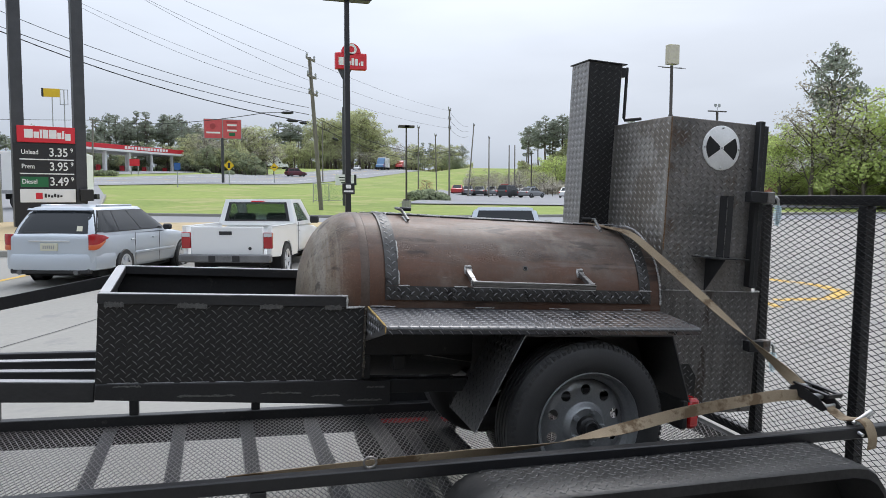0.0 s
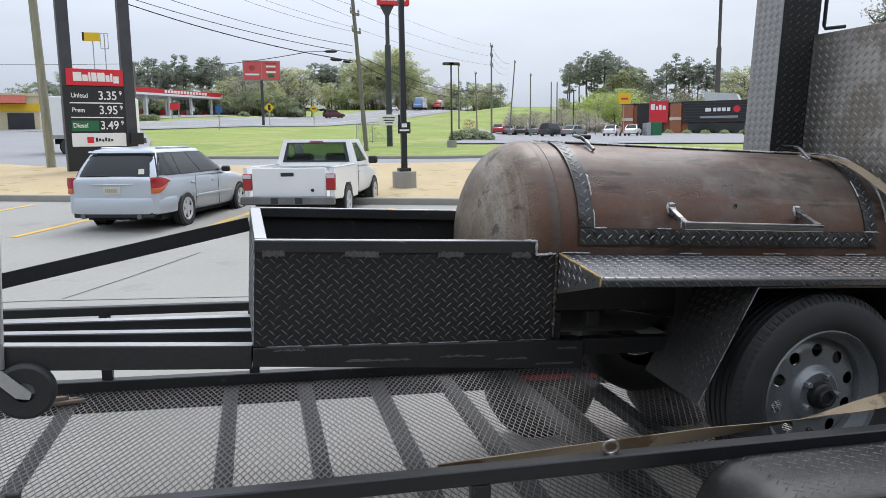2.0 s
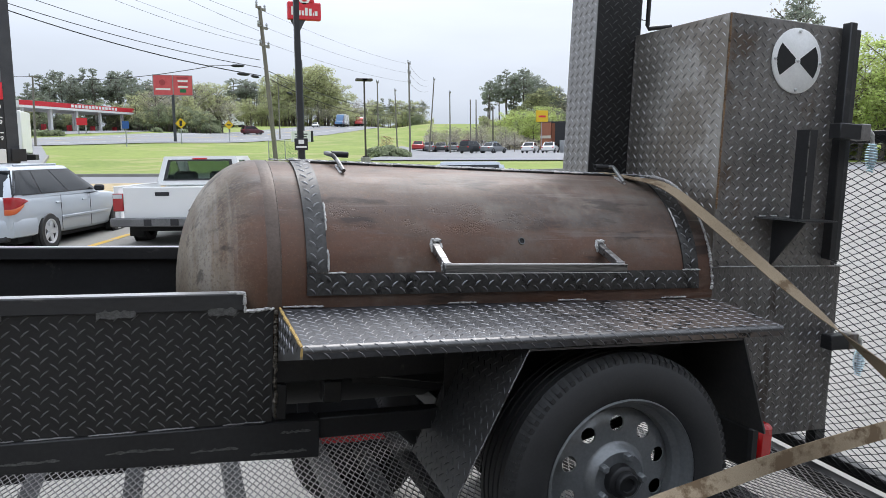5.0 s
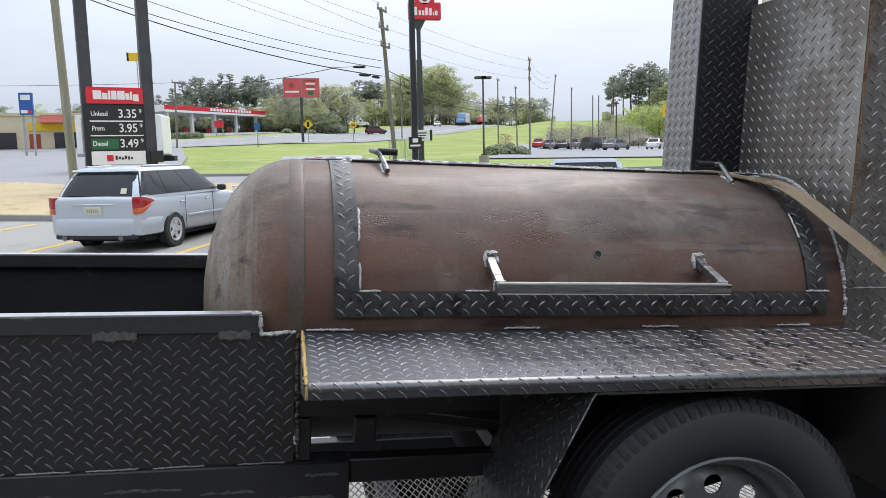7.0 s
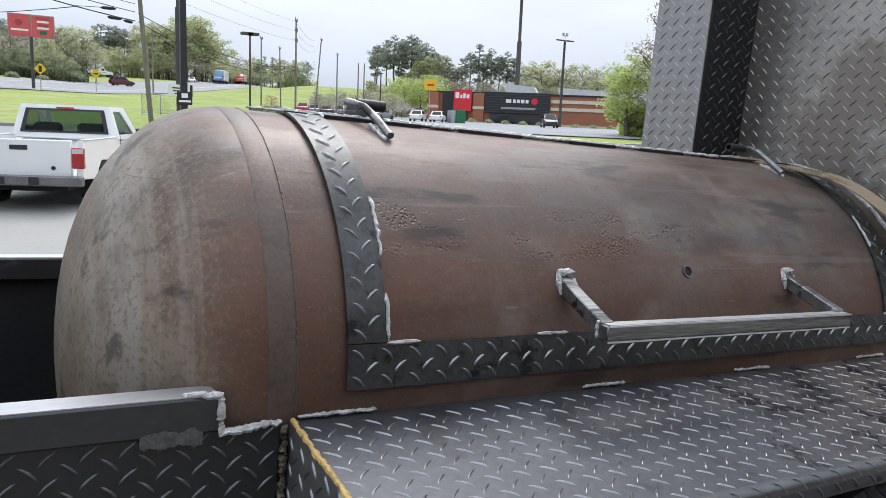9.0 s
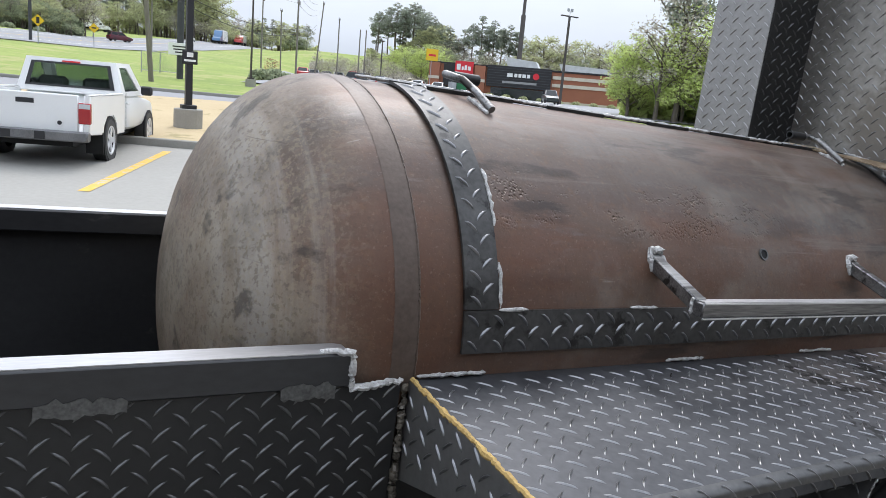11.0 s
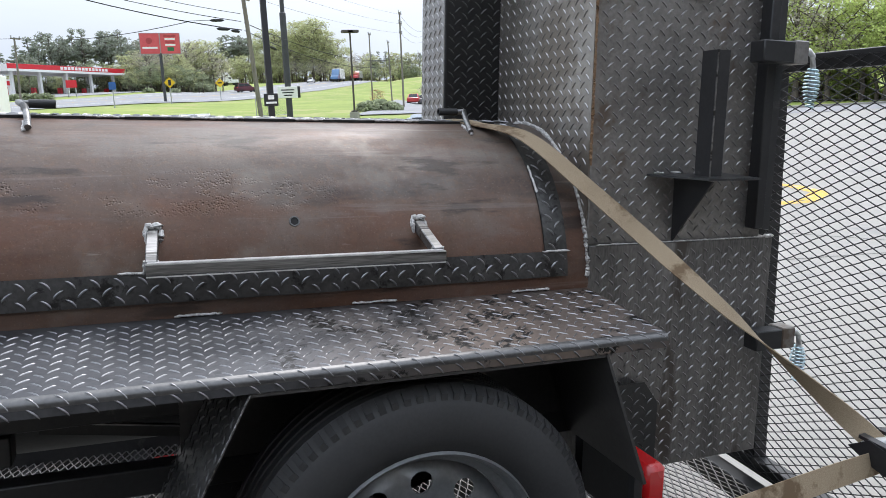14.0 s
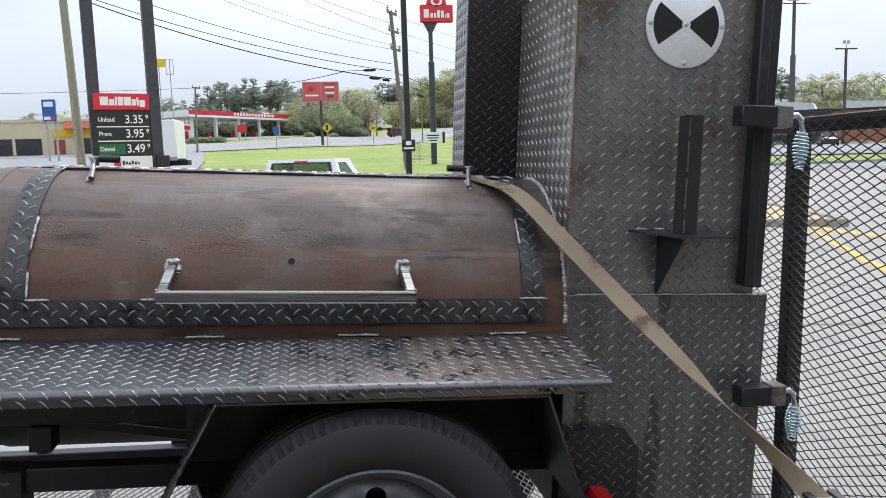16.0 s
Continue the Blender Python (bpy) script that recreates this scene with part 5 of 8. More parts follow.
    prism(bm, [(-0.1, y - 0.014, z), (length - 0.1, y - 0.012, z), (length - 0.075 + rn.uniform(0, 0.02), y, z), (length - 0.1, y + 0.012, z), (-0.085, y + 0.014, z), (-0.12, y + 0.003, z)], (0, 0, 0.016), 0.002)
    part("splinter", bm, M_SCRAP, scrap)


# fenders over the tandem wheels
def util_fender(v, s):
    prof = [(0.42, -0.02), (0.47, 0.12), (0.535, 0.25), (0.56, 0.305), (0.59, 0.345), (0.63, 0.368), (0.69, 0.378), (1.95, 0.378), (2.01, 0.368), (2.05, 0.345), (2.08, 0.305), (2.105, 0.25), (2.17, 0.12), (2.22, -0.02)]
    lift = 0.02 if v == 0 else 0.0
    prof = [(u, w + lift * (u - 0.05)) for u, w in prof]
    bm = B()
    W = 0.28
    top = [[bm.verts.new((u, v + s * (0.026 + W * k), w)) for u, w in prof] for k in (0, 0.5, 0.94, 0.985, 1)]
    for q, u in enumerate(top[3]):
        u.co.z -= 0.008
    for q, u in enumerate(top[4]):
        u.co.z -= 0.04
    for a, b in zip(top, top[1:]):
        for i in range(len(prof) - 1):
            bm.faces.new((a[i], a[i + 1], b[i + 1], b[i]))
    bmesh.ops.solidify(bm, geom=list(bm.faces), thickness=0.004)
    f = part("fender", bm, M_FENDER, UT, "black tread-plate wheel fender with a rolled edge", smooth=True)
    lugs("fender_relief", plane_at((0.66, v + s * 0.03, 0.3785 + lift * 0.61), (1, 0, lift), (0, s, 0), (0, 0, 1)), 1.32, 0.255, M_DULLUG, f, 0.026, tall=0.0018)
    bm = B()
    prism(bm, [(u, v + s * 0.0275, w) for u, w in prof], (0, s * 0.003, 0))
    part("fender_back", bm, M_BLACK, UT)


util_fender(0.0, -1)
util_fender(VW, 1)
# ramp gate at the rear, stood upright
GU = U1 + 0.055
for v in (0.03, 0.455, 1.165, 1.83, VW - 0.03):
    bm = B()
    box(bm, GU - 0.003, GU + 0.05, v - 0.027, v + 0.027, 0.055, 1.325, 0.003)
    part("gate_upright", bm, M_BLACK, UT, "black gate upright", smooth=True)
for w in (0.03, 1.35):
    bm = B()
    box(bm, GU - 0.004, GU + 0.05, 0.0, VW, w - 0.024, w + 0.024, 0.003)
    part("gate_rail", bm, M_BLACK, UT, "black gate rail", smooth=True)
mesh_sheet("gate_mesh", 0.02, 1.36, 0.0, VW, 0.0285, 0.063, UT, strand=0.003, material=M_BLACK, upright=Matrix(((0, 0, 1, GU - 0.009), (0, 1, 0, 0), (1, 0, 0, 0), (0, 0, 0, 1))), label="black expanded-steel gate mesh")
# tie-down ring on the near rail
bm = B()
pts = [(0.021 * math.cos(a) + 0.3, -0.002, RH + 0.029 + 0.018 * math.sin(a)) for a in [2 * math.pi * k / 28 for k in range(29)]]
sweep(bm, pts, circle(0.0042, 8), up=(0, 1, 0), cap=False)
rod(bm, [(0.3, -0.002, RH), (0.3, -0.002, RH + 0.012)], 0.007, 10)
part("tie_ring", bm, M_PLATE, UT, "round steel tie-down eye", smooth=True)
bm = B()
rod(bm, [(-1.17, 0.0, RH - 0.028), (-1.17, 0.0, RH + 0.022)], 0.007, 10)
rod(bm, [(-1.185, 0.0, RH + 0.022), (-1.155, 0.0, RH + 0.022)], 0.009, 10)
part("rail_pin", bm, M_BLACK, UT, "small black pin on the rail", smooth=True)

# ---- ratchet strap over the tank, hooked to the near rail ----
def ribbon(bm, path, width, ways, thick=0.0025):
    """A strap: width across the given way at each point."""
    path = [Vector(p) for p in path]
    rows = []
    for p, w in zip(path, ways):
        w = Vector(w).normalized() * width / 2
        i = path.index(p)
        d = (path[min(i + 1, len(path) - 1)] - path[max(i - 1, 0)]).normalized()
        w = (w - d * w.dot(d)).normalized() * width / 2
        n = d.cross(w).normalized() * thick / 2
        rows.append([bm.verts.new(q) for q in (p - w - n, p + w - n, p + w + n, p - w + n)])
    for a, b in zip(rows, rows[1:]):
        for k in range(4):
            bm.faces.new((a[k], a[(k + 1) % 4], b[(k + 1) % 4], b[k]))
    bm.faces.new(rows[0][::-1])
    bm.faces.new(rows[-1])


def smooth_path(pts, ways, k=8):
    pts, ways = [Vector(p) for p in pts], [Vector(w).normalized() for w in ways]
    P, W = [], []
    for i in range(len(pts) - 1):
        p0, p1, p2, p3 = pts[max(i - 1, 0)], pts[i], pts[i + 1], pts[min(i + 2, len(pts) - 1)]
        for j in range(k):
            t = j / k
            P.append(0.5 * (2 * p1 + (p2 - p0) * t + (2 * p0 - 5 * p1 + 4 * p2 - p3) * t * t + (3 * p1 - p0 - 3 * p2 + p3) * t ** 3))
            W.append(ways[i].lerp(ways[i + 1], t).normalized())
    return P + [pts[-1]], W + [ways[-1]]


SMW = pose(0.428, 3.147, 1.322, 0, 3.32, 0)
RAT = Vector((2.255, 2.645, 0.968))
strap = thing("ratchet_strap", Matrix.Identity(4), "dirty tan ratchet strap tying the smoker to the trailer rail", "ratchet strap")
top = [SMW @ on_tank(x, p, 0.008) for x, p in ((1.14, 150), (1.17, 120), (1.205, 98), (1.24, 86), (1.27, 77))] + [SMW @ Vector((1.335, 0.135, 0.365))]
off = SMW @ Vector((1.428, -0.012, 0.25))
P, W = smooth_path(top + [off, off.lerp(RAT, 0.3), off.lerp(RAT, 0.52), off.lerp(RAT, 0.66), off.lerp(RAT, 0.82), RAT], [(1, 0.0, 0)] * 5 + [(0.95, 0.1, 0.15), (0.88, 0.12, 0.3), (0.82, 0.2, 0.42), (0.75, 0.5, 0.2), (0.52, 0.8, -0.3), (0.05, 0.6, -0.6), (-0.6, 0.0, -0.5)])
bm = B()
ribbon(bm, P, 0.046, W)
part("webbing", bm, M_STRAP, strap, "dirty tan polyester webbing", smooth=True)
HOOK = Vector((2.26, 2.335, 0.862))
P, W = smooth_path([RAT + Vector((-0.01, -0.01, -0.03)), (2.02, 2.6, 0.955), (1.62, 2.6, 0.925), (1.35, 2.605, 0.886), (1.1, 2.61, 0.859), (0.9, 2.615, 0.848), (0.7, 2.62, 0.845), (0.45, 2.6, 0.852), (0.2, 2.585, 0.858), (-0.15, 2.58, 0.86)], [(0.2, 0.3, 1), (0.1, 0.4, 1), (0, 0.2, 1), (0.0, 0.65, 0.75), (0, 0.9, -0.3), (0, 0.75, -0.7), (0, 0.45, -1), (0, 0.3, -1), (0, 0.3, -1), (0, 0.6, -1)])
bm = B()
ribbon(bm, P, 0.046, W)
part("loose_tail", bm, M_STRAP, strap, "long loose tail of webbing", smooth=True)
ratm = look(RAT, HOOK) @ Matrix.Diagonal((1.2, 1.2, 1.2, 1))
for s in (-1, 1):
    bm = B()
    prism(bm, [(s * 0.03, -0.016, 0.03), (s * 0.03, 0.02, 0.0), (s * 0.03, 0.026, -0.1), (s * 0.03, 0.008, -0.15), (s * 0.03, -0.012, -0.13), (s * 0.03, -0.02, -0.02)], (s * 0.003, 0, 0))
    bm.transform(ratm)
    part("ratchet_cheek", bm, M_BLACK, strap, "black steel ratchet buckle cheek")
for z, r in ((0.0, 0.014), (-0.06, 0.011), (-0.12, 0.007)):
    bm = B()
    rod(bm, [(-0.032, 0, z), (0.032, 0, z)], r, 14)
    bm.transform(ratm)
    part("ratchet_spindle", bm, M_STEEL, strap, smooth=True)
bm = B()
for a, b in (((-0.024, 0.012, 0.02), (-0.024, 0.05, -0.13)), ((0.024, 0.012, 0.02), (0.024, 0.05, -0.13)), ((-0.03, 0.05, -0.135), (0.03, 0.05, -0.135))):
    bar(bm, a, b, 0.014, 0.006)
bm.transform(ratm)
part("ratchet_handle", bm, M_RIM, strap)
bm = B()
P, W = smooth_path([RAT.lerp(HOOK, 0.45), RAT.lerp(HOOK, 0.7), HOOK + Vector((0, 0.0, 0.05)), HOOK + Vector((0.01, -0.035, 0.0)), HOOK + Vector((0.015, -0.03, -0.06))], [(1, 0, 0.2)] * 5)
ribbon(bm, P, 0.045, W)
part("short_end", bm, M_STRAP, strap, smooth=True)
bm = B()
rod(bm, [HOOK + Vector(q) for q in ((-0.03, 0.02, 0.035), (0.06, 0.02, 0.075), (0.075, 0.02, 0.07), (0.0, 0.03, 0.02), (-0.03, 0.02, 0.01), (-0.03, -0.03, 0.0))], 0.007, 10)
part("strap_hook", bm, M_STEEL, strap, "zinc wire hook over the rail", smooth=True)


# a red strap hanging slack under the deck mesh beside the far rail
M_REDSTRAP = mat("red_webbing", (0.26, 0.008, 0.01), (0.42, 0.02, 0.02), 0.8, big=8, fine=300, amount=1.2, bump=0.3, dist=0.001)
red_strap = thing("deck_strap", Matrix.Identity(4), "slack red webbing strap hanging under the mesh deck", "strap")
P, W = smooth_path([(0.8, 4.44, 0.437), (0.95, 4.43, 0.43), (1.05, 4.4, 0.436), (1.16, 4.37, 0.432), (1.22, 4.36, 0.436)], [(0, 1, 0.15), (0, 1, 0.35), (0, 1, 0.1), (0, 1, 0.3), (0, 1, 0.1)])
bm = B()
ribbon(bm, P, 0.05, W)
part("webbing", bm, M_REDSTRAP, red_strap, smooth=True)


# ---- ground, lot and streets ----
def along(y, steps):
    """Height from a few (distance, height) steps."""
    for (a, za), (b, zb) in zip(steps, steps[1:]):
        if y <= b:
            return za + (zb - za) * (y - a) / (b - a)
    return steps[-1][1]


LAND = ([(50, 1.287), (160, 6.787), (700, 17.0)], [(50, 1.287), (165, 6.0), (250, 11.1), (700, 15.0)], [(50, 1.287), (100, 1.7), (122, 2.3), (142, 4.6), (185, 9.4), (700, 13.0)])


def rise(x, y):
    """Height of the land: level by the pumps, climbing to the highway; the restaurant stands on a flat."""
    if y < 11:
        return 0.0
    if y < 50:
        return 0.033 * (y - 11)
    b = math.degrees(math.atan2(x, y))
    z0, z1, z2 = (along(y, st) for st in LAND)
    f = min(1, max(0, (b + 1) / 8))
    g = min(1, max(0, (b - 14.5) / 6))
    f, g = f * f * (3 - 2 * f), g * g * (3 - 2 * g)
    return (z0 + (z1 - z0) * f) * (1 - g) + z2 * g


M_GRASS = mat("spring_grass", (0.135, 0.195, 0.026), (0.285, 0.335, 0.075), 0.9, big=0.16, fine=2.2, amount=0.75, bump=0.6, dist=0.08, wear=(0.29, 0.29, 0.1), wear_at=0.53, wear_scale=0.22)
M_TAN = mat("dormant_tan_turf", (0.38, 0.285, 0.155), (0.5, 0.4, 0.245), 0.95, big=0.6, fine=18, amount=1.2, bump=0.5, dist=0.02, wear=(0.3, 0.25, 0.12), wear_at=0.58, wear_scale=1.2)
M_CONC = mat("lot_concrete", (0.245, 0.235, 0.212), (0.33, 0.317, 0.288), 0.8, big=0.5, fine=14, amount=1.2, bump=0.1, dist=0.004, wear=(0.24, 0.233, 0.22), wear_at=0.6, wear_scale=0.8)
M_ASPH = mat("grey_asphalt", (0.22, 0.22, 0.226), (0.29, 0.29, 0.296), 0.9, big=0.2, fine=25, amount=1.1, bump=0.2, dist=0.004)
M_ROAD = mat("pale_road", (0.22, 0.22, 0.224), (0.29, 0.29, 0.294), 0.85, big=0.12, fine=8, amount=1.0, bump=0.1)
M_KERB = mat("kerb_concrete", (0.22, 0.21, 0.19), (0.34, 0.33, 0.3), 0.9, big=2, fine=30, amount=1.2, bump=0.2)
M_YELLOW = mat("worn_yellow_paint", (0.56, 0.33, 0.045), (0.66, 0.44, 0.1), 0.8, big=2, fine=30, amount=1.2, wear=(0.4, 0.38, 0.34), wear_at=0.55, wear_scale=6)
M_WHITEP = mat("white_road_paint", (0.6, 0.6, 0.58), (0.72, 0.72, 0.7), 0.8, big=2, fine=30)


def spaced(a, b, k):
    return [a + (b - a) * i / k for i in range(k + 1)]


xs = sorted(set([-900, -600, -400, -250, -170, 180, 250, 400, 600, 900] + spaced(-120, 140, 87)))
ys = sorted(set([-300, -150, -60, 0, 11, 50, 160, 700, 1400] + spaced(0, 200, 100) + spaced(200, 500, 75)))
gv = [(x, y, rise(x, y) - 0.03) for y in ys for x in xs]
gf = [(j * len(xs) + i, j * len(xs) + i + 1, (j + 1) * len(xs) + i + 1, (j + 1) * len(xs) + i) for j in range(len(ys) - 1) for i in range(len(xs) - 1)]
ground = raw("ground", gv, gf, M_GRASS, smooth=True)
tagged(ground, "bright spring grass land rising to the highway", "ground", kind="structure")


def sheet(name, outline, material, lift, label, category, step=2.0, kind="structure", thick=0.0):
    """A paved patch laid on the land: an outline cut into a grid that follows the rise."""
    bm = B()
    f = bm.faces.new([bm.verts.new((x, y, 0)) for x, y in outline])
    y0, y1 = min(p[1] for p in outline), max(p[1] for p in outline)
    cuts = [c for c in [11, 50] + [50 + 6 * k for k in range(1, 40)] if y0 < c < y1]
    for c in cuts:
        bmesh.ops.bisect_plane(bm, geom=bm.verts[:] + bm.edges[:] + bm.faces[:], plane_co=(0, c, 0), plane_no=(0, 1, 0))
    x0, x1 = min(p[0] for p in outline), max(p[0] for p in outline)
    if y1 > 52:
        for c in [x0 + 4 * k for k in range(1, int((x1 - x0) / 4) + 1)]:
            bmesh.ops.bisect_plane(bm, geom=bm.verts[:] + bm.edges[:] + bm.faces[:], plane_co=(c, 0, 0), plane_no=(1, 0, 0))
    for v in bm.verts:
        v.co.z = rise(v.co.x, v.co.y) + lift
    bmesh.ops.recalc_face_normals(bm, faces=bm.faces)
    for fc in bm.faces:
        if fc.normal.z < 0:
            fc.normal_flip()
    ob = put(name, bm, material)
    for p in ob.data.polygons:
        if p.normal.z < 0:
            p.flip()
    return tagged(ob, label, category, kind=kind)


K0, K1, K2 = (-14.0, 24.3), (3.3, 17.6), (11.5, 14.4)     # the kerb line
sheet("pavement", [(-60, -40), (60, -40), (60, 36), (34, 38), (20, 30.6), (14.5, 30.4), K2, K1, K0, (-40, 34)], M_CONC, 0.0, "pale worn concrete car park", "car park")
sheet("turf_strip", [K0, K1, K2, (14.5, 30.3), (7.3, 30.34), (-4, 31.5), (-7.3, 32.4), (-10, 35.3), (-26, 40), (-30, 31)], M_TAN, 0.11, "dry tan turf strip behind the kerb", "turf")
sheet("side_street", [(60, 31.0), (60, 35.5), (8.3, 34.0), (-2.4, 37.4), (-4.9, 38), (-5.2, 44), (-6.5, 60), (-10, 86), (-80, 86), (-80, 44), (-26, 40.2), (-10, 35.5), (-7.3, 32.6), (-4, 31.7), (7.3, 30.5), (14.5, 30.5)], M_ASPH, 0.02, "grey asphalt side street", "street")


def kerb(name, pts, w=0.15, h=0.15, label="weathered concrete kerb", lift=0.0):
    bm = B()
    path = []
    for a, b in zip(pts, pts[1:]):
        n = max(1, int(math.dist(a, b) / 2))
        path += [(a[0] + (b[0] - a[0]) * i / n, a[1] + (b[1] - a[1]) * i / n) for i in range(n)]
    path.append(pts[-1])
    sweep(bm, [(x, y, rise(x, y) + h / 2 + lift) for x, y in path], [(-w / 2, -h), (w / 2, -h), (w / 2, h / 2 - 0.02), (w / 2 - 0.02, h / 2), (-w / 2 + 0.02, h / 2), (-w / 2, h / 2 - 0.02)])
    return tagged(put(name, bm, M_KERB), label, "kerb", kind="structure")


kerb("kerb", [(-30, 30.5), K0, K1, K2, (14.5, 30.3)])
kerb("kerb_street", [(60, 35.6), (8.3, 34.1), (-2.4, 37.5), (-4.9, 38.1), (-5.2, 44), (-6.5, 60)], label="kerb along the grass field")

# highway
ROADL = [(-160, 84), (-80, 85), (-40, 87), (-18, 91), (-4, 101), (8, 122), (21, 160), (45, 212), (78, 285), (118, 400)]


def ribbon_road(name, line, half0, half1, lift, material, label):
    vs, fs = [], []
    line = [Vector((*p, 0)) for p in line]
    P = []
    for i in range(len(line) - 1):
        p0, p1, p2, p3 = line[max(i - 1, 0)], line[i], line[i + 1], line[min(i + 2, len(line) - 1)]
        for j in range(24):
            t = j / 24
            P.append(0.5 * (2 * p1 + (p2 - p0) * t + (2 * p0 - 5 * p1 + 4 * p2 - p3) * t * t + (3 * p1 - p0 - 3 * p2 + p3) * t ** 3))
    for i, p in enumerate(P):
        d = (P[min(i + 1, len(P) - 1)] - P[max(i - 1, 0)]).normalized()
        s = Vector((-d.y, d.x, 0))
        for k in range(13):
            q = p + s * (half0 + (half1 - half0) * k / 12)
            vs.append((q.x, q.y, max(rise(q.x, q.y), 0) + lift))
    for i in range(len(P) - 1):
        for k in range(12):
            a = i * 13 + k
            fs.append((a, a + 13, a + 14, a + 1))
    ob = raw(name, vs, fs, material, smooth=True)
    for p in ob.data.polygons:
        if p.normal.z < 0:
            p.flip()
    return tagged(ob, label, "road", kind="structure")


ribbon_road("road", ROADL, -12, 12, 0.05, M_ROAD, "pale grey divided highway climbing a hill")
for o in (-6.4, 0.0, 6.4):
    ribbon_road("road_marking", ROADL, o - 0.12, o + 0.12, 0.07, M_WHITEP if o else M_YELLOW, "painted lane line")


def painted(name, pts, lift=0.006, material=None, label="worn yellow painted stall line"):
    return sheet(name, pts, material or M_YELLOW, lift, label, "marking")


def stripe(a, b, w=0.15):
    d = Vector((b[0] - a[0], b[1] - a[1])).normalized()
    n = Vector((-d.y, d.x)) * w / 2
    painted("stall_line", [(a[0] - n.x, a[1] - n.y), (b[0] - n.x, b[1] - n.y), (b[0] + n.x, b[1] + n.y), (a[0] + n.x, a[1] + n.y)])


for k in range(-3, 5):
    ox, oy = k * 2.62, -k * 1.02
    stripe((-1.73 + ox, 13.99 + oy), (0.05 + ox, 18.1 + oy))
# painted island edge by the far drive
arc = [(9.35 + 0.0, 10.66), (10.4, 10.5), (11.37, 11.14), (11.6, 12.0), (11.25, 12.9), (10.9, 14.2), (11.05, 16.2)]
for a, b in zip(arc, arc[1:]):
    stripe(a, b, 0.3)
for pts in ([(-6, 9.95), (-2.94, 9.82), (-0.35, 9.22), (3, 8.4), (9, 6.9)], [(-2.56, 9.81), (-2.02, 11.01), (-1.2, 12.6)], [(-9, 5.2), (-2, 4.9)], [(5, 3), (16, 9.5)], [(5.5, 13.0), (9.0, 6.9)]):
    for a, b in zip(pts, pts[1:]):
        d = Vector((b[0] - a[0], b[1] - a[1])).normalized()
        n = Vector((-d.y, d.x)) * 0.012
        painted("pavement_joint", [(a[0] - n.x, a[1] - n.y), (b[0] - n.x, b[1] - n.y), (b[0] + n.x, b[1] + n.y), (a[0] + n.x, a[1] + n.y)], 0.004, M_JOINT, "dark joint in the concrete")

# unseen roof, wall and columns added behind the camera to shape light and reflections
M_UNSEENROOF = mat("canopy_soffit", (0.6, 0.6, 0.6), (0.7, 0.7, 0.7), 0.7)
M_UNSEENWALL = mat("shop_brick", (0.3, 0.22, 0.17), (0.4, 0.3, 0.24), 0.9)
bm = B()
box(bm, -26, 26, -15, -4.0, 4.9, 5.8, 0.05)
tagged(put("canopy", bm, M_UNSEENROOF), "plain grey roof added out of view to shape reflections", "canopy", kind="structure")
bm = B()
box(bm, -26, 26, -15.4, -15.02, 0.0, 6.0)
tagged(put("wall_south", bm, M_UNSEENWALL), "plain brown wall added out of view to shape reflections", "wall", kind="structure")
for x in (-20, -7, 7, 20):
    bm = B()
    box(bm, x - 0.25, x + 0.25, -9.25, -8.75, 0.0, 4.89, 0.02)
    tagged(put("canopy_column", bm, M_UNSEENWALL), "plain square column added under the unseen roof", "column", kind="structure")


# ---- signs, poles and wires ----
M_SIGNRED = flat("sign_red", (0.62, 0.02, 0.035), 0.35)
M_SIGNWHITE = flat("sign_white", (0.78, 0.78, 0.77), 0.4)
M_SIGNBLACK = flat("sign_black", (0.014, 0.014, 0.016), 0.4)
M_SIGNGREEN = flat("sign_green", (0.01, 0.13, 0.045), 0.4)
M_SIGNYELLOW = flat("sign_yellow", (0.72, 0.46, 0.015), 0.5)
M_SIGNBLUE = flat("sign_blue", (0.02, 0.09, 0.32), 0.4)
M_POSTGREY = mat("dark_grey_post", (0.035, 0.037, 0.042), (0.06, 0.062, 0.068), 0.45, 0.2)
M_WOODPOLE = mat("weathered_pole_wood", (0.13, 0.12, 0.1), (0.23, 0.21, 0.18), 0.9, big=2, fine=30, stretch=(6, 6, 0.5), bump=0.3, dist=0.01)
M_GREENPOLE = mat("greenish_pole_wood", (0.2, 0.2, 0.14), (0.33, 0.33, 0.25), 0.9, big=2, fine=30, stretch=(6, 6, 0.5), bump=0.3, dist=0.01)
M_GALV = mat("galvanised_steel", (0.3, 0.31, 0.32), (0.42, 0.43, 0.44), 0.5, 0.5)
M_WIRE = flat("cable_black", (0.01, 0.01, 0.011), 0.6)
M_BROWNPOLE = mat("bronze_pole_paint", (0.05, 0.042, 0.038), (0.08, 0.07, 0.062), 0.5, 0.2)


def words(parent, text, size, x, z, y, material, align="LEFT", name="lettering", squash=1.0):
    """Lettering cut as thin mesh, facing -y."""
    cu = bpy.data.curves.new("text", "FONT")
    cu.body, cu.size, cu.align_x = text, size, align
    cu.extrude, cu.offset = 0.004, size * 0.012
    tmp = bpy.data.objects.new("text", cu)
    scene.collection.objects.link(tmp)
    me = bpy.data.meshes.new_from_object(tmp.evaluated_get(bpy.context.evaluated_depsgraph_get()))
    bpy.data.objects.remove(tmp)
    bpy.data.curves.remove(cu)
    me.materials.clear()
    me.materials.append(material)
    ob = new(name, me)
    ob.parent = parent
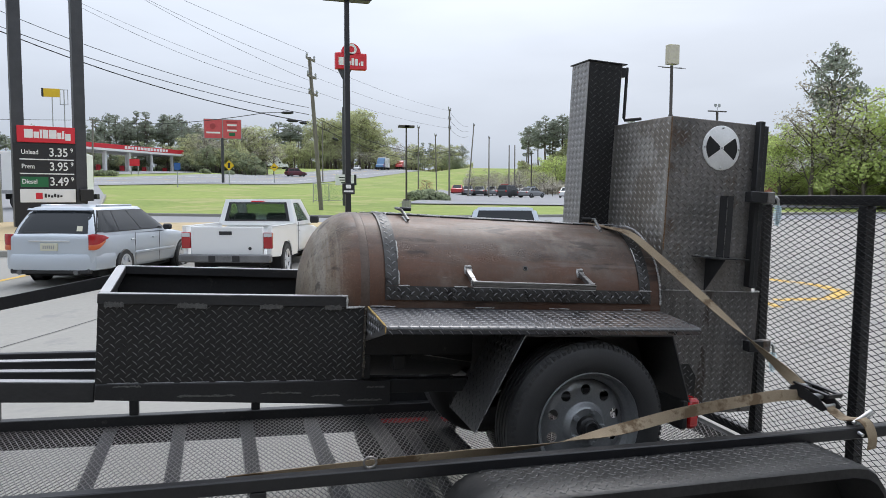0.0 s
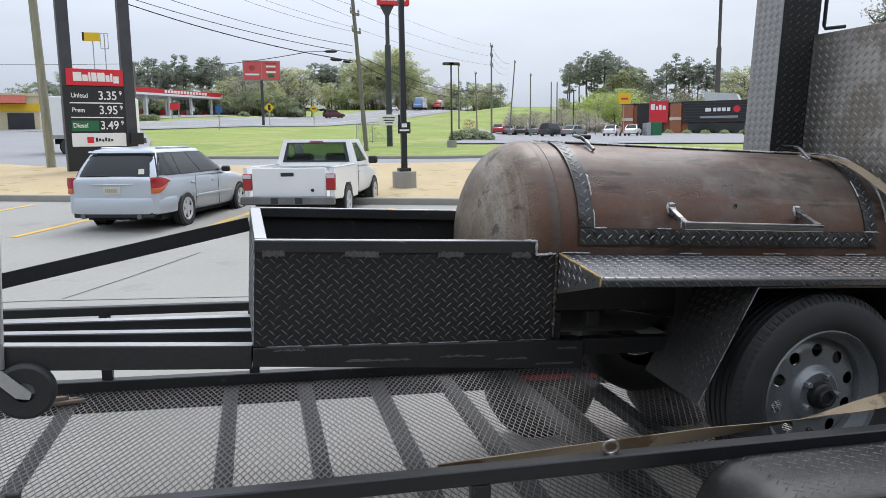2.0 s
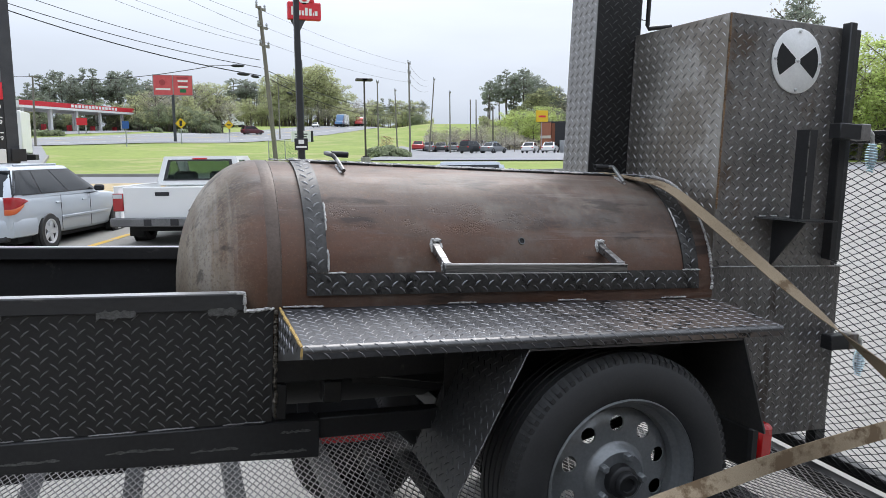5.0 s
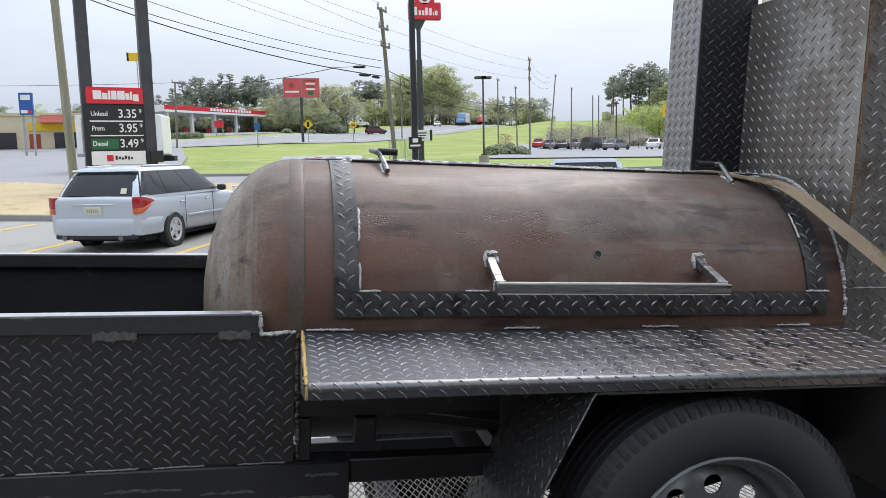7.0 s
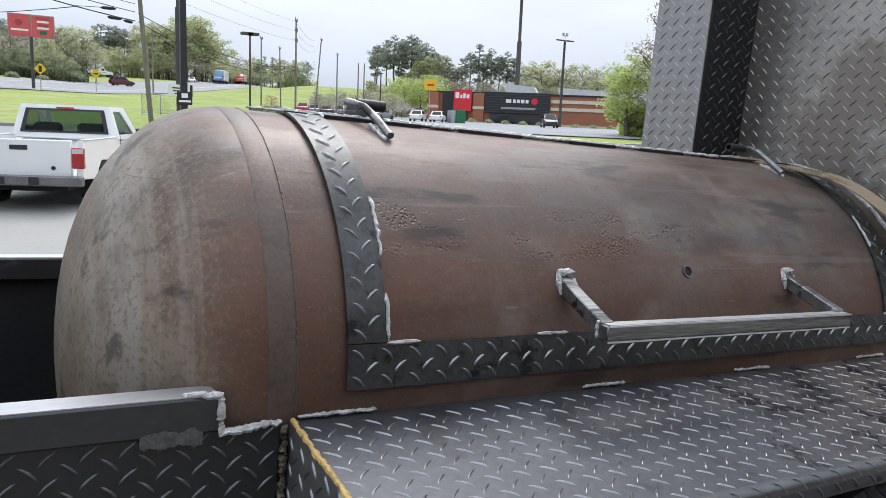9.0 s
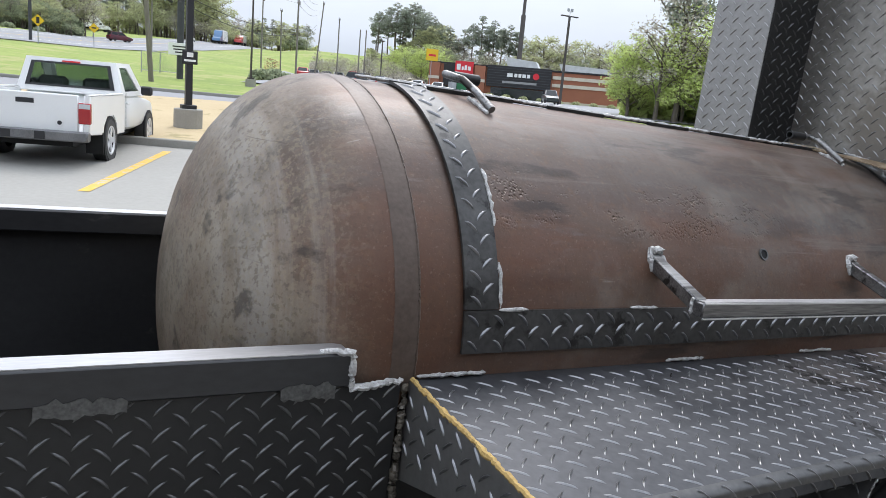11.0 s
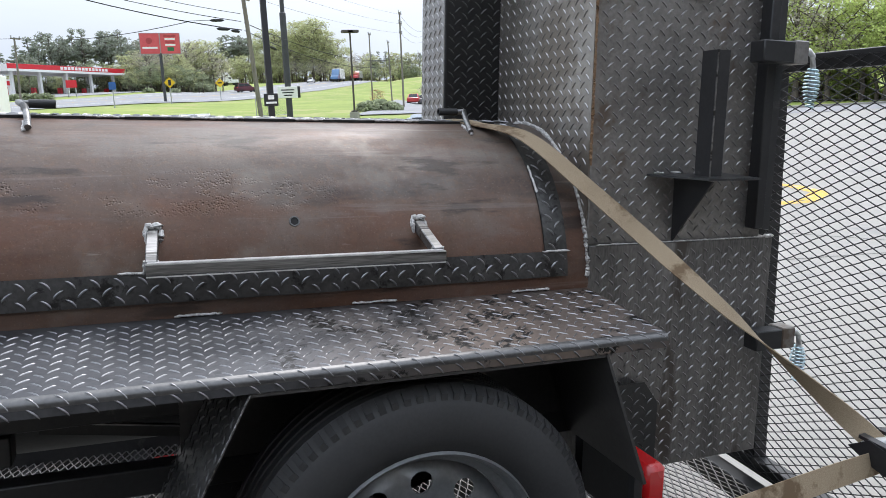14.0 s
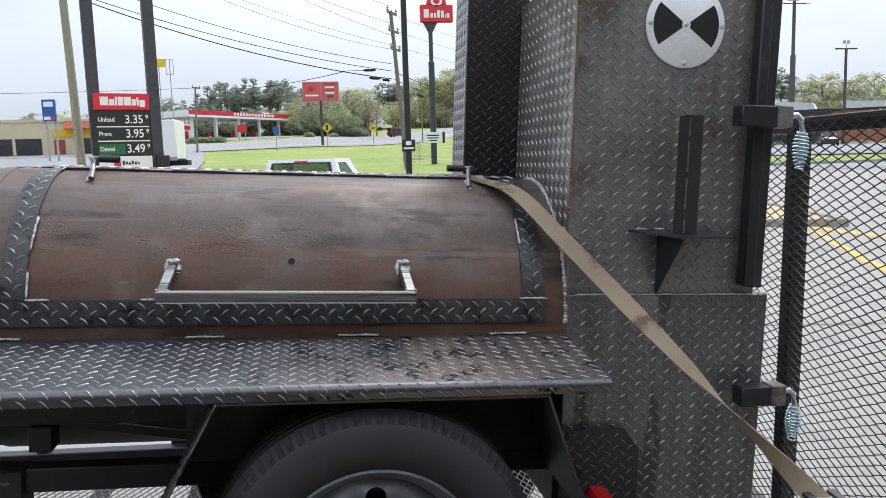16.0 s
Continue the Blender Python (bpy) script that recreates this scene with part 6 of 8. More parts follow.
    ob.matrix_basis = pose(x, y, z, 90, 0, 0) @ Matrix.Diagonal((squash, 1, 1, 1))
    return ob


def panel(name, parent, x0, x1, z0, z1, y0, y1, material, label="", w=0.01):
    bm = B()
    box(bm, x0, x1, y0, y1, z0, z1, w)
    return part(name, bm, material, parent, label)


def on_land(x, y, rz=0.0, dz=0.0):
    return pose(x, y, rise(x, y) + dz, 0, 0, rz)


# fuel price sign on two tall posts
qt = thing("fuel_price_sign", on_land(-5.15, 30.1, 19, 0.01), "tall black fuel price sign on two square posts", "price sign")
panel("post", qt, -1.18, -0.8, -0.1, 10.2, -0.19, 0.19, M_POSTGREY, "dark grey square post")
panel("post", qt, 0.8, 1.18, -0.1, 10.2, -0.19, 0.19, M_POSTGREY, "dark grey square post")
panel("cabinet", qt, -1.17, 0.795, 0.0, 3.02, -0.215, 0.17, M_SIGNBLACK, "black sign cabinet")
red = panel("red_panel", qt, -1.04, 0.8, 3.03, 3.6, -0.26, 0.17, M_SIGNRED, "red illuminated panel with a white word shape")
for k, (w, h, up) in enumerate(((0.27, 0.3, 0), (0.17, 0.22, 0), (0.07, 0.3, 0), (0.17, 0.3, 0), (0.24, 0.3, 0), (0.13, 0.22, 0), (0.07, 0.28, 0), (0.18, 0.24, -0.05))):
    xx = -0.82 + sum((0.27, 0.17, 0.07, 0.17, 0.24, 0.13, 0.07, 0.18)[:k]) + 0.035 * k * 0.7
    panel("letter_block", red, xx, xx + w, 3.18 + up, 3.18 + h + up, -0.268, -0.261, M_SIGNWHITE, w=0.0)
for z in (2.44, 1.94):
    panel("divider", qt, -0.98, 0.74, z - 0.02, z + 0.02, -0.225, -0.216, M_SIGNWHITE, w=0.0)
panel("green_field", qt, -0.97, -0.1, 1.47, 1.83, -0.222, -0.216, M_SIGNGREEN, "green field behind the diesel word", w=0.0)
for word, price, z in (("Unlead", "3.35", 2.56), ("Prem", "3.95", 2.06), ("Diesel", "3.49", 1.53)):
    words(qt, word, 0.225, -0.93, z + 0.06, -0.227, M_SIGNWHITE, squash=0.85)
    words(qt, price, 0.42, -0.06, z, -0.222, M_SIGNWHITE, name="price", squash=0.86)
    words(qt, "9", 0.2, 0.63, z + 0.16, -0.222, M_SIGNWHITE, name="price")
white = panel("white_panel", qt, -1.0, 0.77, 0.93, 1.4, -0.235, -0.216, M_SIGNWHITE, "white panel with a small red emblem")
panel("emblem", white, -0.52, -0.3, 1.05, 1.27, -0.243, -0.226, M_SIGNRED)
for k in range(6):
    panel("script_stroke", white, -0.24 + 0.1 * k, -0.17 + 0.1 * k, 1.1 + 0.02 * (k % 2), 1.24 - 0.03 * (k % 3), -0.243, -0.226, M_SIGNBLACK, w=0.0)
panel("meter_box", qt, 0.9, 1.34, 0.98, 1.4, -0.4, -0.2, M_SIGNBLACK, "black electric box on the post")


def wood_pole(base, top, r0=0.16, r1=0.11, material=None, arms=0, label="leaning weathered wooden utility pole", turn=60, name="utility_pole"):
    bx, by = base
    z0 = rise(bx, by) - 0.3
    e = thing(name, pose(bx, by, z0), label, "utility pole")
    t = Vector(top) - Vector((bx, by, z0))
    bm = B()
    n = 6
    sweep(bm, [t * (i / n) for i in range(n + 1)], circle(r0, 12), scale=[1 + (r1 / r0 - 1) * i / n for i in range(n + 1)])
    part("pole", bm, material or M_WOODPOLE, e, smooth=True)
    d = Vector((math.cos(radians(turn)), math.sin(radians(turn)), 0))
    for k in range(arms):
        c = t * (1 - (0.1 + 0.95 * k) / t.length)
        bm = B()
        bar(bm, c - d * 0.45, c + d * 0.75, 0.09, 0.11)
        part("insulator_arm", bm, M_WOODPOLE, e)
        for s in (-0.4, 0.7):
            bm = B()
            lathe(bm, [(0.03, 0), (0.07, 0.05), (0.04, 0.1), (0.07, 0.15), (0.03, 0.24), (0, 0.24)], "z", 10, c + d * s + Vector((0, 0, 0.05)))
            part("insulator", bm, M_GALV, e, smooth=True)
    return e


wood_pole((-7.28, 32.13), (-7.5, 32.1, 9.6), 0.17, 0.14, M_GREENPOLE, label="greenish leaning wooden pole beside the price sign")
UP1 = wood_pole((6.6, 43.2), (5.9, 42.55, 9.5), 0.13, 0.095, arms=3, label="tall wooden utility pole with insulators")
for (x, y, z0, z1, lean, arms) in ((25.2, 75.5, 0, 11.0, 0.0, 3), (27.8, 96, 0, 11.0, 0, 1), (33.2, 105, 0, 10.8, -0.2, 1), (37.5, 103.5, 0, 12.3, 0.9, 1), (40.3, 102.3, 0, 10.4, 0, 1), (43.0, 101.2, 0, 9.3, 0, 0), (43.8, 101, 0, 9.3, 0, 0), (19.0, 120, 0, 13.5, 0, 0), (-9.7, 80, 0, 9.2, 0.2, 1)):
    wood_pole((x, y), (x + lean, y, z1), 0.11, 0.075, arms=arms, label="distant wooden utility pole by the highway")


def light_pole(x, y, height, heads, r=0.1, ped=None, label="", name="street_lamp", material=None, rz=0, flood=False):
    e = thing(name, on_land(x, y, rz), label, "street lamp")
    z = 0.0
    if ped:
        bm = B()
        prism(bm, [(ped[0] * math.cos(a), ped[0] * math.sin(a), -0.2) for a in [math.pi / 4 * k + math.pi / 8 for k in range(8)]], (0, 0, ped[1] + 0.2), 0.02)
        part("pedestal", bm, M_KERB, e, "stained concrete pedestal")
        z = ped[1]
        panel("base_cover", e, -0.16, 0.16, z, z + 0.09, -0.16, 0.16, material or M_BROWNPOLE)
    bm = B()
    sweep(bm, [(0, 0, z), (0, 0, height)], [(s * r, t * r) for s, t in ((-1, -1), (1, -1), (1, 1), (-1, 1))], scale=[1, 0.8])
    part("pole", bm, material or M_BROWNPOLE, e, smooth=True)
    for hx in heads:
        hw = 0.34 if height < 10 else 0.7
        panel("lamp_head", e, hx - hw, hx + hw, height - 0.02, height + 0.14, -0.2, 0.2, material or M_BROWNPOLE, w=0.03)
    if flood:
        for s in (-1, 1):
            panel("flood_lamp", e, s * 0.32 - 0.17, s * 0.32 + 0.17, height + 0.75, height + 1.15, -0.12, 0.12, M_GALV, w=0.03)
        bm = B()
        bar(bm, (-0.4, 0, height + 0.68), (0.4, 0, height + 0.68), 0.06, 0.06)
        rod(bm, [(0, 0, height), (0, 0, height + 0.68)], 0.04, 8)
        part("flood_bracket", bm, M_GALV, e)
    return e


lp = light_pole(3.74, 20.54, 6.76, (-0.3, 0.32), 0.075, (0.33, 0.54), "dark bronze car-park lamp post on a concrete pedestal", material=M_SIGNBLACK)
panel("notice", lp, -0.17, 0.17, 1.54, 1.84, -0.1, -0.08, M_SIGNBLACK, "small black notice with white marks")
panel("notice_mark", lp, -0.07, 0.07, 1.7, 1.8, -0.105, -0.101, M_SIGNWHITE, w=0)
panel("notice_mark", lp, -0.13, 0.13, 1.6, 1.645, -0.105, -0.101, M_SIGNWHITE, w=0)
light_pole(12.43, 46.1, 4.98, (-0.16, 0.16), 0.05, (0.3, 0.4), "slim dark lamp post across the street")
light_pole(52.0, 113.0, 6.8, (0.0,), 0.09, None, "short lamp post in the restaurant car park")
light_pole(72.2, 92.8, 12.6, (-0.85, 0.85), 0.15, None, "lamp post with flood lights beside the restaurant", flood=True)

# restaurant sign on a tall pole, with a white notice board
ws = thing("restaurant_pole_sign", on_land(9.05, 48.76), "red restaurant sign on a tall stepped grey pole", "pole sign")
bm = B()
lathe(bm, [(0.19, -0.2), (0.19, 6.3), (0.13, 6.35), (0.13, 8.3), (0.0, 8.3)], "z", 20)
part("pole", bm, M_POSTGREY, ws, "grey stepped steel pole", smooth=True)
bm = B()
prism(bm, [(-0.12, -0.08, 8.1), (0.12, -0.08, 8.1), (0.45, -0.08, 8.72), (-0.45, -0.08, 8.72)], (0, 0.16, 0))
part("bracket", bm, M_POSTGREY, ws)
rb = panel("sign_box", ws, -0.62, 1.42, 8.72, 9.78, -0.2, 0.2, M_SIGNRED, "red sign box with white script shape", w=0.05)
bm = B()
prism(bm, [(0.4 + 0.62 * math.cos(a), -0.18, 9.78 + 0.62 * math.sin(a)) for a in [math.pi * k / 16 for k in range(17)]], (0, 0.36, 0))
part("sign_crown", bm, M_SIGNRED, rb)
bm = B()
lathe(bm, [(0, -0.2), (0.36, -0.2), (0.36, -0.18)], "y", 24, (0.4, 0, 10.0))
part("emblem", bm, M_SIGNWHITE, rb)
bm = B()
lathe(bm, [(0, -0.21), (0.2, -0.21), (0.2, -0.2)], "y", 20, (0.4, 0, 10.0))
part("emblem", bm, M_SIGNRED, rb)
for k, (x, w, h) in enumerate(((-0.42, 0.38, 0.5), (0.0, 0.18, 0.28), (0.22, 0.16, 0.28), (0.42, 0.2, 0.46), (0.66, 0.2, 0.42), (0.9, 0.08, 0.2), (1.02, 0.2, 0.28))):
    panel("script_stroke", rb, x, x + w * 0.85, 8.98, 8.98 + h, -0.212, -0.201, M_SIGNWHITE, w=0.0)
nb = panel("notice_board", ws, -0.68, 0.52, 1.3, 1.98, -0.26, -0.12, M_SIGNWHITE, "white changeable-letter board")
for z, w in ((1.78, 0.8), (1.62, 0.7), (1.46, 0.5)):
    panel("letter_row", nb, -0.08 - w / 2, -0.08 + w / 2, z - 0.035, z + 0.035, -0.266, -0.261, M_SIGNBLACK, w=0.0)
panel("board_end", ws, 0.53, 0.68, 1.3, 1.98, -0.26, 0.0, M_SIGNBLACK)

# second tall sign behind the restaurant
ts = thing("tall_cafe_sign", on_land(80.5, 116.1) @ Matrix.Diagonal((1.9, 1.9, 1.9, 1)), "tall rusty pole with a small cream sign", "pole sign")
bm = B()
lathe(bm, [(0.24, -0.3), (0.22, 7.5), (0.15, 7.6), (0.14, 12.1), (0, 12.1)], "z", 16)
part("pole", bm, M_BROWNPOLE, ts, smooth=True)
panel("sign_box", ts, -0.5, 0.6, 12.2, 14.0, -0.35, 0.35, M_CREAM, "cream sign box", w=0.04)
bm = B()
for s in (-1.3, 1.3):
    rod(bm, [(0, 0, 11.9), (s, 0.3, 12.0)], 0.03, 6)
    rod(bm, [(0, 0, 11.9), (s, -0.4, 11.8)], 0.03, 6)
part("catwalk", bm, M_BROWNPOLE, ts)

# billboard with two red panels
# the panel red is lightened to stand in for distant haze
M_BOARDRED = mat("sun_bleached_red", (0.5, 0.06, 0.07), (0.58, 0.1, 0.105), 0.5)
M_BOARDDARK = mat("faded_dark_red", (0.3, 0.03, 0.035), (0.36, 0.05, 0.055), 0.5)
bb = thing("billboard", on_land(2.95, 95, 2), "red two-panel roadside billboard on a single pole", "billboard")
bm = B()
lathe(bm, [(0.17, -0.3), (0.16, 5.4), (0, 5.4)], "z", 16)
part("pole", bm, M_POSTGREY, bb, smooth=True)
panel("frame", bb, -2.12, 2.24, 5.28, 7.64, -0.1, 0.2, M_POSTLIGHT, w=0.02)
pa = panel("left_panel", bb, -2.05, -0.02, 5.36, 7.56, -0.14, -0.101, M_BOARDRED, w=0.0)
pb = panel("right_panel", bb, 0.1, 2.16, 5.36, 7.56, -0.14, -0.101, M_BOARDRED, w=0.0)
bm = B()
lathe(bm, [(0, -0.15), (0.34, -0.15), (0.34, -0.14)], "y", 16, (-1.1, 0, 6.75))
part("emblem", bm, M_BOARDDARK, pa)
panel("letter_row", pa, -1.85, -0.25, 5.9, 6.1, -0.15, -0.141, M_SIGNWHITE, w=0)
for z, w, m in ((7.3, 1.3, M_BOARDDARK), (6.95, 1.1, M_SIGNWHITE), (6.6, 1.0, M_BOARDDARK), (6.3, 1.1, M_SIGNWHITE), (5.85, 0.7, M_SIGNGREEN)):
    panel("letter_row", pb, 1.13 - w / 2, 1.13 + w / 2, z - 0.1 - 0.1 * (m is M_SIGNGREEN), z + 0.1 + 0.1 * (m is M_SIGNGREEN), -0.15, -0.141, m, w=0)


def small_sign(name, x, y, w, h, zc, material, label, diamond=False, posts=1, depth=0.06, rz=0):
    e = thing(name, on_land(x, y, rz), label, "sign")
    for k in range(posts):
        px = 0 if posts == 1 else (-w * 0.35 + k * w * 0.7)
        bm = B()
        rod(bm, [(px, 0.05, -0.2), (px, 0.05, zc)], 0.05 if posts == 1 else 0.09, 8)
        part("post", bm, M_GALV, e, smooth=True)
    bm = B()
    if diamond:
        prism(bm, [(0, -depth, zc - h / 2), (w / 2, -depth, zc), (0, -depth, zc + h / 2), (-w / 2, -depth, zc)], (0, depth, 0))
    else:
        box(bm, -w / 2, w / 2, -depth, 0, zc - h / 2, zc + h / 2, 0.01)
    b = part("board", bm, material, e)
    return e, b


e, b = small_sign("warning_sign", 3.4, 88.5, 1.15, 1.15, 2.2, M_SIGNYELLOW, "yellow diamond road warning sign on a post", True)
panel("symbol", b, -0.14, 0.14, 1.9, 2.5, -0.07, -0.061, M_SIGNBLACK, w=0)
e, b = small_sign("warning_sign", 9.9, 104, 1.15, 1.15, 2.2, M_SIGNYELLOW, "yellow diamond road warning sign on a post", True)
panel("symbol", b, -0.25, 0.25, 2.12, 2.28, -0.07, -0.061, M_SIGNBLACK, w=0)
small_sign("blue_road_sign", -1.9, 79, 0.6, 0.7, 2.0, M_SIGNBLUE, "small blue road sign on a thin post")
e, b = small_sign("blue_fuel_sign", -19.5, 68.5, 1.0, 1.75, 4.15, M_SIGNBLUE, "blue fuel brand sign on two white legs", posts=2, depth=0.3)
panel("white_mark", b, -0.36, 0.36, 4.45, 4.85, -0.31, -0.301, M_SIGNWHITE, w=0)
panel("white_strip", b, -0.4, 0.1, 3.4, 3.65, -0.31, -0.301, M_SIGNWHITE, w=0)
panel("red_mark", b, 0.14, 0.4, 3.4, 3.65, -0.31, -0.301, M_SIGNRED, w=0)
e, b = small_sign("yellow_pole_sign", -14.4, 89, 1.5, 0.85, 9.4, M_SIGNYELLOW, "small yellow sign high on a pole", depth=0.3)
panel("dark_end", b, -0.95, -0.76, 9.0, 9.85, -0.3, 0.3, M_SIGNBLACK, w=0)
e, b = small_sign("empty_sign_frame", -13.3, 89.3, 0.8, 0.06, 9.8, M_GALV, "empty metal sign frame on a pole", depth=0.08)
for x0, x1, z0, z1 in ((-0.4, -0.34, 8.2, 9.76), (0.34, 0.4, 8.2, 9.76), (-0.33, 0.33, 8.2, 8.26)):
    panel("frame_bar", b, x0, x1, z0, z1, -0.08, 0.0, M_GALV, w=0)
e, b = small_sign("yellow_cafe_sign", 56.0, 104, 2.0, 1.7, 5.4, M_SIGNYELLOW, "yellow rectangular sign near the restaurant", depth=0.15)
panel("red_mark", b, -0.6, 0.6, 5.2, 5.5, -0.16, -0.151, M_SIGNRED, w=0)
e, b = small_sign("red_arrow_sign", 28.4, 20.0, 0.75, 1.1, 1.95, M_SIGNWHITE, "white sign with a red top beside the drive")
panel("red_mark", b, -0.3, 0.3, 2.2, 2.45, -0.07, -0.061, M_SIGNRED, w=0)
bm = B()
lathe(bm, [(0.0, 0.0), (0.28, 0.0), (0.3, 0.05), (0.3, 0.75), (0, 0.75)], "z", 16)
part("sign_base", bm, M_KERB, e, "round concrete base")


def wire(a, b, sag=0.6, r=0.014, group="overhead wires"):
    a, b = Vector(a), Vector(b)
    n = 20
    pts = [a.lerp(b, i / n) - Vector((0, 0, 4 * sag * (i / n) * (1 - i / n))) for i in range(n + 1)]
    bm = B()
    rod(bm, pts, r, 6)
    return tagged(put("overhead_wire", bm, M_WIRE, True), "thin black overhead wire between utility poles", "wire", group)


# spans from the near pole out over the price sign: height is a + b x + c x^2 along the street
def street_wire(c, b, a, r, x1=-24.0):
    pts = []
    for i in range(31):
        x = 5.85 + (x1 - 5.85) * i / 30
        pts.append((x, 42.6 + (x - 5.75) * 0.129, a + b * x + c * x * x))
    bm = B()
    rod(bm, pts, r, 6)
    return tagged(put("overhead_wire", bm, M_WIRE, True), "thin black overhead wire between utility poles", "wire", "overhead wires")


for c, b, a, r in ((0.0085, -0.2198, 6.925, 0.026), (0.0071, -0.2098, 7.339, 0.018), (0.0087, -0.2286, 7.778, 0.015), (0.002, -0.3375, 11.66, 0.008), (0.0094, -0.378, 10.773, 0.008), (0.0093, -0.444, 10.518, 0.008), (0.0085, -0.3138, 9.27, 0.007), (0.0136, -0.3172, 8.89, 0.008)):
    street_wire(c, b, a, r)
T1 = Vector((5.9, 42.6, 0))


def splice(a, b, r=0.09):
    a, b = Vector(a), Vector(b)
    bm = B()
    n = 6
    sweep(bm, [a.lerp(b, i / n) for i in range(n + 1)], circle(r, 10), scale=[0.35, 0.9, 1, 1, 1, 0.9, 0.35])
    tagged(put("splice_case", bm, M_WIRE, True), "black cable splice case hung on the wires", "splice case", "splice cases")


splice((4.3, 42.4, 6.38), (5.0, 42.5, 6.4), 0.075)
splice((4.6, 42.4, 5.98), (5.25, 42.5, 5.96), 0.085)
splice((5.3, 42.5, 5.9), (5.75, 42.6, 5.84), 0.07)
splice((7.6, 45.1, 5.28), (8.05, 45.8, 5.2), 0.08)
wire((3.2, 42.2, 6.32), (4.3, 42.4, 6.39), 0.0, 0.014)
wire((3.2, 42.2, 6.28), (-9.6, 80, 9.2), 0.5, 0.02)
for k, z in enumerate((9.3, 8.5, 7.7, 6.3, 5.9)):
    zb = (10.8, 9.9, 9.0, 6.6, 6.2)[k]
    wire((T1.x + 0.1, T1.y, z), (25.2, 75.5, zb), (0.3, 0.3, 0.3, 0.9, 1.1)[k], 0.007 if k < 3 else 0.02)
    wire((25.2, 75.5, zb), (37.5, 103.5, (12.0, 11.3, 10.6, 9.3, 8.9)[k]), 0.5, 0.012)
wire((-9.6, 80, 9.1), (-70, 70, 9.2), 0.7, 0.02)

# ---- buildings ----
M_BRICK = mat("red_brick", (0.26, 0.1, 0.06), (0.36, 0.15, 0.09), 0.9, big=1, fine=20, amount=1.2, bump=0.2)
M_GLASS = flat("dark_window_glass", (0.012, 0.015, 0.018), 0.06, spec=0.8)
M_TANWALL = mat("beige_stucco", (0.5, 0.42, 0.28), (0.6, 0.52, 0.36), 0.9, big=0.5, fine=8, bump=0.1)
M_ROOF = mat("pale_metal_roof", (0.55, 0.56, 0.56), (0.68, 0.69, 0.69), 0.5, 0.2)
M_WHITEWALL = mat("white_cladding", (0.66, 0.65, 0.63), (0.76, 0.75, 0.73), 0.6)


def frame_mat(a, b, z):
    """A wall frame: x from a to b, origin at a, height z."""
    a, b = Vector((*a, z)), Vector((*b, z))
    return Matrix.Translation(a) @ pose(0, 0, 0, 0, 0, math.degrees(math.atan2(b.y - a.y, b.x - a.x))), (b - a).length


# petrol station across the highway: long red and white canopy
cm, cl = frame_mat((-15.7, 146.8), (-2.5, 164.0), 6.35)
gs = thing("gas_station", cm, "red and white petrol station canopy over pumps across the highway", "gas station")
panel("canopy", gs, -6, cl, 3.7, 3.95, 0, 9, M_WHITEWALL, "white canopy underside")
for (x0, x1, y0, y1) in ((-6.05, cl + 0.05, -0.08, -0.01), (cl + 0.01, cl + 0.1, 0, 9)):
    panel("red_fascia", gs, x0, x1, 4.05, 4.85, y0, y1, M_SIGNRED, "red canopy fascia")
    panel("white_fascia", gs, x0, x1, 3.65, 4.045, y0, y1, M_SIGNWHITE, "white canopy fascia stripe")
panel("canopy_roof", gs, -6, cl, 3.96, 4.8, 0, 9, M_WHITEWALL)
for k in range(14):
    panel("letter_block", gs, 5.2 + k * 0.85, 5.8 + k * 0.85, 4.2, 4.7, -0.12, -0.085, M_SIGNWHITE, w=0)
for x in (-4, 2, 8, 14, 20):
    for y in (1.5, 7.5):
        panel("column", gs, x - 0.22, x + 0.22, -0.6, 3.69, y - 0.22, y + 0.22, M_SIGNWHITE, "white canopy column")
    panel("pump", gs, x + 1.2, x + 1.7, -0.6, 1.3, 4.2, 4.9, M_SIGNRED, "red fuel pump")
panel("shop", gs, -14, 10, -0.6, 3.4, 16, 24, M_WHITEWALL, "white station shop")
panel("shop_band", gs, -14.05, 10.05, 2.3, 3.1, 15.9, 15.99, M_SIGNRED)
panel("shop_window", gs, -4, 6, 0.2, 1.9, 15.9, 15.99, M_GLASS)
sheet("forecourt", [(-60, 116), (-18, 120), (-3, 144), (6, 174), (-60, 176)], M_ASPH, 0.04, "grey petrol station forecourt", "forecourt")
small_sign("station_notice", -9.4, 130, 1.5, 1.1, 1.9, M_SIGNRED, "low red and white station notice", posts=2)

# low beige shop on the far corner
sm_, sl = frame_mat((-52, 77), (-19.0, 84.2), 3.0)
bs = thing("corner_shop", sm_, "low beige shop with a yellow band and red awning", "shop building")
panel("wall", bs, 0, sl, -1.0, 3.2, 0, 9, M_TANWALL, "beige stucco wall")
panel("parapet", bs, -0.1, sl + 0.1, 3.21, 3.5, -0.1, 9.1, M_TANWALL)
panel("yellow_band", bs, sl - 5, sl + 0.1, 1.75, 2.5, -0.14, -0.01, M_SIGNYELLOW, "yellow fascia band")
for x in (sl - 11, sl - 8.4, sl - 2.8):
    panel("shop_window", bs, x, x + 2.3, 0.0, 1.6, -0.06, -0.01, M_GLASS)
bm = B()
prism(bm, [(sl - 3.9, -0.15, 3.3), (sl - 3.9, -1.4, 2.52), (sl - 3.9, -0.15, 2.52)], (2.8, 0, 0))
part("awning", bm, M_AWNING, bs, "dark red awning")
panel("door", bs, sl - 5.0, sl - 4.0, -0.6, 1.45, -0.06, -0.01, M_AWNING)

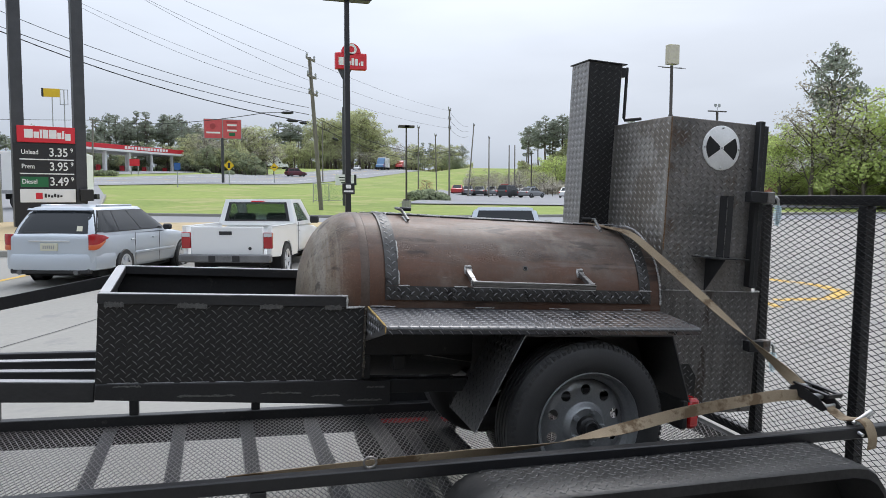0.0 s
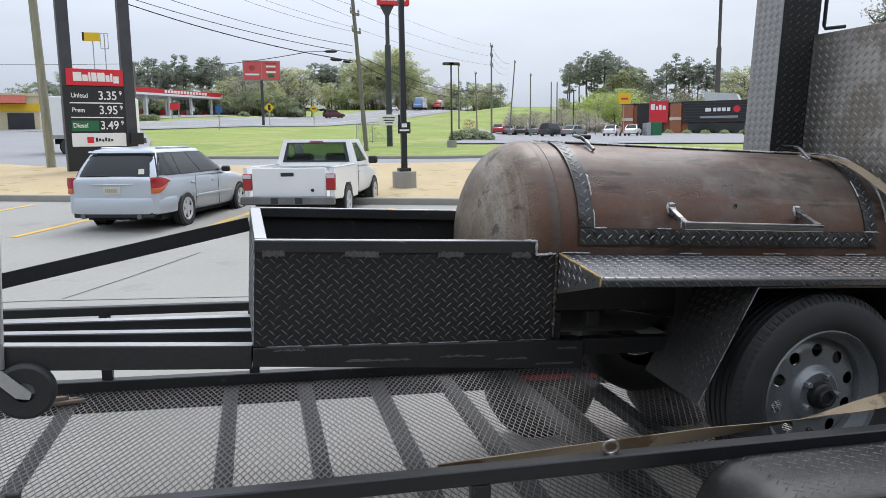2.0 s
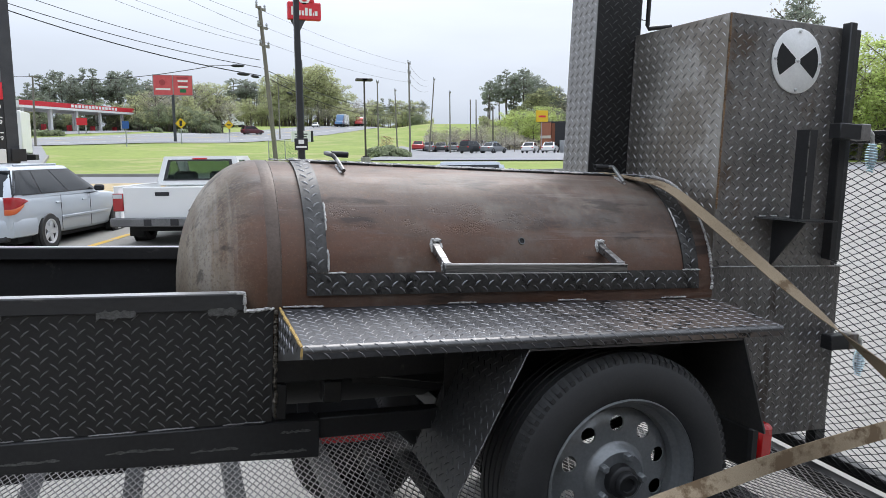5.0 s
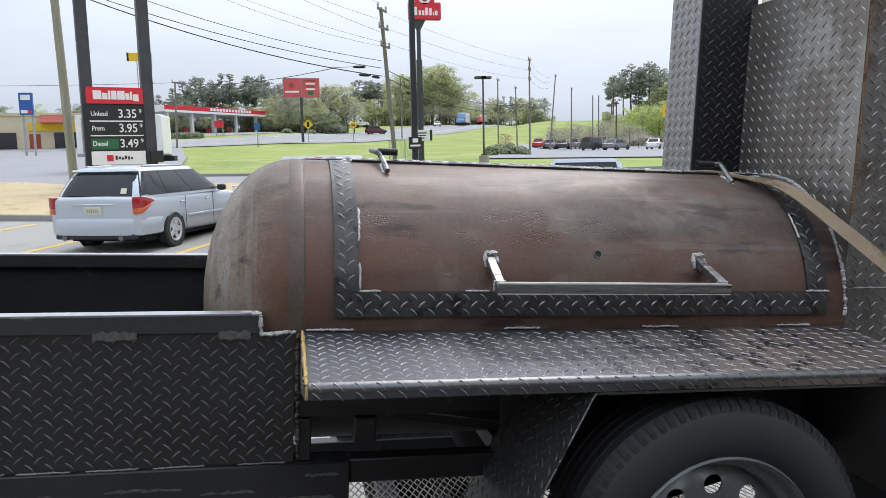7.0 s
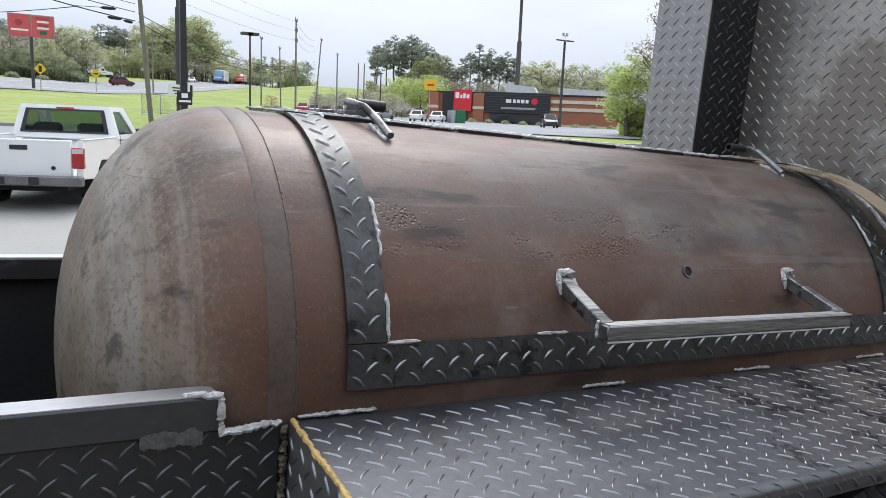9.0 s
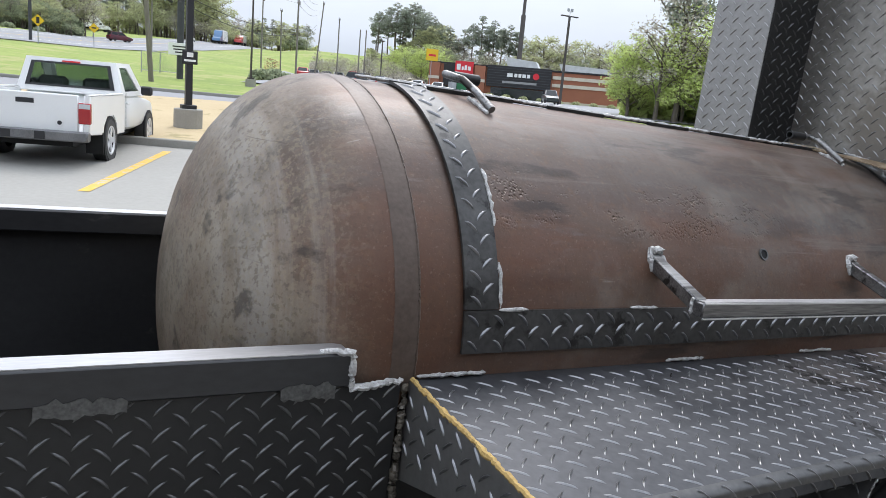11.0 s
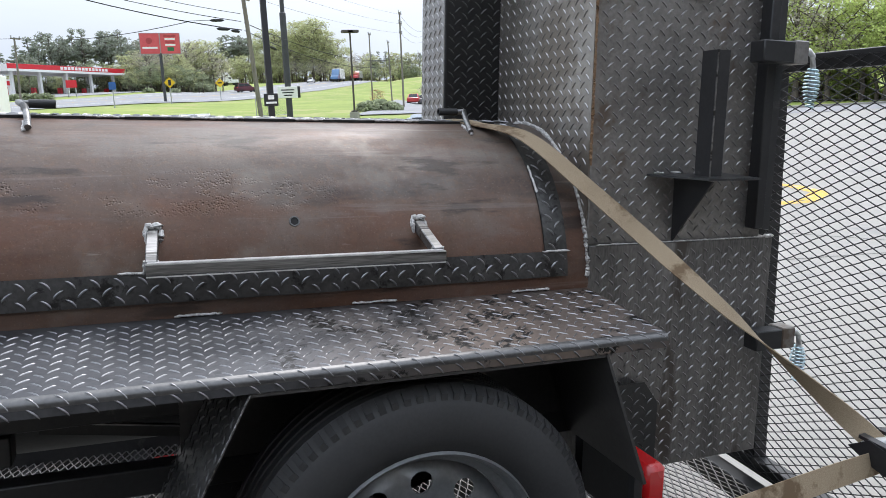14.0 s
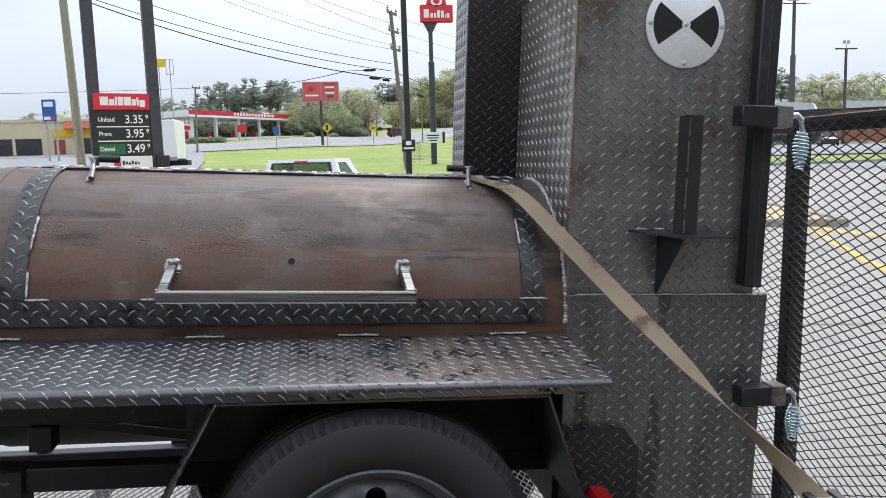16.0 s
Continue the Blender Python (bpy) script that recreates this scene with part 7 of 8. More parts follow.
# brick restaurant with black cladding
rm, rl = frame_mat((62.4, 116.3), (85.8, 95.2), 1.45)
RSC = 1.9
rl /= RSC
rs = thing("restaurant", rm @ Matrix.Diagonal((RSC, RSC, RSC, 1)), "red brick fast-food restaurant with black cladding and a red wall sign", "restaurant")
panel("wall", rs, 0, rl, -0.4, 2.75, 0.4, 9, M_BRICK, "red brick wall")
panel("roof_edge", rs, -0.1, rl + 0.1, 2.76, 2.9, 0.3, 9.1, M_SIGNBLACK)
panel("cladding", rs, 1.3, 3.5, 0.9, 2.75, 0.2, 0.39, M_SIGNBLACK, "black ribbed cladding")
panel("cladding", rs, 5.2, 10.8, 1.15, 2.95, 0.1, 0.39, M_SIGNBLACK, "black ribbed cladding")
for k in range(8):
    panel("rib", rs, 5.2, 10.8, 1.2 + 0.22 * k, 1.25 + 0.22 * k, 0.07, 0.099, M_POSTGREY, w=0)
panel("window", rs, 5.6, 10.2, -0.25, 1.1, 0.3, 0.39, M_GLASS, "dark entrance glazing")
panel("window", rs, 1.5, 3.6, -0.2, 0.85, 0.3, 0.39, M_GLASS)
panel("poster", rs, 2.6, 3.0, -0.05, 0.75, 0.25, 0.29, M_SIGNWHITE)
panel("poster", rs, 3.1, 3.4, -0.05, 0.75, 0.25, 0.29, M_SIGNRED)
panel("red_sign", rs, 2.35, 3.95, 1.2, 3.05, 0.0, 0.19, M_SIGNRED, "red wall sign")
for x, w, h in ((2.5, 0.4, 0.5), (2.95, 0.2, 0.3), (3.2, 0.25, 0.42), (3.5, 0.3, 0.34)):
    panel("script_stroke", rs, x, x + w * 0.85, 2.3, 2.3 + h, -0.02, -0.003, M_SIGNWHITE, w=0)
for x, w in ((7.0, 0.55), (7.62, 0.3), (7.97, 0.3), (8.32, 0.35), (8.72, 0.3)):
    panel("script_stroke", rs, x, x + w * 0.85, 2.05, 2.35, 0.05, 0.069, M_SIGNWHITE, w=0)
panel("small_letters", rs, 6.6, 9.6, 1.5, 1.68, 0.05, 0.069, M_POSTLIGHT, w=0)
bm = B()
lathe(bm, [(0, 0.06), (0.28, 0.06), (0.28, 0.069)], "y", 18, (9.5, 0, 2.22))
part("emblem", bm, M_SIGNRED, rs)
for z in (0.05, 1.5, 2.15):
    panel("stone_band", rs, 10.9, rl, z, z + 0.28, 0.3, 0.39, M_CREAM, "cream stone band", w=0)
for x in (0.0, 4.1):
    panel("pier", rs, x, x + 0.95, -0.4, 2.8, 0.1, 0.39, M_BRICK, "brick pier")
    panel("stone_band", rs, x - 0.02, x + 0.97, 1.4, 1.65, 0.05, 0.099, M_CREAM, w=0)
for x0, x1, h in ((6.5, 9.0, 1.0), (11.4, 15.6, 0.75)):
    bm = B()
    prism(bm, [(x0, 4, 2.9), (x1 + 0.4, 4, 2.9), (x1, 4, 2.9 + h * 0.75), (x0 - 0.3, 4, 2.9 + h)], (0, 2.2, 0))
    part("roof_unit_screen", bm, M_ROOF, rs, "pale slanted rooftop screen")
sheet("restaurant_lot", [(13, 50.6), (34, 44), (60, 38), (120, 60), (118, 84), (84, 95), (62, 116), (58, 122), (38, 118), (30, 96), (24, 76), (18.5, 60)], M_ASPH, 0.05, "grey restaurant car park", "car park")
ub = thing("utility_box", on_land(54.0, 92.0) @ Matrix.Diagonal((1.9, 1.9, 1.9, 1)), "dark green utility box beside the restaurant drive", "utility box")
panel("body", ub, -0.4, 0.4, 0, 0.95, -0.35, 0.35, M_SIGNGREEN)
panel("grey_side", ub, -0.75, -0.41, 0, 0.9, -0.3, 0.3, M_GALV)

# wire compound and ground box on the field
fe = thing("fence", on_land(8.8, 53.7, 15), "small green chain-link fence panel in the grass", "fence")
for x in (-1.2, 0, 1.2):
    bm = B()
    rod(bm, [(x, 0, -0.1), (x, 0, 1.3)], 0.03, 8)
    part("post", bm, M_GALV, fe)
for z in (0.1, 1.27):
    bm = B()
    rod(bm, [(-1.2, 0, z), (1.2, 0, z)], 0.022, 8)
    part("rail", bm, M_GALV, fe)
verts, faces = [], []
for k in range(-12, 25):
    for s in (1, -1):
        x0 = -1.2 + k * 0.1
        x1 = x0 + s * 1.17
        z0, z1 = 0.1, 1.27
        if max(x0, x1) < -1.2 or min(x0, x1) > 1.2:
            continue
        t0 = max(0, min(1, ((-1.2 if s > 0 else 1.2) - x0) / (s * 1.17)))
        t1 = max(0, min(1, ((1.2 if s > 0 else -1.2) - x0) / (s * 1.17)))
        a, b = Vector((x0 + s * 1.17 * t0, 0, z0 + 1.17 * t0)), Vector((x0 + s * 1.17 * t1, 0, z0 + 1.17 * t1))
        i = len(verts)
        for p in (a, b):
            verts += [p + Vector(o) for o in ((-0.004, -0.004, 0), (0.004, -0.004, 0), (0.004, 0.004, 0), (-0.004, 0.004, 0))]
        faces += [(i + q, i + (q + 1) % 4, i + 4 + (q + 1) % 4, i + 4 + q) for q in range(4)]
tagged(raw("chain_link", verts, faces, M_SIGNGREEN, fe), kind="stuff")


# ---- vehicles ----
M_SILVER = mat("pale_blue_car_paint", (0.45, 0.49, 0.535), (0.49, 0.53, 0.575), 0.3, 0.3, big=1, fine=300, amount=0.6, bump=0.0, coat=0.6)
M_CARWHITE = mat("white_car_paint", (0.72, 0.72, 0.71), (0.78, 0.78, 0.77), 0.3, 0.0, big=2, fine=50, amount=0.8, bump=0.02, coat=0.4)
M_TRIM = flat("black_car_trim", (0.02, 0.02, 0.022), 0.5)
M_TINT = flat("tinted_car_glass", (0.016, 0.019, 0.022), 0.05, spec=0.35)
M_AMBER = flat("amber_lens", (0.6, 0.11, 0.025), 0.2, coat=0.5)
M_LAMPRED = mat("tail_lamp_red", (0.26, 0.008, 0.012), (0.44, 0.016, 0.02), 0.15, big=18, fine=120, amount=1.2, bump=0.0, coat=0.6)
M_ALLOY = flat("alloy_wheel", (0.6, 0.61, 0.63), 0.3, 0.3)
M_PLATEW = flat("number_plate_cream", (0.6, 0.58, 0.45), 0.5)
M_BUMPER = mat("grey_bumper", (0.11, 0.11, 0.112), (0.2, 0.2, 0.202), 0.4, 0.4)
M_UNDER = flat("underbody_black", (0.01, 0.01, 0.01), 0.8)
M_CLEAR = flat("clear_car_glass", (0.42, 0.5, 0.47), 0.02, bump=0.0)
M_CLEAR.node_tree.nodes["Principled BSDF"].inputs["Transmission Weight"].default_value = 1.0
M_CLEAR.node_tree.nodes["Principled BSDF"].inputs["IOR"].default_value = 1.12


def loft_body(bm, stations):
    rings = []
    for y, hw, z0, z1 in stations:
        half = [(hw * 0.8, z0), (hw * 0.95, z0 + 0.07), (hw, z0 + (z1 - z0) * 0.42), (hw * 0.985, z0 + (z1 - z0) * 0.72), (hw * 0.955, z1 - 0.03), (hw * 0.86, z1 + 0.005)]
        pts = [(-x, z) for x, z in half] + [(x, z) for x, z in half[::-1]]
        rings.append([bm.verts.new((x, y, z)) for x, z in pts])
    n = len(rings[0])
    for a, b in zip(rings, rings[1:]):
        for i in range(n):
            bm.faces.new((a[i], a[(i + 1) % n], b[(i + 1) % n], b[i]))
    bm.faces.new(rings[0])
    bm.faces.new(rings[-1][::-1])


def house(yb0, yb1, hwb, zb, yt0, yt1, hwt, zt):
    """The eight corners of a greenhouse: base loop then roof loop."""
    return [(-hwb, yb0, zb), (hwb, yb0, zb), (hwb * 0.97, yb1, zb), (-hwb * 0.97, yb1, zb), (-hwt, yt0, zt), (hwt, yt0, zt), (hwt * 0.97, yt1, zt), (-hwt * 0.97, yt1, zt)]


FACES = {"rear": (0, 1, 5, 4), "right": (1, 2, 6, 5), "front": (2, 3, 7, 6), "left": (3, 0, 4, 7)}


def pane(parent, c8, side, u0, u1, v0, v1, material, name="window", out=0.012, shear=(0, 0)):
    """A window set on one side of a greenhouse, u along and v up it."""
    a, b, c, d = [Vector(c8[i]) for i in FACES[side]]
    n = (b - a).cross(d - a).normalized()

    def at(u, v):
        return (a.lerp(b, u)).lerp(d.lerp(c, u), v) + n * out
    bm = B()
    pts = [at(u0, v0), at(u1, v0), at(u1 - shear[1], v1), at(u0 + shear[0], v1)]
    prism(bm, pts, -n * 0.014, 0.003)
    return part(name, bm, material, parent)


def car_wheel(parent, x, y, r, side, alloy=True, w=0.2, body=0.0):
    bm = B()
    lathe(bm, [(r * 0.62, -w / 2), (r * 0.95, -w / 2), (r, -w * 0.36), (r, w * 0.36), (r * 0.95, w / 2), (r * 0.62, w / 2)], "x", 32, (x, y, r))
    t = part("tyre", bm, M_RUBBER, parent, smooth=True)
    bm = B()
    f = side
    lathe(bm, [(r * 0.66, f * w * 0.5), (r * 0.6, f * w * 0.44), (r * 0.58, f * w * 0.1), (0, f * w * 0.1)], "x", 32, (x, y, r))
    part("wheel_well", bm, M_TRIM, parent)
    if alloy:
        for k in range(5):
            bm = B()
            a = 2 * math.pi * k / 5
            d, e = Vector((0, math.cos(a), math.sin(a))), Vector((0, -math.sin(a), math.cos(a)))
            c = Vector((x + f * w * 0.46, y, r))
            prism(bm, [c + e * 0.055, c - e * 0.055, c + d * r * 0.62 - e * 0.042, c + d * r * 0.62 + e * 0.042], (-f * 0.03, 0, 0), 0.006)
            part("spoke", bm, M_ALLOY, parent)
        bm = B()
        lathe(bm, [(0, f * w * 0.49), (r * 0.17, f * w * 0.48), (r * 0.19, f * w * 0.4)], "x", 20, (x, y, r))
        part("wheel_hub", bm, M_ALLOY, parent, smooth=True)
        bm = B()
        lathe(bm, [(r * 0.56, f * w * 0.4), (r * 0.6, f * w * 0.5), (r * 0.68, f * w * 0.51), (r * 0.69, f * w * 0.4)], "x", 32, (x, y, r))
        part("wheel_rim", bm, M_ALLOY, parent, smooth=True)
    d = (body - abs(x) + 0.004) if body else w * 0.3
    bm = B()
    lathe(bm, [(r * 1.13, f * (d - 0.03)), (r * 1.12, f * d), (r * 0.97, f * d), (r * 0.97, f * (d - 0.12))], "x", 32, (x, y, r))
    part("wheel_arch", bm, M_UNDER, parent, smooth=True)


def rounded(ob, levels=2):
    """Smooths a coarse car shell."""
    md = ob.modifiers.new("smooth", "SUBSURF")
    md.levels = md.render_levels = levels
    return ob


def box_part(parent, name, x0, x1, y0, y1, z0, z1, material, w=0.01, label=""):
    bm = B()
    box(bm, x0, x1, y0, y1, z0, z1, w)
    return part(name, bm, material, parent, label, smooth=w > 0)


# pale blue station wagon
sub = thing("station_wagon", on_land(-2.34, 16.05, -21.8, -0.01), "pale silver-blue station wagon parked facing the kerb", "car")
bm = B()
loft_body(bm, [(-1.07, 0.74, 0.36, 0.88), (-1.06, 0.8, 0.3, 0.93), (-1.0, 0.85, 0.27, 0.965), (-0.8, 0.872, 0.24, 0.98), (0.0, 0.876, 0.22, 0.975), (1.2, 0.876, 0.2, 0.955), (2.2, 0.872, 0.2, 0.94), (2.7, 0.866, 0.21, 0.88), (3.3, 0.83, 0.24, 0.8), (3.6, 0.72, 0.3, 0.7), (3.72, 0.55, 0.36, 0.6)])
rounded(part("body", bm, M_SILVER, sub, "pale silver-blue car body", smooth=True))


def dome(side, w, v, out=0.0):
    """A place on the wagon's greenhouse: w along a side from -1 to 1, v from the waist to the roof."""
    y0, y1 = -1.0 + 0.36 * v ** 1.25, 2.22 - 0.98 * v ** 0.86
    hw, zz = 0.836 - 0.2 * v ** 1.35 + out, 0.915 + 0.495 * v
    yc, hy = (y0 + y1) / 2, (y1 - y0) / 2 + out
    f = (1 - abs(w) ** 9) ** (1 / 9)
    if side == "rear":
        return Vector((w * hw, yc - hy * f, zz))
    if side == "front":
        return Vector((w * hw, yc + hy * f, zz))
    return Vector(((1 if side == "right" else -1) * hw * f, yc + hy * w, zz))


bm = B()
EDGE = [-0.985, -0.95, -0.9, -0.8, -0.6, -0.3, 0.0, 0.3, 0.6, 0.8, 0.9, 0.95, 0.985]
loops = []
for v in [k / 9 for k in range(10)]:
    loops.append([bm.verts.new(dome("rear", w, v)) for w in EDGE] + [bm.verts.new(dome("right", w, v)) for w in EDGE] + [bm.verts.new(dome("front", -w, v)) for w in EDGE] + [bm.verts.new(dome("left", -w, v)) for w in EDGE])
top = [v.co.copy() for v in loops[-1]]
mid = sum(top, Vector()) / len(top)
for q in (0.975, 0.93, 0.82, 0.6, 0.3):
    loops.append([bm.verts.new(mid + (p - mid) * q + Vector((0, 0, 0.062 * (1 - q ** 2.6) + 0.012 * (q < 0.98)))) for p in top])
for a, b in zip(loops, loops[1:]):
    for k in range(len(a)):
        bm.faces.new((a[k], a[(k + 1) % len(a)], b[(k + 1) % len(a)], b[k]))
bm.faces.new(loops[-1])
part("cabin", bm, M_SILVER, sub, "curved wagon roof and pillars", smooth=True)


def wagon_glass(name, side, w0, w1, v0, v1, material, out, lean0=0.0, lean1=0.0):
    """A curved pane let into the greenhouse; lean0 and lean1 slope its ends towards the top."""
    bm = B()
    nu, nv = 12, 5
    g = {}
    for i in range(nu + 1):
        for k in range(nv + 1):
            v = v0 + (v1 - v0) * k / nv
            a, b = w0 + lean0 * k / nv, w1 - lean1 * k / nv
            for d in (0, 1):
                g[i, k, d] = bm.verts.new(dome(side, a + (b - a) * i / nu, v, out - 0.012 * d))
    for i in range(nu):
        for k in range(nv):
            bm.faces.new((g[i, k, 0], g[i + 1, k, 0], g[i + 1, k + 1, 0], g[i, k + 1, 0]))
    rim = [(i, 0) for i in range(nu)] + [(nu, k) for k in range(nv)] + [(nu - i, nv) for i in range(nu)] + [(0, nv - k) for k in range(nv)]
    for (a, b), (c, d) in zip(rim, rim[1:] + rim[:1]):
        bm.faces.new((g[a, b, 0], g[a, b, 1], g[c, d, 1], g[c, d, 0]))
    bmesh.ops.recalc_face_normals(bm, faces=bm.faces)
    return part(name, bm, material, sub, smooth=True)


wagon_glass("rear_window", "rear", -0.93, 0.93, 0.06, 0.93, M_TINT, 0.006, 0.015, 0.015)
wagon_glass("windscreen", "front", -0.92, 0.92, 0.06, 0.95, M_TINT, 0.006)
for side in ("left", "right"):
    wagon_glass("glass_surround", side, -0.935, 0.93, 0.1, 0.93, M_TRIM, 0.005, 0.03, 0.06)
    wagon_glass("window", side, -0.915, -0.47, 0.13, 0.9, M_TINT, 0.009, 0.04, 0.02)
    wagon_glass("window", side, -0.44, 0.12, 0.13, 0.9, M_TINT, 0.009, -0.02, 0.03)
    wagon_glass("window", side, 0.15, 0.9, 0.13, 0.9, M_TINT, 0.009, -0.03, 0.07)
wagon_glass("wiper", "rear", -0.62, -0.08, 0.12, 0.16, M_TRIM, 0.02)
wagon_glass("sticker", "rear", 0.55, 0.68, 0.18, 0.36, M_PLATEW, 0.009)
wagon_glass("spoiler", "rear", -0.86, 0.86, 0.94, 1.0, M_SILVER, 0.07)
for s in (-1, 1):
    arc = [(0.735, -1.082), (0.78, -1.075), (0.83, -1.048), (0.868, -0.985), (0.888, -0.9), (0.893, -0.79), (0.886, -0.66)]
    bottom = [0.665, 0.662, 0.664, 0.682, 0.73, 0.8, 0.862]
    top = [0.945, 0.953, 0.955, 0.952, 0.94, 0.918, 0.88]

    def lens(f0, f1, last, proud):
        lb = B()
        cols = []
        for (x, y), b0, t0 in list(zip(arc, bottom, top))[:last]:
            za, zc = b0 + (t0 - b0) * f0, b0 + (t0 - b0) * f1
            d = Vector((x - 0.45, y + 0.55)).normalized() * proud
            cols.append([lb.verts.new((s * q[0], q[1], q[2])) for q in ((x * 0.93, y + 0.06, za), (x + d.x * 0.4, y + d.y * 0.4, za), (x + d.x, y + d.y, za * 0.8 + zc * 0.2), (x + d.x, y + d.y, za * 0.2 + zc * 0.8), (x + d.x * 0.4, y + d.y * 0.4, zc), (x * 0.93, y + 0.06, zc))])
        for c0, c1 in zip(cols, cols[1:]):
            for i in range(6):
                lb.faces.new((c0[i], c0[(i + 1) % 6], c1[(i + 1) % 6], c1[i]))
        lb.faces.new(cols[0])
        lb.faces.new(cols[-1][::-1])
        bmesh.ops.recalc_face_normals(lb, faces=lb.faces)
        return lb
    tl_ = part("tail_lamp", lens(0.34, 1.0, 7, 0.012), M_LAMPRED, sub, "red and amber wraparound tail lamp", smooth=True)
    part("amber_lens", lens(0.02, 0.335, 6, 0.011), M_AMBER, tl_, smooth=True)
    box_part(sub, "roof_rail", s * 0.53 - 0.02, s * 0.53 + 0.02, -0.4, 0.95, 1.44, 1.475, M_SILVER, 0.01)
    box_part(sub, "mirror", s * 0.93 - 0.09, s * 0.93 + 0.09, 1.72, 1.83, 0.93, 1.05, M_TRIM, 0.03)
    for y in (0.25, 1.2):
        box_part(sub, "door_handle", s * 0.868 - 0.014, s * 0.868 + 0.014, y, y + 0.16, 0.78, 0.81, M_SILVER, 0.006)
    for y in (0.42, 1.5):
        box_part(sub, "door_seam", s * 0.867 - 0.003, s * 0.867 + 0.003, y, y + 0.008, 0.3, 0.92, M_TRIM, 0)
    box_part(sub, "side_moulding", s * 0.872 - 0.01, s * 0.872 + 0.01, 0.42, 2.2, 0.5, 0.55, M_SILVER, 0.006)
    for y in (0.0, 2.67):
        car_wheel(sub, s * 0.785, y, 0.315, s, body=0.862)
bm = B()
sweep(bm, [(-0.868, -0.4, 0.46), (-0.865, -0.8, 0.46), (-0.82, -1.0, 0.46), (-0.68, -1.085, 0.46), (0, -1.12, 0.46), (0.68, -1.085, 0.46), (0.82, -1.0, 0.46), (0.865, -0.8, 0.46), (0.868, -0.4, 0.46)], [(-0.03, -0.14), (0.0, -0.15), (0.016, -0.05), (0.012, 0.09), (-0.005, 0.13), (-0.05, 0.14)])
part("rear_bumper", bm, M_SILVER, sub, smooth=True)
box_part(sub, "bumper_skirt", -0.74, 0.74, -1.09, -0.96, 0.24, 0.33, M_TRIM, 0.02)
box_part(sub, "chrome_strip", -0.38, 0.38, -1.09, -1.04, 0.815, 0.84, M_STEEL, 0.006)
plate = box_part(sub, "number_plate", -0.16, 0.16, -1.09, -1.05, 0.655, 0.79, M_PLATEW, 0.003)
for k in range(6):
    box_part(plate, "plate_mark", -0.11 + k * 0.038, -0.09 + k * 0.038, -1.094, -1.0905, 0.69, 0.75, M_POSTLIGHT, 0)
for x in (-0.55, 0.5):
    bm = B()
    rod(bm, [(x, -1.12, 0.27), (x, -0.9, 0.27)], 0.045, 12)
    part("exhaust", bm, M_BUMPER, sub, smooth=True)
box_part(sub, "underbody", -0.7, 0.7, -0.7, 3.3, 0.17, 0.3, M_UNDER, 0)

# white pickup
pk = thing("pickup_truck", on_land(0.727, 16.155, -20.93, -0.04), "white regular-cab pickup truck parked facing the kerb", "pickup truck")
for s in (-1, 1):
    bm = B()
    prism(bm, [(s * 0.86, -1.12, 0.5), (s * 0.88, -1.1, 1.08), (s * 0.88, 0.9, 1.08), (s * 0.88, 0.9, 0.42), (s * 0.88, 0.42, 0.42), (s * 0.88, 0.38, 0.62), (s * 0.88, 0.2, 0.76), (s * 0.88, -0.2, 0.76), (s * 0.88, -0.38, 0.62), (s * 0.88, -0.42, 0.46)], (-s * 0.09, 0, 0), 0.012)
    part("bed_side", bm, M_CARWHITE, pk, smooth=True)
    box_part(pk, "bed_rail", s * 0.84 - 0.05, s * 0.84 + 0.05, -1.1, 0.82, 1.081, 1.095, M_CARWHITE, 0.006)
    tlp = box_part(pk, "tail_lamp", s * 0.8 - 0.088, s * 0.8 + 0.088, -1.135, -1.06, 0.66, 0.97, M_LAMPRED, 0.012, "red tail lamp")
    box_part(tlp, "white_lens", s * 0.8 - 0.078, s * 0.8 + 0.078, -1.14, -1.136, 0.885, 0.955, M_ALLOY, 0)
    box_part(pk, "mirror", s * 1.0 - 0.1, s * 1.0 + 0.1, 2.0, 2.12, 1.05, 1.22, M_TRIM, 0.03)
    for y in (0.0, 2.83):
        car_wheel(pk, s * 0.78, y, 0.35, s, alloy=True, w=0.22, body=0.88)
    box_part(pk, "door_seam", s * 0.882 - 0.003, s * 0.882 + 0.003, 0.98, 0.99, 0.45, 1.1, M_TRIM, 0)
    box_part(pk, "door_handle", s * 0.884 - 0.012, s * 0.884 + 0.012, 1.05, 1.22, 0.9, 0.94, M_CARWHITE, 0.005)
tg = box_part(pk, "tailgate", -0.71, 0.71, -1.12, -1.05, 0.52, 1.08, M_CARWHITE, 0.015, "white tailgate")
box_part(tg, "latch_handle", -0.15, 0.1, -1.128, -1.119, 0.92, 0.99, M_TRIM, 0.004)
bm = B()
lathe(bm, [(0, -1.13), (0.032, -1.13), (0.032, -1.119)], "y", 16, (0.45, 0, 0.66))
part("badge", bm, M_TRIM, tg)
box_part(pk, "bed_floor", -0.78, 0.78, -1.05, 0.8, 0.5, 0.54, M_CARWHITE, 0)
box_part(pk, "rear_bumper", -0.89, 0.89, -1.3, -1.13, 0.4, 0.55, M_BUMPER, 0.02, "dark grey step bumper")
box_part(pk, "bumper_step", -0.3, 0.3, -1.315, -1.301, 0.42, 0.535, M_TRIM, 0.004)
box_part(pk, "number_plate", -0.16, 0.16, -1.325, -1.316, 0.42, 0.53, M_BUMPER, 0)
bm = B()
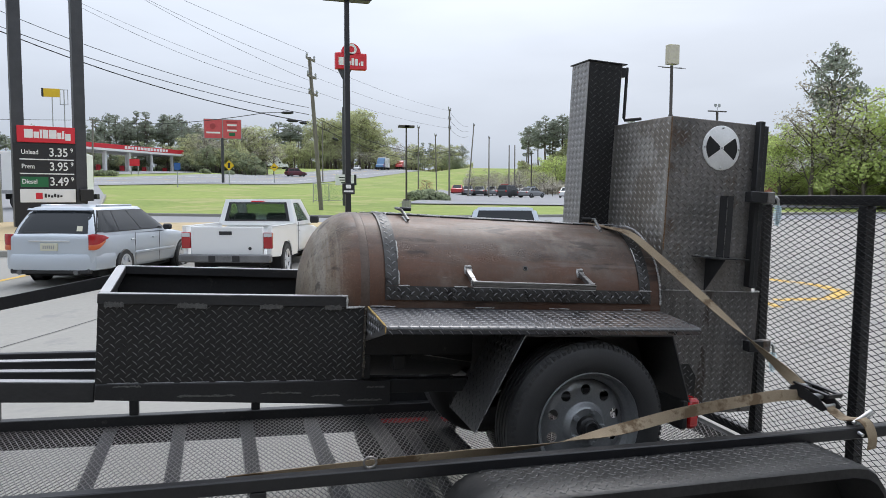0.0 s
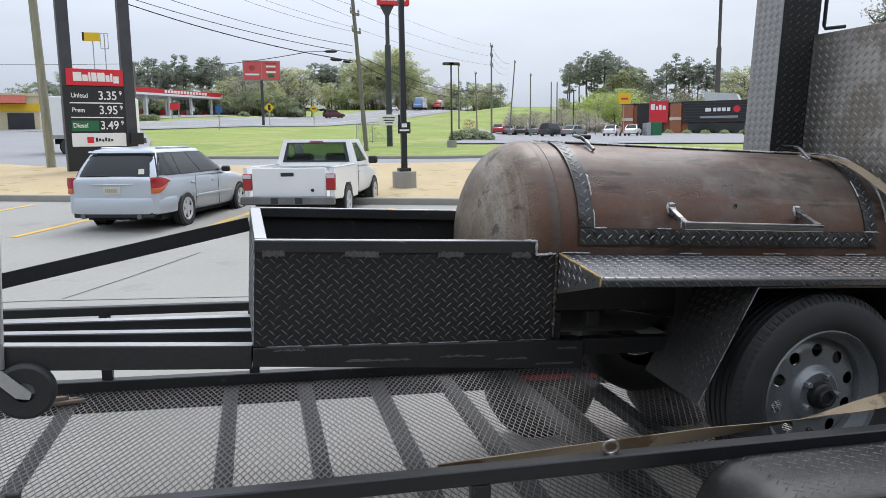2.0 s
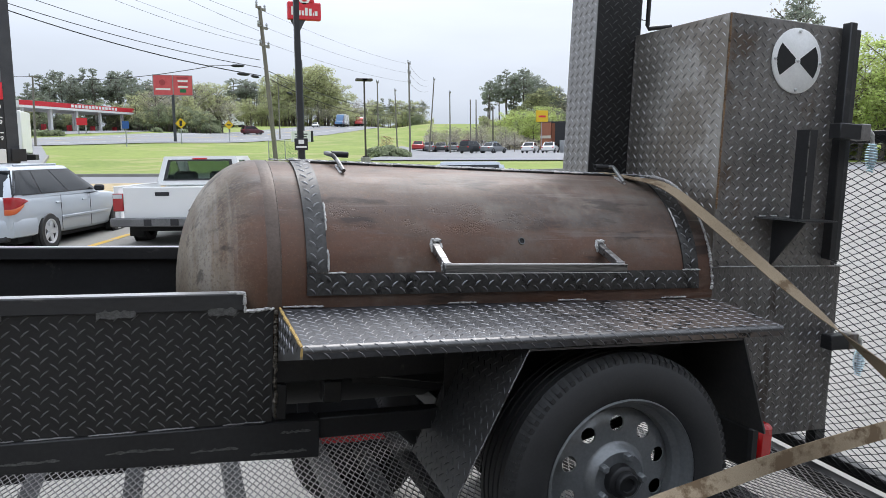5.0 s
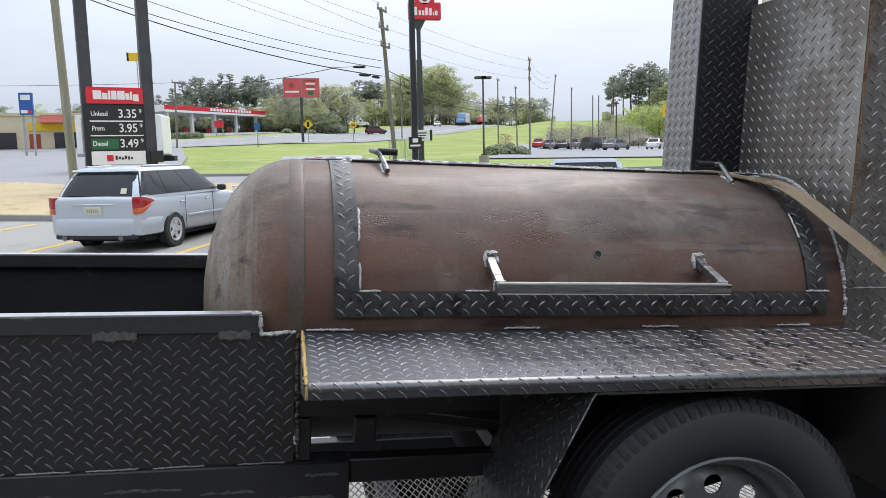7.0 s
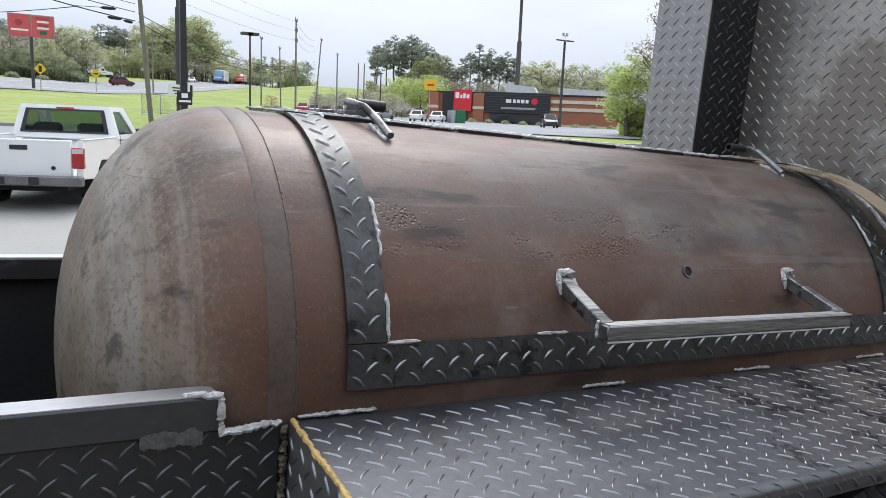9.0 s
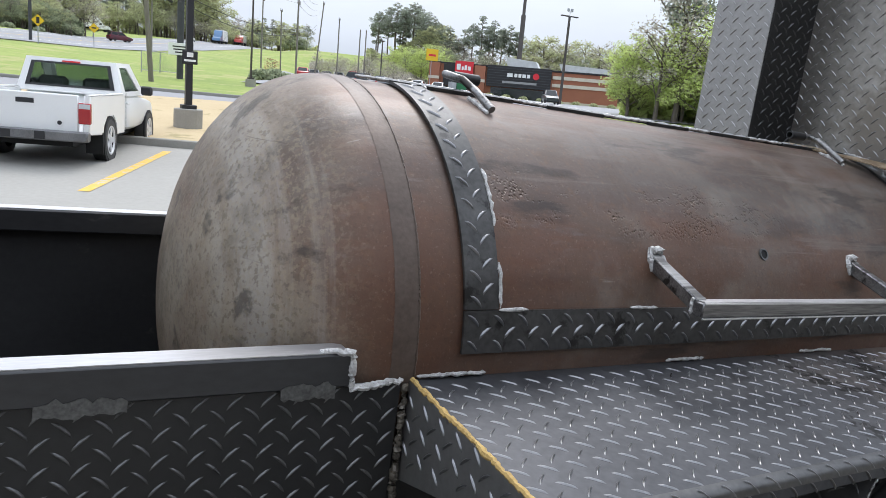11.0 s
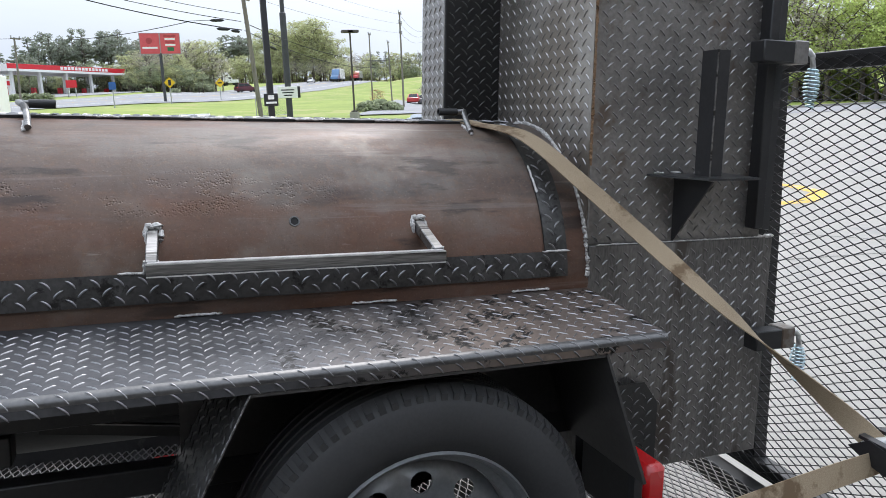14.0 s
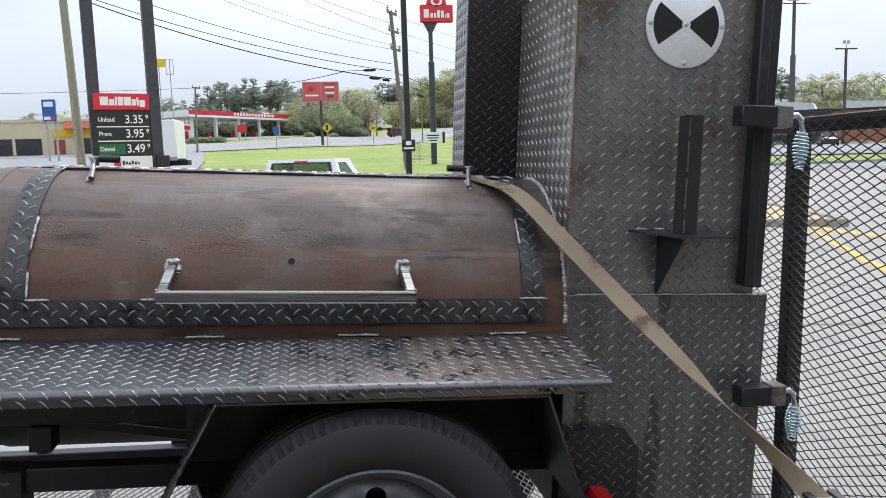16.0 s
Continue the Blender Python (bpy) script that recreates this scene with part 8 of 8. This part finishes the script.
loft_body(bm, [(0.84, 0.87, 0.4, 1.06), (1.5, 0.88, 0.38, 1.06), (2.2, 0.88, 0.38, 1.04), (2.4, 0.875, 0.4, 1.02), (3.2, 0.86, 0.42, 0.96), (3.6, 0.8, 0.45, 0.9), (3.7, 0.7, 0.5, 0.82)])
rounded(part("body", bm, M_CARWHITE, pk, "white cab and bonnet", smooth=True), 1)
CP = house(0.86, 2.62, 0.86, 1.04, 0.97, 1.98, 0.72, 1.6)
HOLES = {"rear": (0.1, 0.9, 0.2, 0.85), "right": (0.14, 0.8, 0.14, 0.86), "left": (0.2, 0.86, 0.14, 0.86), "front": (0.07, 0.93, 0.1, 0.92)}
bm = B()
for side, (u0, u1, v0, v1) in HOLES.items():
    qa, qb, qc, qd = [Vector(CP[i]) for i in FACES[side]]
    sh = 0.2 if side == "right" else 0.0
    sg = 0.2 if side == "left" else 0.0

    def on_side(u, v):
        return qa.lerp(qb, u).lerp(qd.lerp(qc, u), v)
    o = [bm.verts.new(on_side(u, v)) for u, v in ((0, 0), (1, 0), (1, 1), (0, 1))]
    i = [bm.verts.new(on_side(u, v)) for u, v in ((u0, v0), (u1, v0), (u1 - sh, v1), (u0 + sg, v1))]
    for k in range(4):
        bm.faces.new((o[k], o[(k + 1) % 4], i[(k + 1) % 4], i[k]))
bm.faces.new([bm.verts.new(c) for c in CP[4:]])
bmesh.ops.remove_doubles(bm, verts=bm.verts, dist=0.001)
bmesh.ops.recalc_face_normals(bm, faces=bm.faces)
bmesh.ops.solidify(bm, geom=bm.faces[:], thickness=0.035)
part("cabin", bm, M_CARWHITE, pk)
for side, (u0, u1, v0, v1) in HOLES.items():
    glass = pane(pk, CP, side, u0, u1, v0, v1, M_CLEAR, {"rear": "rear_window", "front": "windscreen"}.get(side, "window"), -0.012, shear=(0.2 if side == "left" else 0, 0.2 if side == "right" else 0))
    glass.visible_shadow = False
for x in (-0.36, 0.36):
    box_part(pk, "seat", x - 0.24, x + 0.24, 1.1, 1.25, 0.9, 1.3, M_SEAT, 0.06, "grey cloth seat")
box_part(pk, "dashboard", -0.7, 0.7, 2.1, 2.4, 0.95, 1.12, M_TRIM, 0.05)
bm = B()
for u0, u1, v0, v1 in ((0.07, 0.93, 0.15, 0.21), (0.07, 0.93, 0.83, 0.885), (0.07, 0.11, 0.21, 0.83), (0.89, 0.93, 0.21, 0.83)):
    qa, qb, qc, qd = [Vector(CP[i]) for i in FACES["rear"]]
    q4 = [qa.lerp(qb, u).lerp(qd.lerp(qc, u), v) for u, v in ((u0, v0), (u1, v0), (u1, v1), (u0, v1))]
    prism(bm, q4, (0, -0.012, 0))
part("window_seal", bm, M_TRIM, pk, "black rubber rear-window seal")
pane(pk, CP, "rear", 0.4, 0.6, 0.885, 0.935, M_RED, "brake_lamp", 0.018)
box_part(pk, "underbody", -0.6, 0.6, -1.0, 3.4, 0.3, 0.5, M_UNDER, 0)
for s in (-1, 1):
    box_part(pk, "mud_flap", s * 0.76 - 0.13, s * 0.76 + 0.13, -0.48, -0.46, 0.16, 0.5, M_UNDER, 0)


def plain_car(m, paint, label, L=4.5, W=1.8, H=1.5, suv=False, name="car", group="parked cars"):
    e = thing(name, m, label, "car", group)
    zb = 0.62 * H
    bm = B()
    loft_body(bm, [(-0.95, W * 0.42, 0.35, zb * 0.9), (-0.8, W * 0.48, 0.27, zb), (0.5, W * 0.5, 0.22, zb + 0.02), (L - 2.5, W * 0.5, 0.22, zb), (L - 1.7, W * 0.48, 0.25, zb * 0.88), (L - 1.0, W * 0.4, 0.35, zb * 0.7)])
    part("body", bm, paint, e, smooth=True)
    c = house(-0.85 if suv else -0.35, L - 2.2, W * 0.46, zb - 0.02, -0.55 if suv else 0.35, L - 3.0, W * 0.36, H)
    bm = B()
    hexa(bm, c)
    bmesh.ops.bevel(bm, geom=bm.edges[:], offset=0.06, segments=2, affect="EDGES")
    part("cabin", bm, paint, e, smooth=True)
    for side in ("left", "right"):
        pane(e, c, side, 0.08, 0.48, 0.14, 0.86, M_TINT)
        pane(e, c, side, 0.52, 0.92, 0.14, 0.86, M_TINT)
    for side, nm in (("rear", "rear_window"), ("front", "windscreen")):
        pane(e, c, side, 0.08, 0.92, 0.12, 0.9, M_TINT, nm)
    for s in (-1, 1):
        box_part(e, "tail_lamp", s * W * 0.4 - 0.1, s * W * 0.4 + 0.1, -0.98, -0.8, zb * 0.75, zb * 0.92, M_RED, 0.01)
        box_part(e, "head_lamp", s * W * 0.34 - 0.12, s * W * 0.34 + 0.12, L - 1.25, L - 1.08, zb * 0.6, zb * 0.72, M_SIGNWHITE, 0.01)
        for y in (0.0, L - 1.85):
            car_wheel(e, s * (W / 2 - 0.1), y, 0.33, s, alloy=False)
    return e


def paint_of(name, c):
    return mat(name, c, [v * 1.1 for v in c], 0.3, 0.2, bump=0.0, coat=0.5)


M_PDARK, M_PRED, M_PWHITE, M_PGREY, M_PBLUE, M_PMAROON = (paint_of(n, c) for n, c in (("charcoal_paint", (0.035, 0.04, 0.045)), ("red_paint", (0.4, 0.03, 0.03)), ("white_paint", (0.7, 0.7, 0.7)), ("grey_paint", (0.2, 0.21, 0.22)), ("blue_paint", (0.06, 0.14, 0.26)), ("maroon_paint", (0.09, 0.015, 0.025))))
plain_car(on_land(6.3, 15.6, -21), M_SILVER, "silver hatchback car parked at the kerb", 4.5, 1.82, 1.4, True, "parked_hatchback", "")
for b, d, rz, p, what, suv in ((19.6, 112, -25, M_PRED, "red saloon car in the restaurant car park", False), (20.4, 114, -25, M_PGREY, "grey saloon car in the restaurant car park", False), (21.3, 115, -25, M_PDARK, "dark saloon car in the restaurant car park", False), (22.2, 117, -25, M_PGREY, "grey saloon car in the restaurant car park", False), (23.2, 126, -25, M_PRED, "red pickup in the restaurant car park", True), (24.2, 127, -25, M_PWHITE, "white van in the restaurant car park", True),
                               (25.2, 126, -25, M_PBLUE, "blue car in the restaurant car park", False), (23.3, 104, -55, M_PDARK, "dark sport utility car in the restaurant car park", True), (24.9, 104, -60, M_PGREY, "silver saloon car in the restaurant car park", False), (27.9, 104, -40, M_PWHITE, "white saloon car in the restaurant car park", False), (29.4, 104, -40, M_PWHITE, "white saloon car by the restaurant drive", False), (37.6, 99, 150, M_PDARK, "black car in front of the restaurant", True)):
    plain_car(on_land(d * math.sin(radians(b)) - 0.7, d * math.cos(radians(b)) + 1, rz, 0.06), p, what, suv=suv, H=1.7 if suv else 1.45)
plain_car(on_land(19.4, 167, -72, 0.12), M_PMAROON, "maroon sport utility car on the highway", 4.7, 1.85, 1.75, True, "highway_car", "")
plain_car(on_land(60, 256, -24, 0.12), M_PDARK, "dark car on the highway", name="highway_car", group="")
plain_car(on_land(47, 228, 160, 0.12), M_PWHITE, "white car on the highway", name="highway_car", group="")


def box_truck(m, label, L, H, cab_paint, name="box_truck", z0=0.95, W=2.5, cab=True):
    e = thing(name, m, label, "truck")
    box_part(e, "cargo_box", -W / 2, W / 2, -L, 0, z0, H, M_SIGNWHITE, 0.04, "white cargo box")
    n = int(L / 0.62)
    for s in (-1, 1):
        for k in range(n):
            box_part(e, "panel_rib", s * (W / 2 + 0.012) - 0.01, s * (W / 2 + 0.012) + 0.01, -L + 0.3 + k * 0.62, -L + 0.34 + k * 0.62, z0 + 0.15, H - 0.12, M_POSTLIGHT, 0)
        box_part(e, "bottom_rail", s * (W / 2 + 0.01) - 0.015, s * (W / 2 + 0.01) + 0.015, -L, 0, z0 - 0.06, z0 + 0.12, M_POSTLIGHT, 0)
        for y in (-L + 1.2, -L + 2.5):
            car_wheel(e, s * (W / 2 - 0.18), y, 0.48, s, alloy=False, w=0.3)
    box_part(e, "underframe", -0.5, 0.5, -L + 0.3, 0.4, z0 - 0.35, z0 - 0.07, M_UNDER, 0)
    if cab:
        bm = B()
        prism(bm, [(-1.15, 0.3, 0.7), (-1.15, 0.3, H - 0.2), (-1.15, 1.1, H - 0.25), (-1.15, 2.2, 2.2), (-1.15, 2.5, 1.75), (-1.15, 4.2, 1.5), (-1.15, 4.4, 0.7)], (2.3, 0, 0), 0.05)
        c = part("cab", bm, cab_paint, e, smooth=True)
        for s in (-1, 1):
            box_part(c, "side_window", s * 1.155 - 0.01, s * 1.155 + 0.01, 1.3, 2.0, 1.75, 2.3, M_TINT, 0)
            car_wheel(e, s * 1.0, 3.6, 0.48, s, alloy=False, w=0.3)
            car_wheel(e, s * 1.0, 0.7, 0.48, s, alloy=False, w=0.3)
    return e


# semi trailer built far shorter than its true length
box_truck(on_land(-5.7, 45.2, -92, -0.1), "white semi trailer, cut short, standing on the side street", 4.3, 3.05, M_PDARK, "semi_trailer", cab=False)
box_truck(on_land(22.5, 236, -78, 0.1), "white semi truck coming down the highway", 12, 4.0, M_PWHITE)
box_truck(on_land(57, 238, 156, 0.1), "white box truck on the highway", 8, 4.0, M_PBLUE)
box_truck(on_land(67, 252, 156, 0.1), "red dump truck on the highway", 6, 3.2, M_PRED)


# ---- trees ----
def leaf_mat(name, c, c2, var=0.35):
    m = mat(name, c, c2, 0.75, big=0.6, fine=4, amount=1.3, bump=0.0, island=var, spec=0.2)
    n, l = m.node_tree.nodes, m.node_tree.links
    b, out = n["Principled BSDF"], n["Material Output"]
    tr = n.new("ShaderNodeBsdfTranslucent")
    l.new(b.inputs["Base Color"].links[0].from_socket, tr.inputs["Color"])
    mx = n.new("ShaderNodeMixShader")
    mx.inputs[0].default_value = 0.55
    l.new(b.outputs[0], mx.inputs[1])
    l.new(tr.outputs[0], mx.inputs[2])
    l.new(mx.outputs[0], out.inputs["Surface"])
    return m


# leaf colours are lightened so that they hold the haze
M_PINE = leaf_mat("pine_needles", (0.202, 0.230, 0.179), (0.381, 0.409, 0.336))
M_LEAFNEW = leaf_mat("new_spring_leaves", (0.426, 0.515, 0.168), (0.650, 0.717, 0.314))
M_LEAFOLIVE = leaf_mat("olive_budding_leaves", (0.381, 0.403, 0.213), (0.582, 0.594, 0.358))
M_LEAFDARK = leaf_mat("evergreen_leaves", (0.224, 0.263, 0.168), (0.392, 0.426, 0.280))
M_BUDS = leaf_mat("pale_bare_twigs", (0.370, 0.347, 0.280), (0.560, 0.526, 0.448))
M_ROSE = leaf_mat("reddish_buds", (0.336, 0.168, 0.090), (0.470, 0.291, 0.168))
M_BARK = mat("tree_bark", (0.09, 0.075, 0.062), (0.19, 0.16, 0.135), 0.95, big=3, fine=20, stretch=(3, 3, 0.6), bump=0.5, dist=0.02)


def make_tree(seed, height, kind, leaf, spread=1.0, n_leaf=900, size=0.5, group="roadside trees", label="", trunk_share=0.45):
    """A trunk with limbs and side twigs, and a crown of many small leaf clumps at their ends."""
    rn = random.Random(seed)
    e = thing("tree", Matrix.Identity(4), label, "tree", group)
    bm = B()
    pine = kind == "pine"
    top = Vector((rn.uniform(-0.5, 0.5), rn.uniform(-0.5, 0.5), height * (0.95 if pine else 0.82)))
    tr = height * 0.014 + 0.03
    n = 7
    path = [top * (i / n) + Vector((rn.uniform(-0.12, 0.12), rn.uniform(-0.12, 0.12), 0)) * (0 < i < n) for i in range(n + 1)]
    sweep(bm, path, circle(tr, 8), scale=[1.15 - 1.0 * i / n for i in range(n + 1)])
    tips = []
    k = 22 if pine else 24
    for q in range(k):
        g = (q + rn.random()) / k
        f = trunk_share + (1 - trunk_share) * g * 0.98
        a = q * 2.4 + rn.uniform(-0.5, 0.5)
        base = top * f
        if pine:
            prof = 0.45 + 0.75 * math.sin(math.pi * min(1, 0.25 + 0.8 * g))
            ln = height * 0.15 * spread * prof * rn.uniform(0.55, 1.2)
            end = base + Vector((math.cos(a) * ln, math.sin(a) * ln, ln * rn.uniform(0.1, 0.6)))
        else:
            ln = height * 0.33 * spread * rn.uniform(0.55, 1.1) * (1.2 - 0.65 * f)
            end = base + Vector((math.cos(a) * ln, math.sin(a) * ln, ln * rn.uniform(0.3, 1.0)))
        mid = base.lerp(end, 0.5) + Vector((0, 0, ln * rn.uniform(-0.05, 0.15)))
        rod(bm, [base, mid, end], tr * 0.24, 5)
        for s in range(3):
            o = mid.lerp(end, rn.uniform(0.1, 0.9))
            tw = o + Vector((rn.gauss(0, 1), rn.gauss(0, 1), rn.uniform(-0.2, 1))) * ln * 0.28
            rod(bm, [o, tw], tr * 0.1, 4)
            tips.append((tw, ln * rn.uniform(0.2, 0.34)))
        tips.append((end, ln * rn.uniform(0.24, 0.4)))
    tips.append((top, height * (0.055 if pine else 0.09)))
    part("trunk", bm, M_BARK, e, "bare brown trunk and limbs", smooth=True)
    verts, faces = [], []
    tot = sum(r * r for _, r in tips)
    for c, r in tips:
        cnt = max(5, int(n_leaf * r * r / tot))
        for _ in range(cnt):
            d = Vector((rn.gauss(0, 1), rn.gauss(0, 1), rn.gauss(0, 1))).normalized() * r * (0.35 + 0.8 * rn.random() ** 0.6)
            d.z *= 0.72 if pine else 0.85
            p = c + d
            u = (Vector((rn.gauss(0, 1), rn.gauss(0, 1), rn.gauss(0, 0.7)))).normalized()
            v = u.cross(Vector((rn.gauss(0, 1), rn.gauss(0, 1), rn.gauss(0, 1)))).normalized()
            s = size * rn.uniform(0.45, 1.1)
            i = len(verts)
            verts += [p - u * s * 0.5, p + v * s * 0.26, p + u * s * 0.5, p - v * s * 0.26]
            faces.append((i, i + 1, i + 2, i + 3))
    raw("crown", verts, faces, leaf, e)
    e.location.z = -900
    return e


PINES = [make_tree(10 + i, 12, "pine", M_PINE, 0.62 + 0.12 * i, 2600, 0.36, label="tall grey-green pine with a bare trunk and clumped crown", trunk_share=0.38 + 0.07 * i) for i in range(4)]
OLIVES = [make_tree(20 + i, 10, "broad", M_LEAFOLIVE, 0.9, 3000, 0.36, label="broad tree with olive spring buds", trunk_share=0.16) for i in range(3)]
GREENS = [make_tree(30 + i, 8, "broad", M_LEAFNEW, 1.0, 4600, 0.27, label="bright green tree in new leaf", trunk_share=0.1) for i in range(2)]
DARKS = [make_tree(40 + i, 9, "broad", M_LEAFDARK, 0.95, 3600, 0.38, label="dark evergreen tree with dense low crown", trunk_share=0.06) for i in range(3)]
TWIGS = [make_tree(50 + i, 9, "broad", M_BUDS, 1.0, 1500, 0.26, label="pale budding tree still nearly bare", trunk_share=0.22) for i in range(2)]
ROSES = [make_tree(60, 7, "broad", M_ROSE, 1.0, 1300, 0.24, label="small tree with reddish buds", trunk_share=0.22)]
KIND = {"p": PINES, "o": OLIVES, "g": GREENS, "d": DARKS, "t": TWIGS, "r": ROSES}
BASE = {"p": 12, "o": 10, "g": 8, "d": 9, "t": 9, "r": 7}
rt = random.Random(77)


def plant(kind, x, y, top, slim=1.0):
    src = KIND[kind][rt.randrange(len(KIND[kind]))]
    h = top - rise(x, y)
    k = max(0.15, h / BASE[kind])
    w = k * rt.uniform(0.95, 1.25) * slim
    m = on_land(x, y, rt.uniform(0, 360), -0.1) @ Matrix.Diagonal((w, w, k, 1))
    t = copy_thing(src, m)
    t.matrix_basis = m


def stand(b0, b1, dist, count, kinds, top0, top1, depth=6.0):
    """A stand of trees over a sector of bearings, its tops peaking in the middle."""
    for i in range(count):
        f = (i + rt.random()) / count
        b, d = radians(b0 + (b1 - b0) * f), dist + rt.uniform(-0.3, 1) * depth
        hump = 0.35 + 0.65 * math.sin(math.pi * f)
        plant(kinds[rt.randrange(len(kinds))], d * math.sin(b) - 0.4, d * math.cos(b) + 0.8, top0 + (top1 - top0) * min(1, hump * rt.uniform(0.6, 1.25)))


def belt(a, b, count, kinds, top0, top1, depth=8.0):
    """A belt of trees between two places on the plan."""
    for i in range(count):
        f = (i + rt.random()) / count
        x, y = a[0] + (b[0] - a[0]) * f + rt.uniform(-1, 1), a[1] + (b[1] - a[1]) * f + rt.uniform(0, depth)
        plant(kinds[rt.randrange(len(kinds))], x, y, rt.uniform(top0, top1))


# pines behind the petrol station, then the olive wood along the highway
stand(-6.4, 0.6, 176, 11, "p", 15, 20.5)
stand(-7.5, 2.2, 182, 16, "p", 16, 21)
stand(-13, -6, 172, 9, "ppd", 12.5, 16.5)
stand(-9, 2, 168, 20, "dod", 10, 13.5)
stand(-0.6, 3.4, 166, 9, "ot", 13.5, 17.5)
stand(2.6, 5.6, 172, 8, "to", 13, 19)
stand(5.0, 8.0, 268, 8, "p", 21, 28)
stand(-1, 4.6, 160, 15, "odd", 9, 12.5, 4)
stand(8.4, 13.8, 262, 13, "o", 23, 34)
stand(4.2, 14.8, 254, 28, "oot", 15.5, 21, 8)
stand(14.2, 16.4, 275, 6, "to", 19.5, 23)
stand(15.8, 20.0, 268, 11, "ptop", 18.5, 22.5)
stand(14, 20, 262, 12, "od", 14.5, 17.5)
# woods behind the restaurant
stand(24.3, 29.0, 176, 11, "p", 16, 21)
stand(28.0, 30.2, 172, 7, "opo", 14, 18)
stand(29.5, 31.2, 170, 4, "t", 12, 15)
stand(31.0, 34.8, 170, 8, "p", 14.5, 19)
stand(34.6, 43, 168, 15, "ptop", 12, 16.5)
stand(24.3, 43, 160, 30, "dtot", 8, 11.5, 5)
stand(20, 27, 128, 18, "tto", 5.2, 6.8, 14)
for b, d, z in ((25.6, 150, 9.8), (26.6, 148, 10.6), (27.8, 147, 10.4), (28.8, 146, 11.2)):
    plant("g", d * math.sin(radians(b)), d * math.cos(radians(b)), z)
for b, d, z in ((20.2, 116, 6.2), (21.8, 118, 5.8), (23.8, 112, 5.9), (26.3, 118, 5.4)):
    plant("t", d * math.sin(radians(b)), d * math.cos(radians(b)), z)
plant("r", 18.0, 60.2, 3.5)
# the wood beyond the drive
belt((42.0, 47.0), (47, 41.5), 8, "ggt", 6.4, 8.6, 3)
plant("p", 43.6, 43.2, 13.0, 0.7)
plant("t", 43.8, 43.5, 12.4, 0.8)
plant("t", 42.6, 44.2, 8.8)
plant("t", 44.6, 41.5, 8.2)
belt((45, 40), (54, 30), 11, "ggtgo", 8.0, 11.0, 4)
belt((47, 36), (61, 20), 14, "ggtog", 7.0, 10.0, 5)
belt((56, 24), (64, -4), 14, "gtgo", 6.5, 9.0, 5)
belt((-80, 118), (-30, 122), 12, "dog", 9, 11.5)
for src in sum(KIND.values(), []):
    for o in (src, *src.children_recursive):
        bpy.data.objects.remove(o)


def undergrowth(b0, b1, dist, depth, height, material, seed):
    """A thicket of leaf clumps at the foot of the trees."""
    rn = random.Random(seed)
    verts, faces = [], []
    for _ in range(int((b1 - b0) * 700)):
        b, d = radians(rn.uniform(b0, b1)), dist + rn.random() * depth
        x, y = d * math.sin(b) - 0.4, d * math.cos(b) + 0.8
        hh = height * (0.55 + 0.45 * math.sin(b * 90) * math.sin(b * 37))
        p = Vector((x, y, rise(x, y) + hh * rn.random() ** 0.8))
        u = Vector((rn.gauss(0, 1), rn.gauss(0, 1), rn.gauss(0, 1))).normalized()
        v = u.cross(Vector((rn.gauss(0, 1), rn.gauss(0, 1), rn.gauss(0, 1)))).normalized()
        s = rn.uniform(0.25, 0.6)
        i = len(verts)
        verts += [p - u * s, p + v * s * 0.6, p + u * s, p - v * s * 0.6]
        faces.append((i, i + 1, i + 2, i + 3))
    tagged(raw("undergrowth", verts, faces, material), "tangled green undergrowth at the foot of the woods", "undergrowth", kind="stuff")


undergrowth(-9, 5, 172, 6, 5.0, M_LEAFDARK, 1)
undergrowth(4, 15, 266, 8, 8.0, M_LEAFOLIVE, 2)
undergrowth(14, 20.5, 276, 8, 6.0, M_LEAFOLIVE, 3)
undergrowth(24, 43, 172, 6, 6.0, M_LEAFOLIVE, 4)
undergrowth(20, 30, 132, 16, 1.6, M_BUDS, 5)
undergrowth(42.5, 85, 63, 7, 4.2, M_LEAFNEW, 6)


def bush(x, y, r, material, label):
    rn = random.Random(int(x * 10 + y))
    e = thing("bush", on_land(x, y), label, "bush", "low bushes")
    verts, faces = [], []
    for _ in range(420):
        d = Vector((rn.gauss(0, 1), rn.gauss(0, 1), abs(rn.gauss(0, 1)))).normalized() * r * rn.random() ** 0.35
        d.z *= 0.75
        u = Vector((rn.gauss(0, 1), rn.gauss(0, 1), rn.gauss(0, 1))).normalized()
        v = u.cross(Vector((rn.gauss(0, 1), rn.gauss(0, 1), rn.gauss(0, 1)))).normalized()
        s = r * rn.uniform(0.12, 0.26)
        i = len(verts)
        verts += [d - u * s, d + v * s * 0.6, d + u * s, d - v * s * 0.6]
        faces.append((i, i + 1, i + 2, i + 3))
    raw("foliage", verts, faces, material, e)
    bm = B()
    rod(bm, [(0, 0, -0.1), (0, 0, r * 0.5)], 0.04, 6)
    part("stem", bm, M_BARK, e)


for x, y, r in ((16.6, 57.8, 1.0), (17.6, 58.2, 1.1), (18.5, 58.0, 0.9)):
    bush(x, y, r, M_LEAFDARK, "dark green clipped bush beside the drive")
for x, y in ((-15.5, 118), (-14.2, 118.5), (-13.0, 118), (-11.8, 118.6), (1.5, 150), (6.0, 152)):
    bush(x, y, 1.1, M_LEAFDARK, "low dark bush by the petrol station")
for k in range(9):
    bush(66.5 + k * 2.1, 108.5 - k * 1.85, 0.8, M_LEAFOLIVE, "low hedge in front of the restaurant")
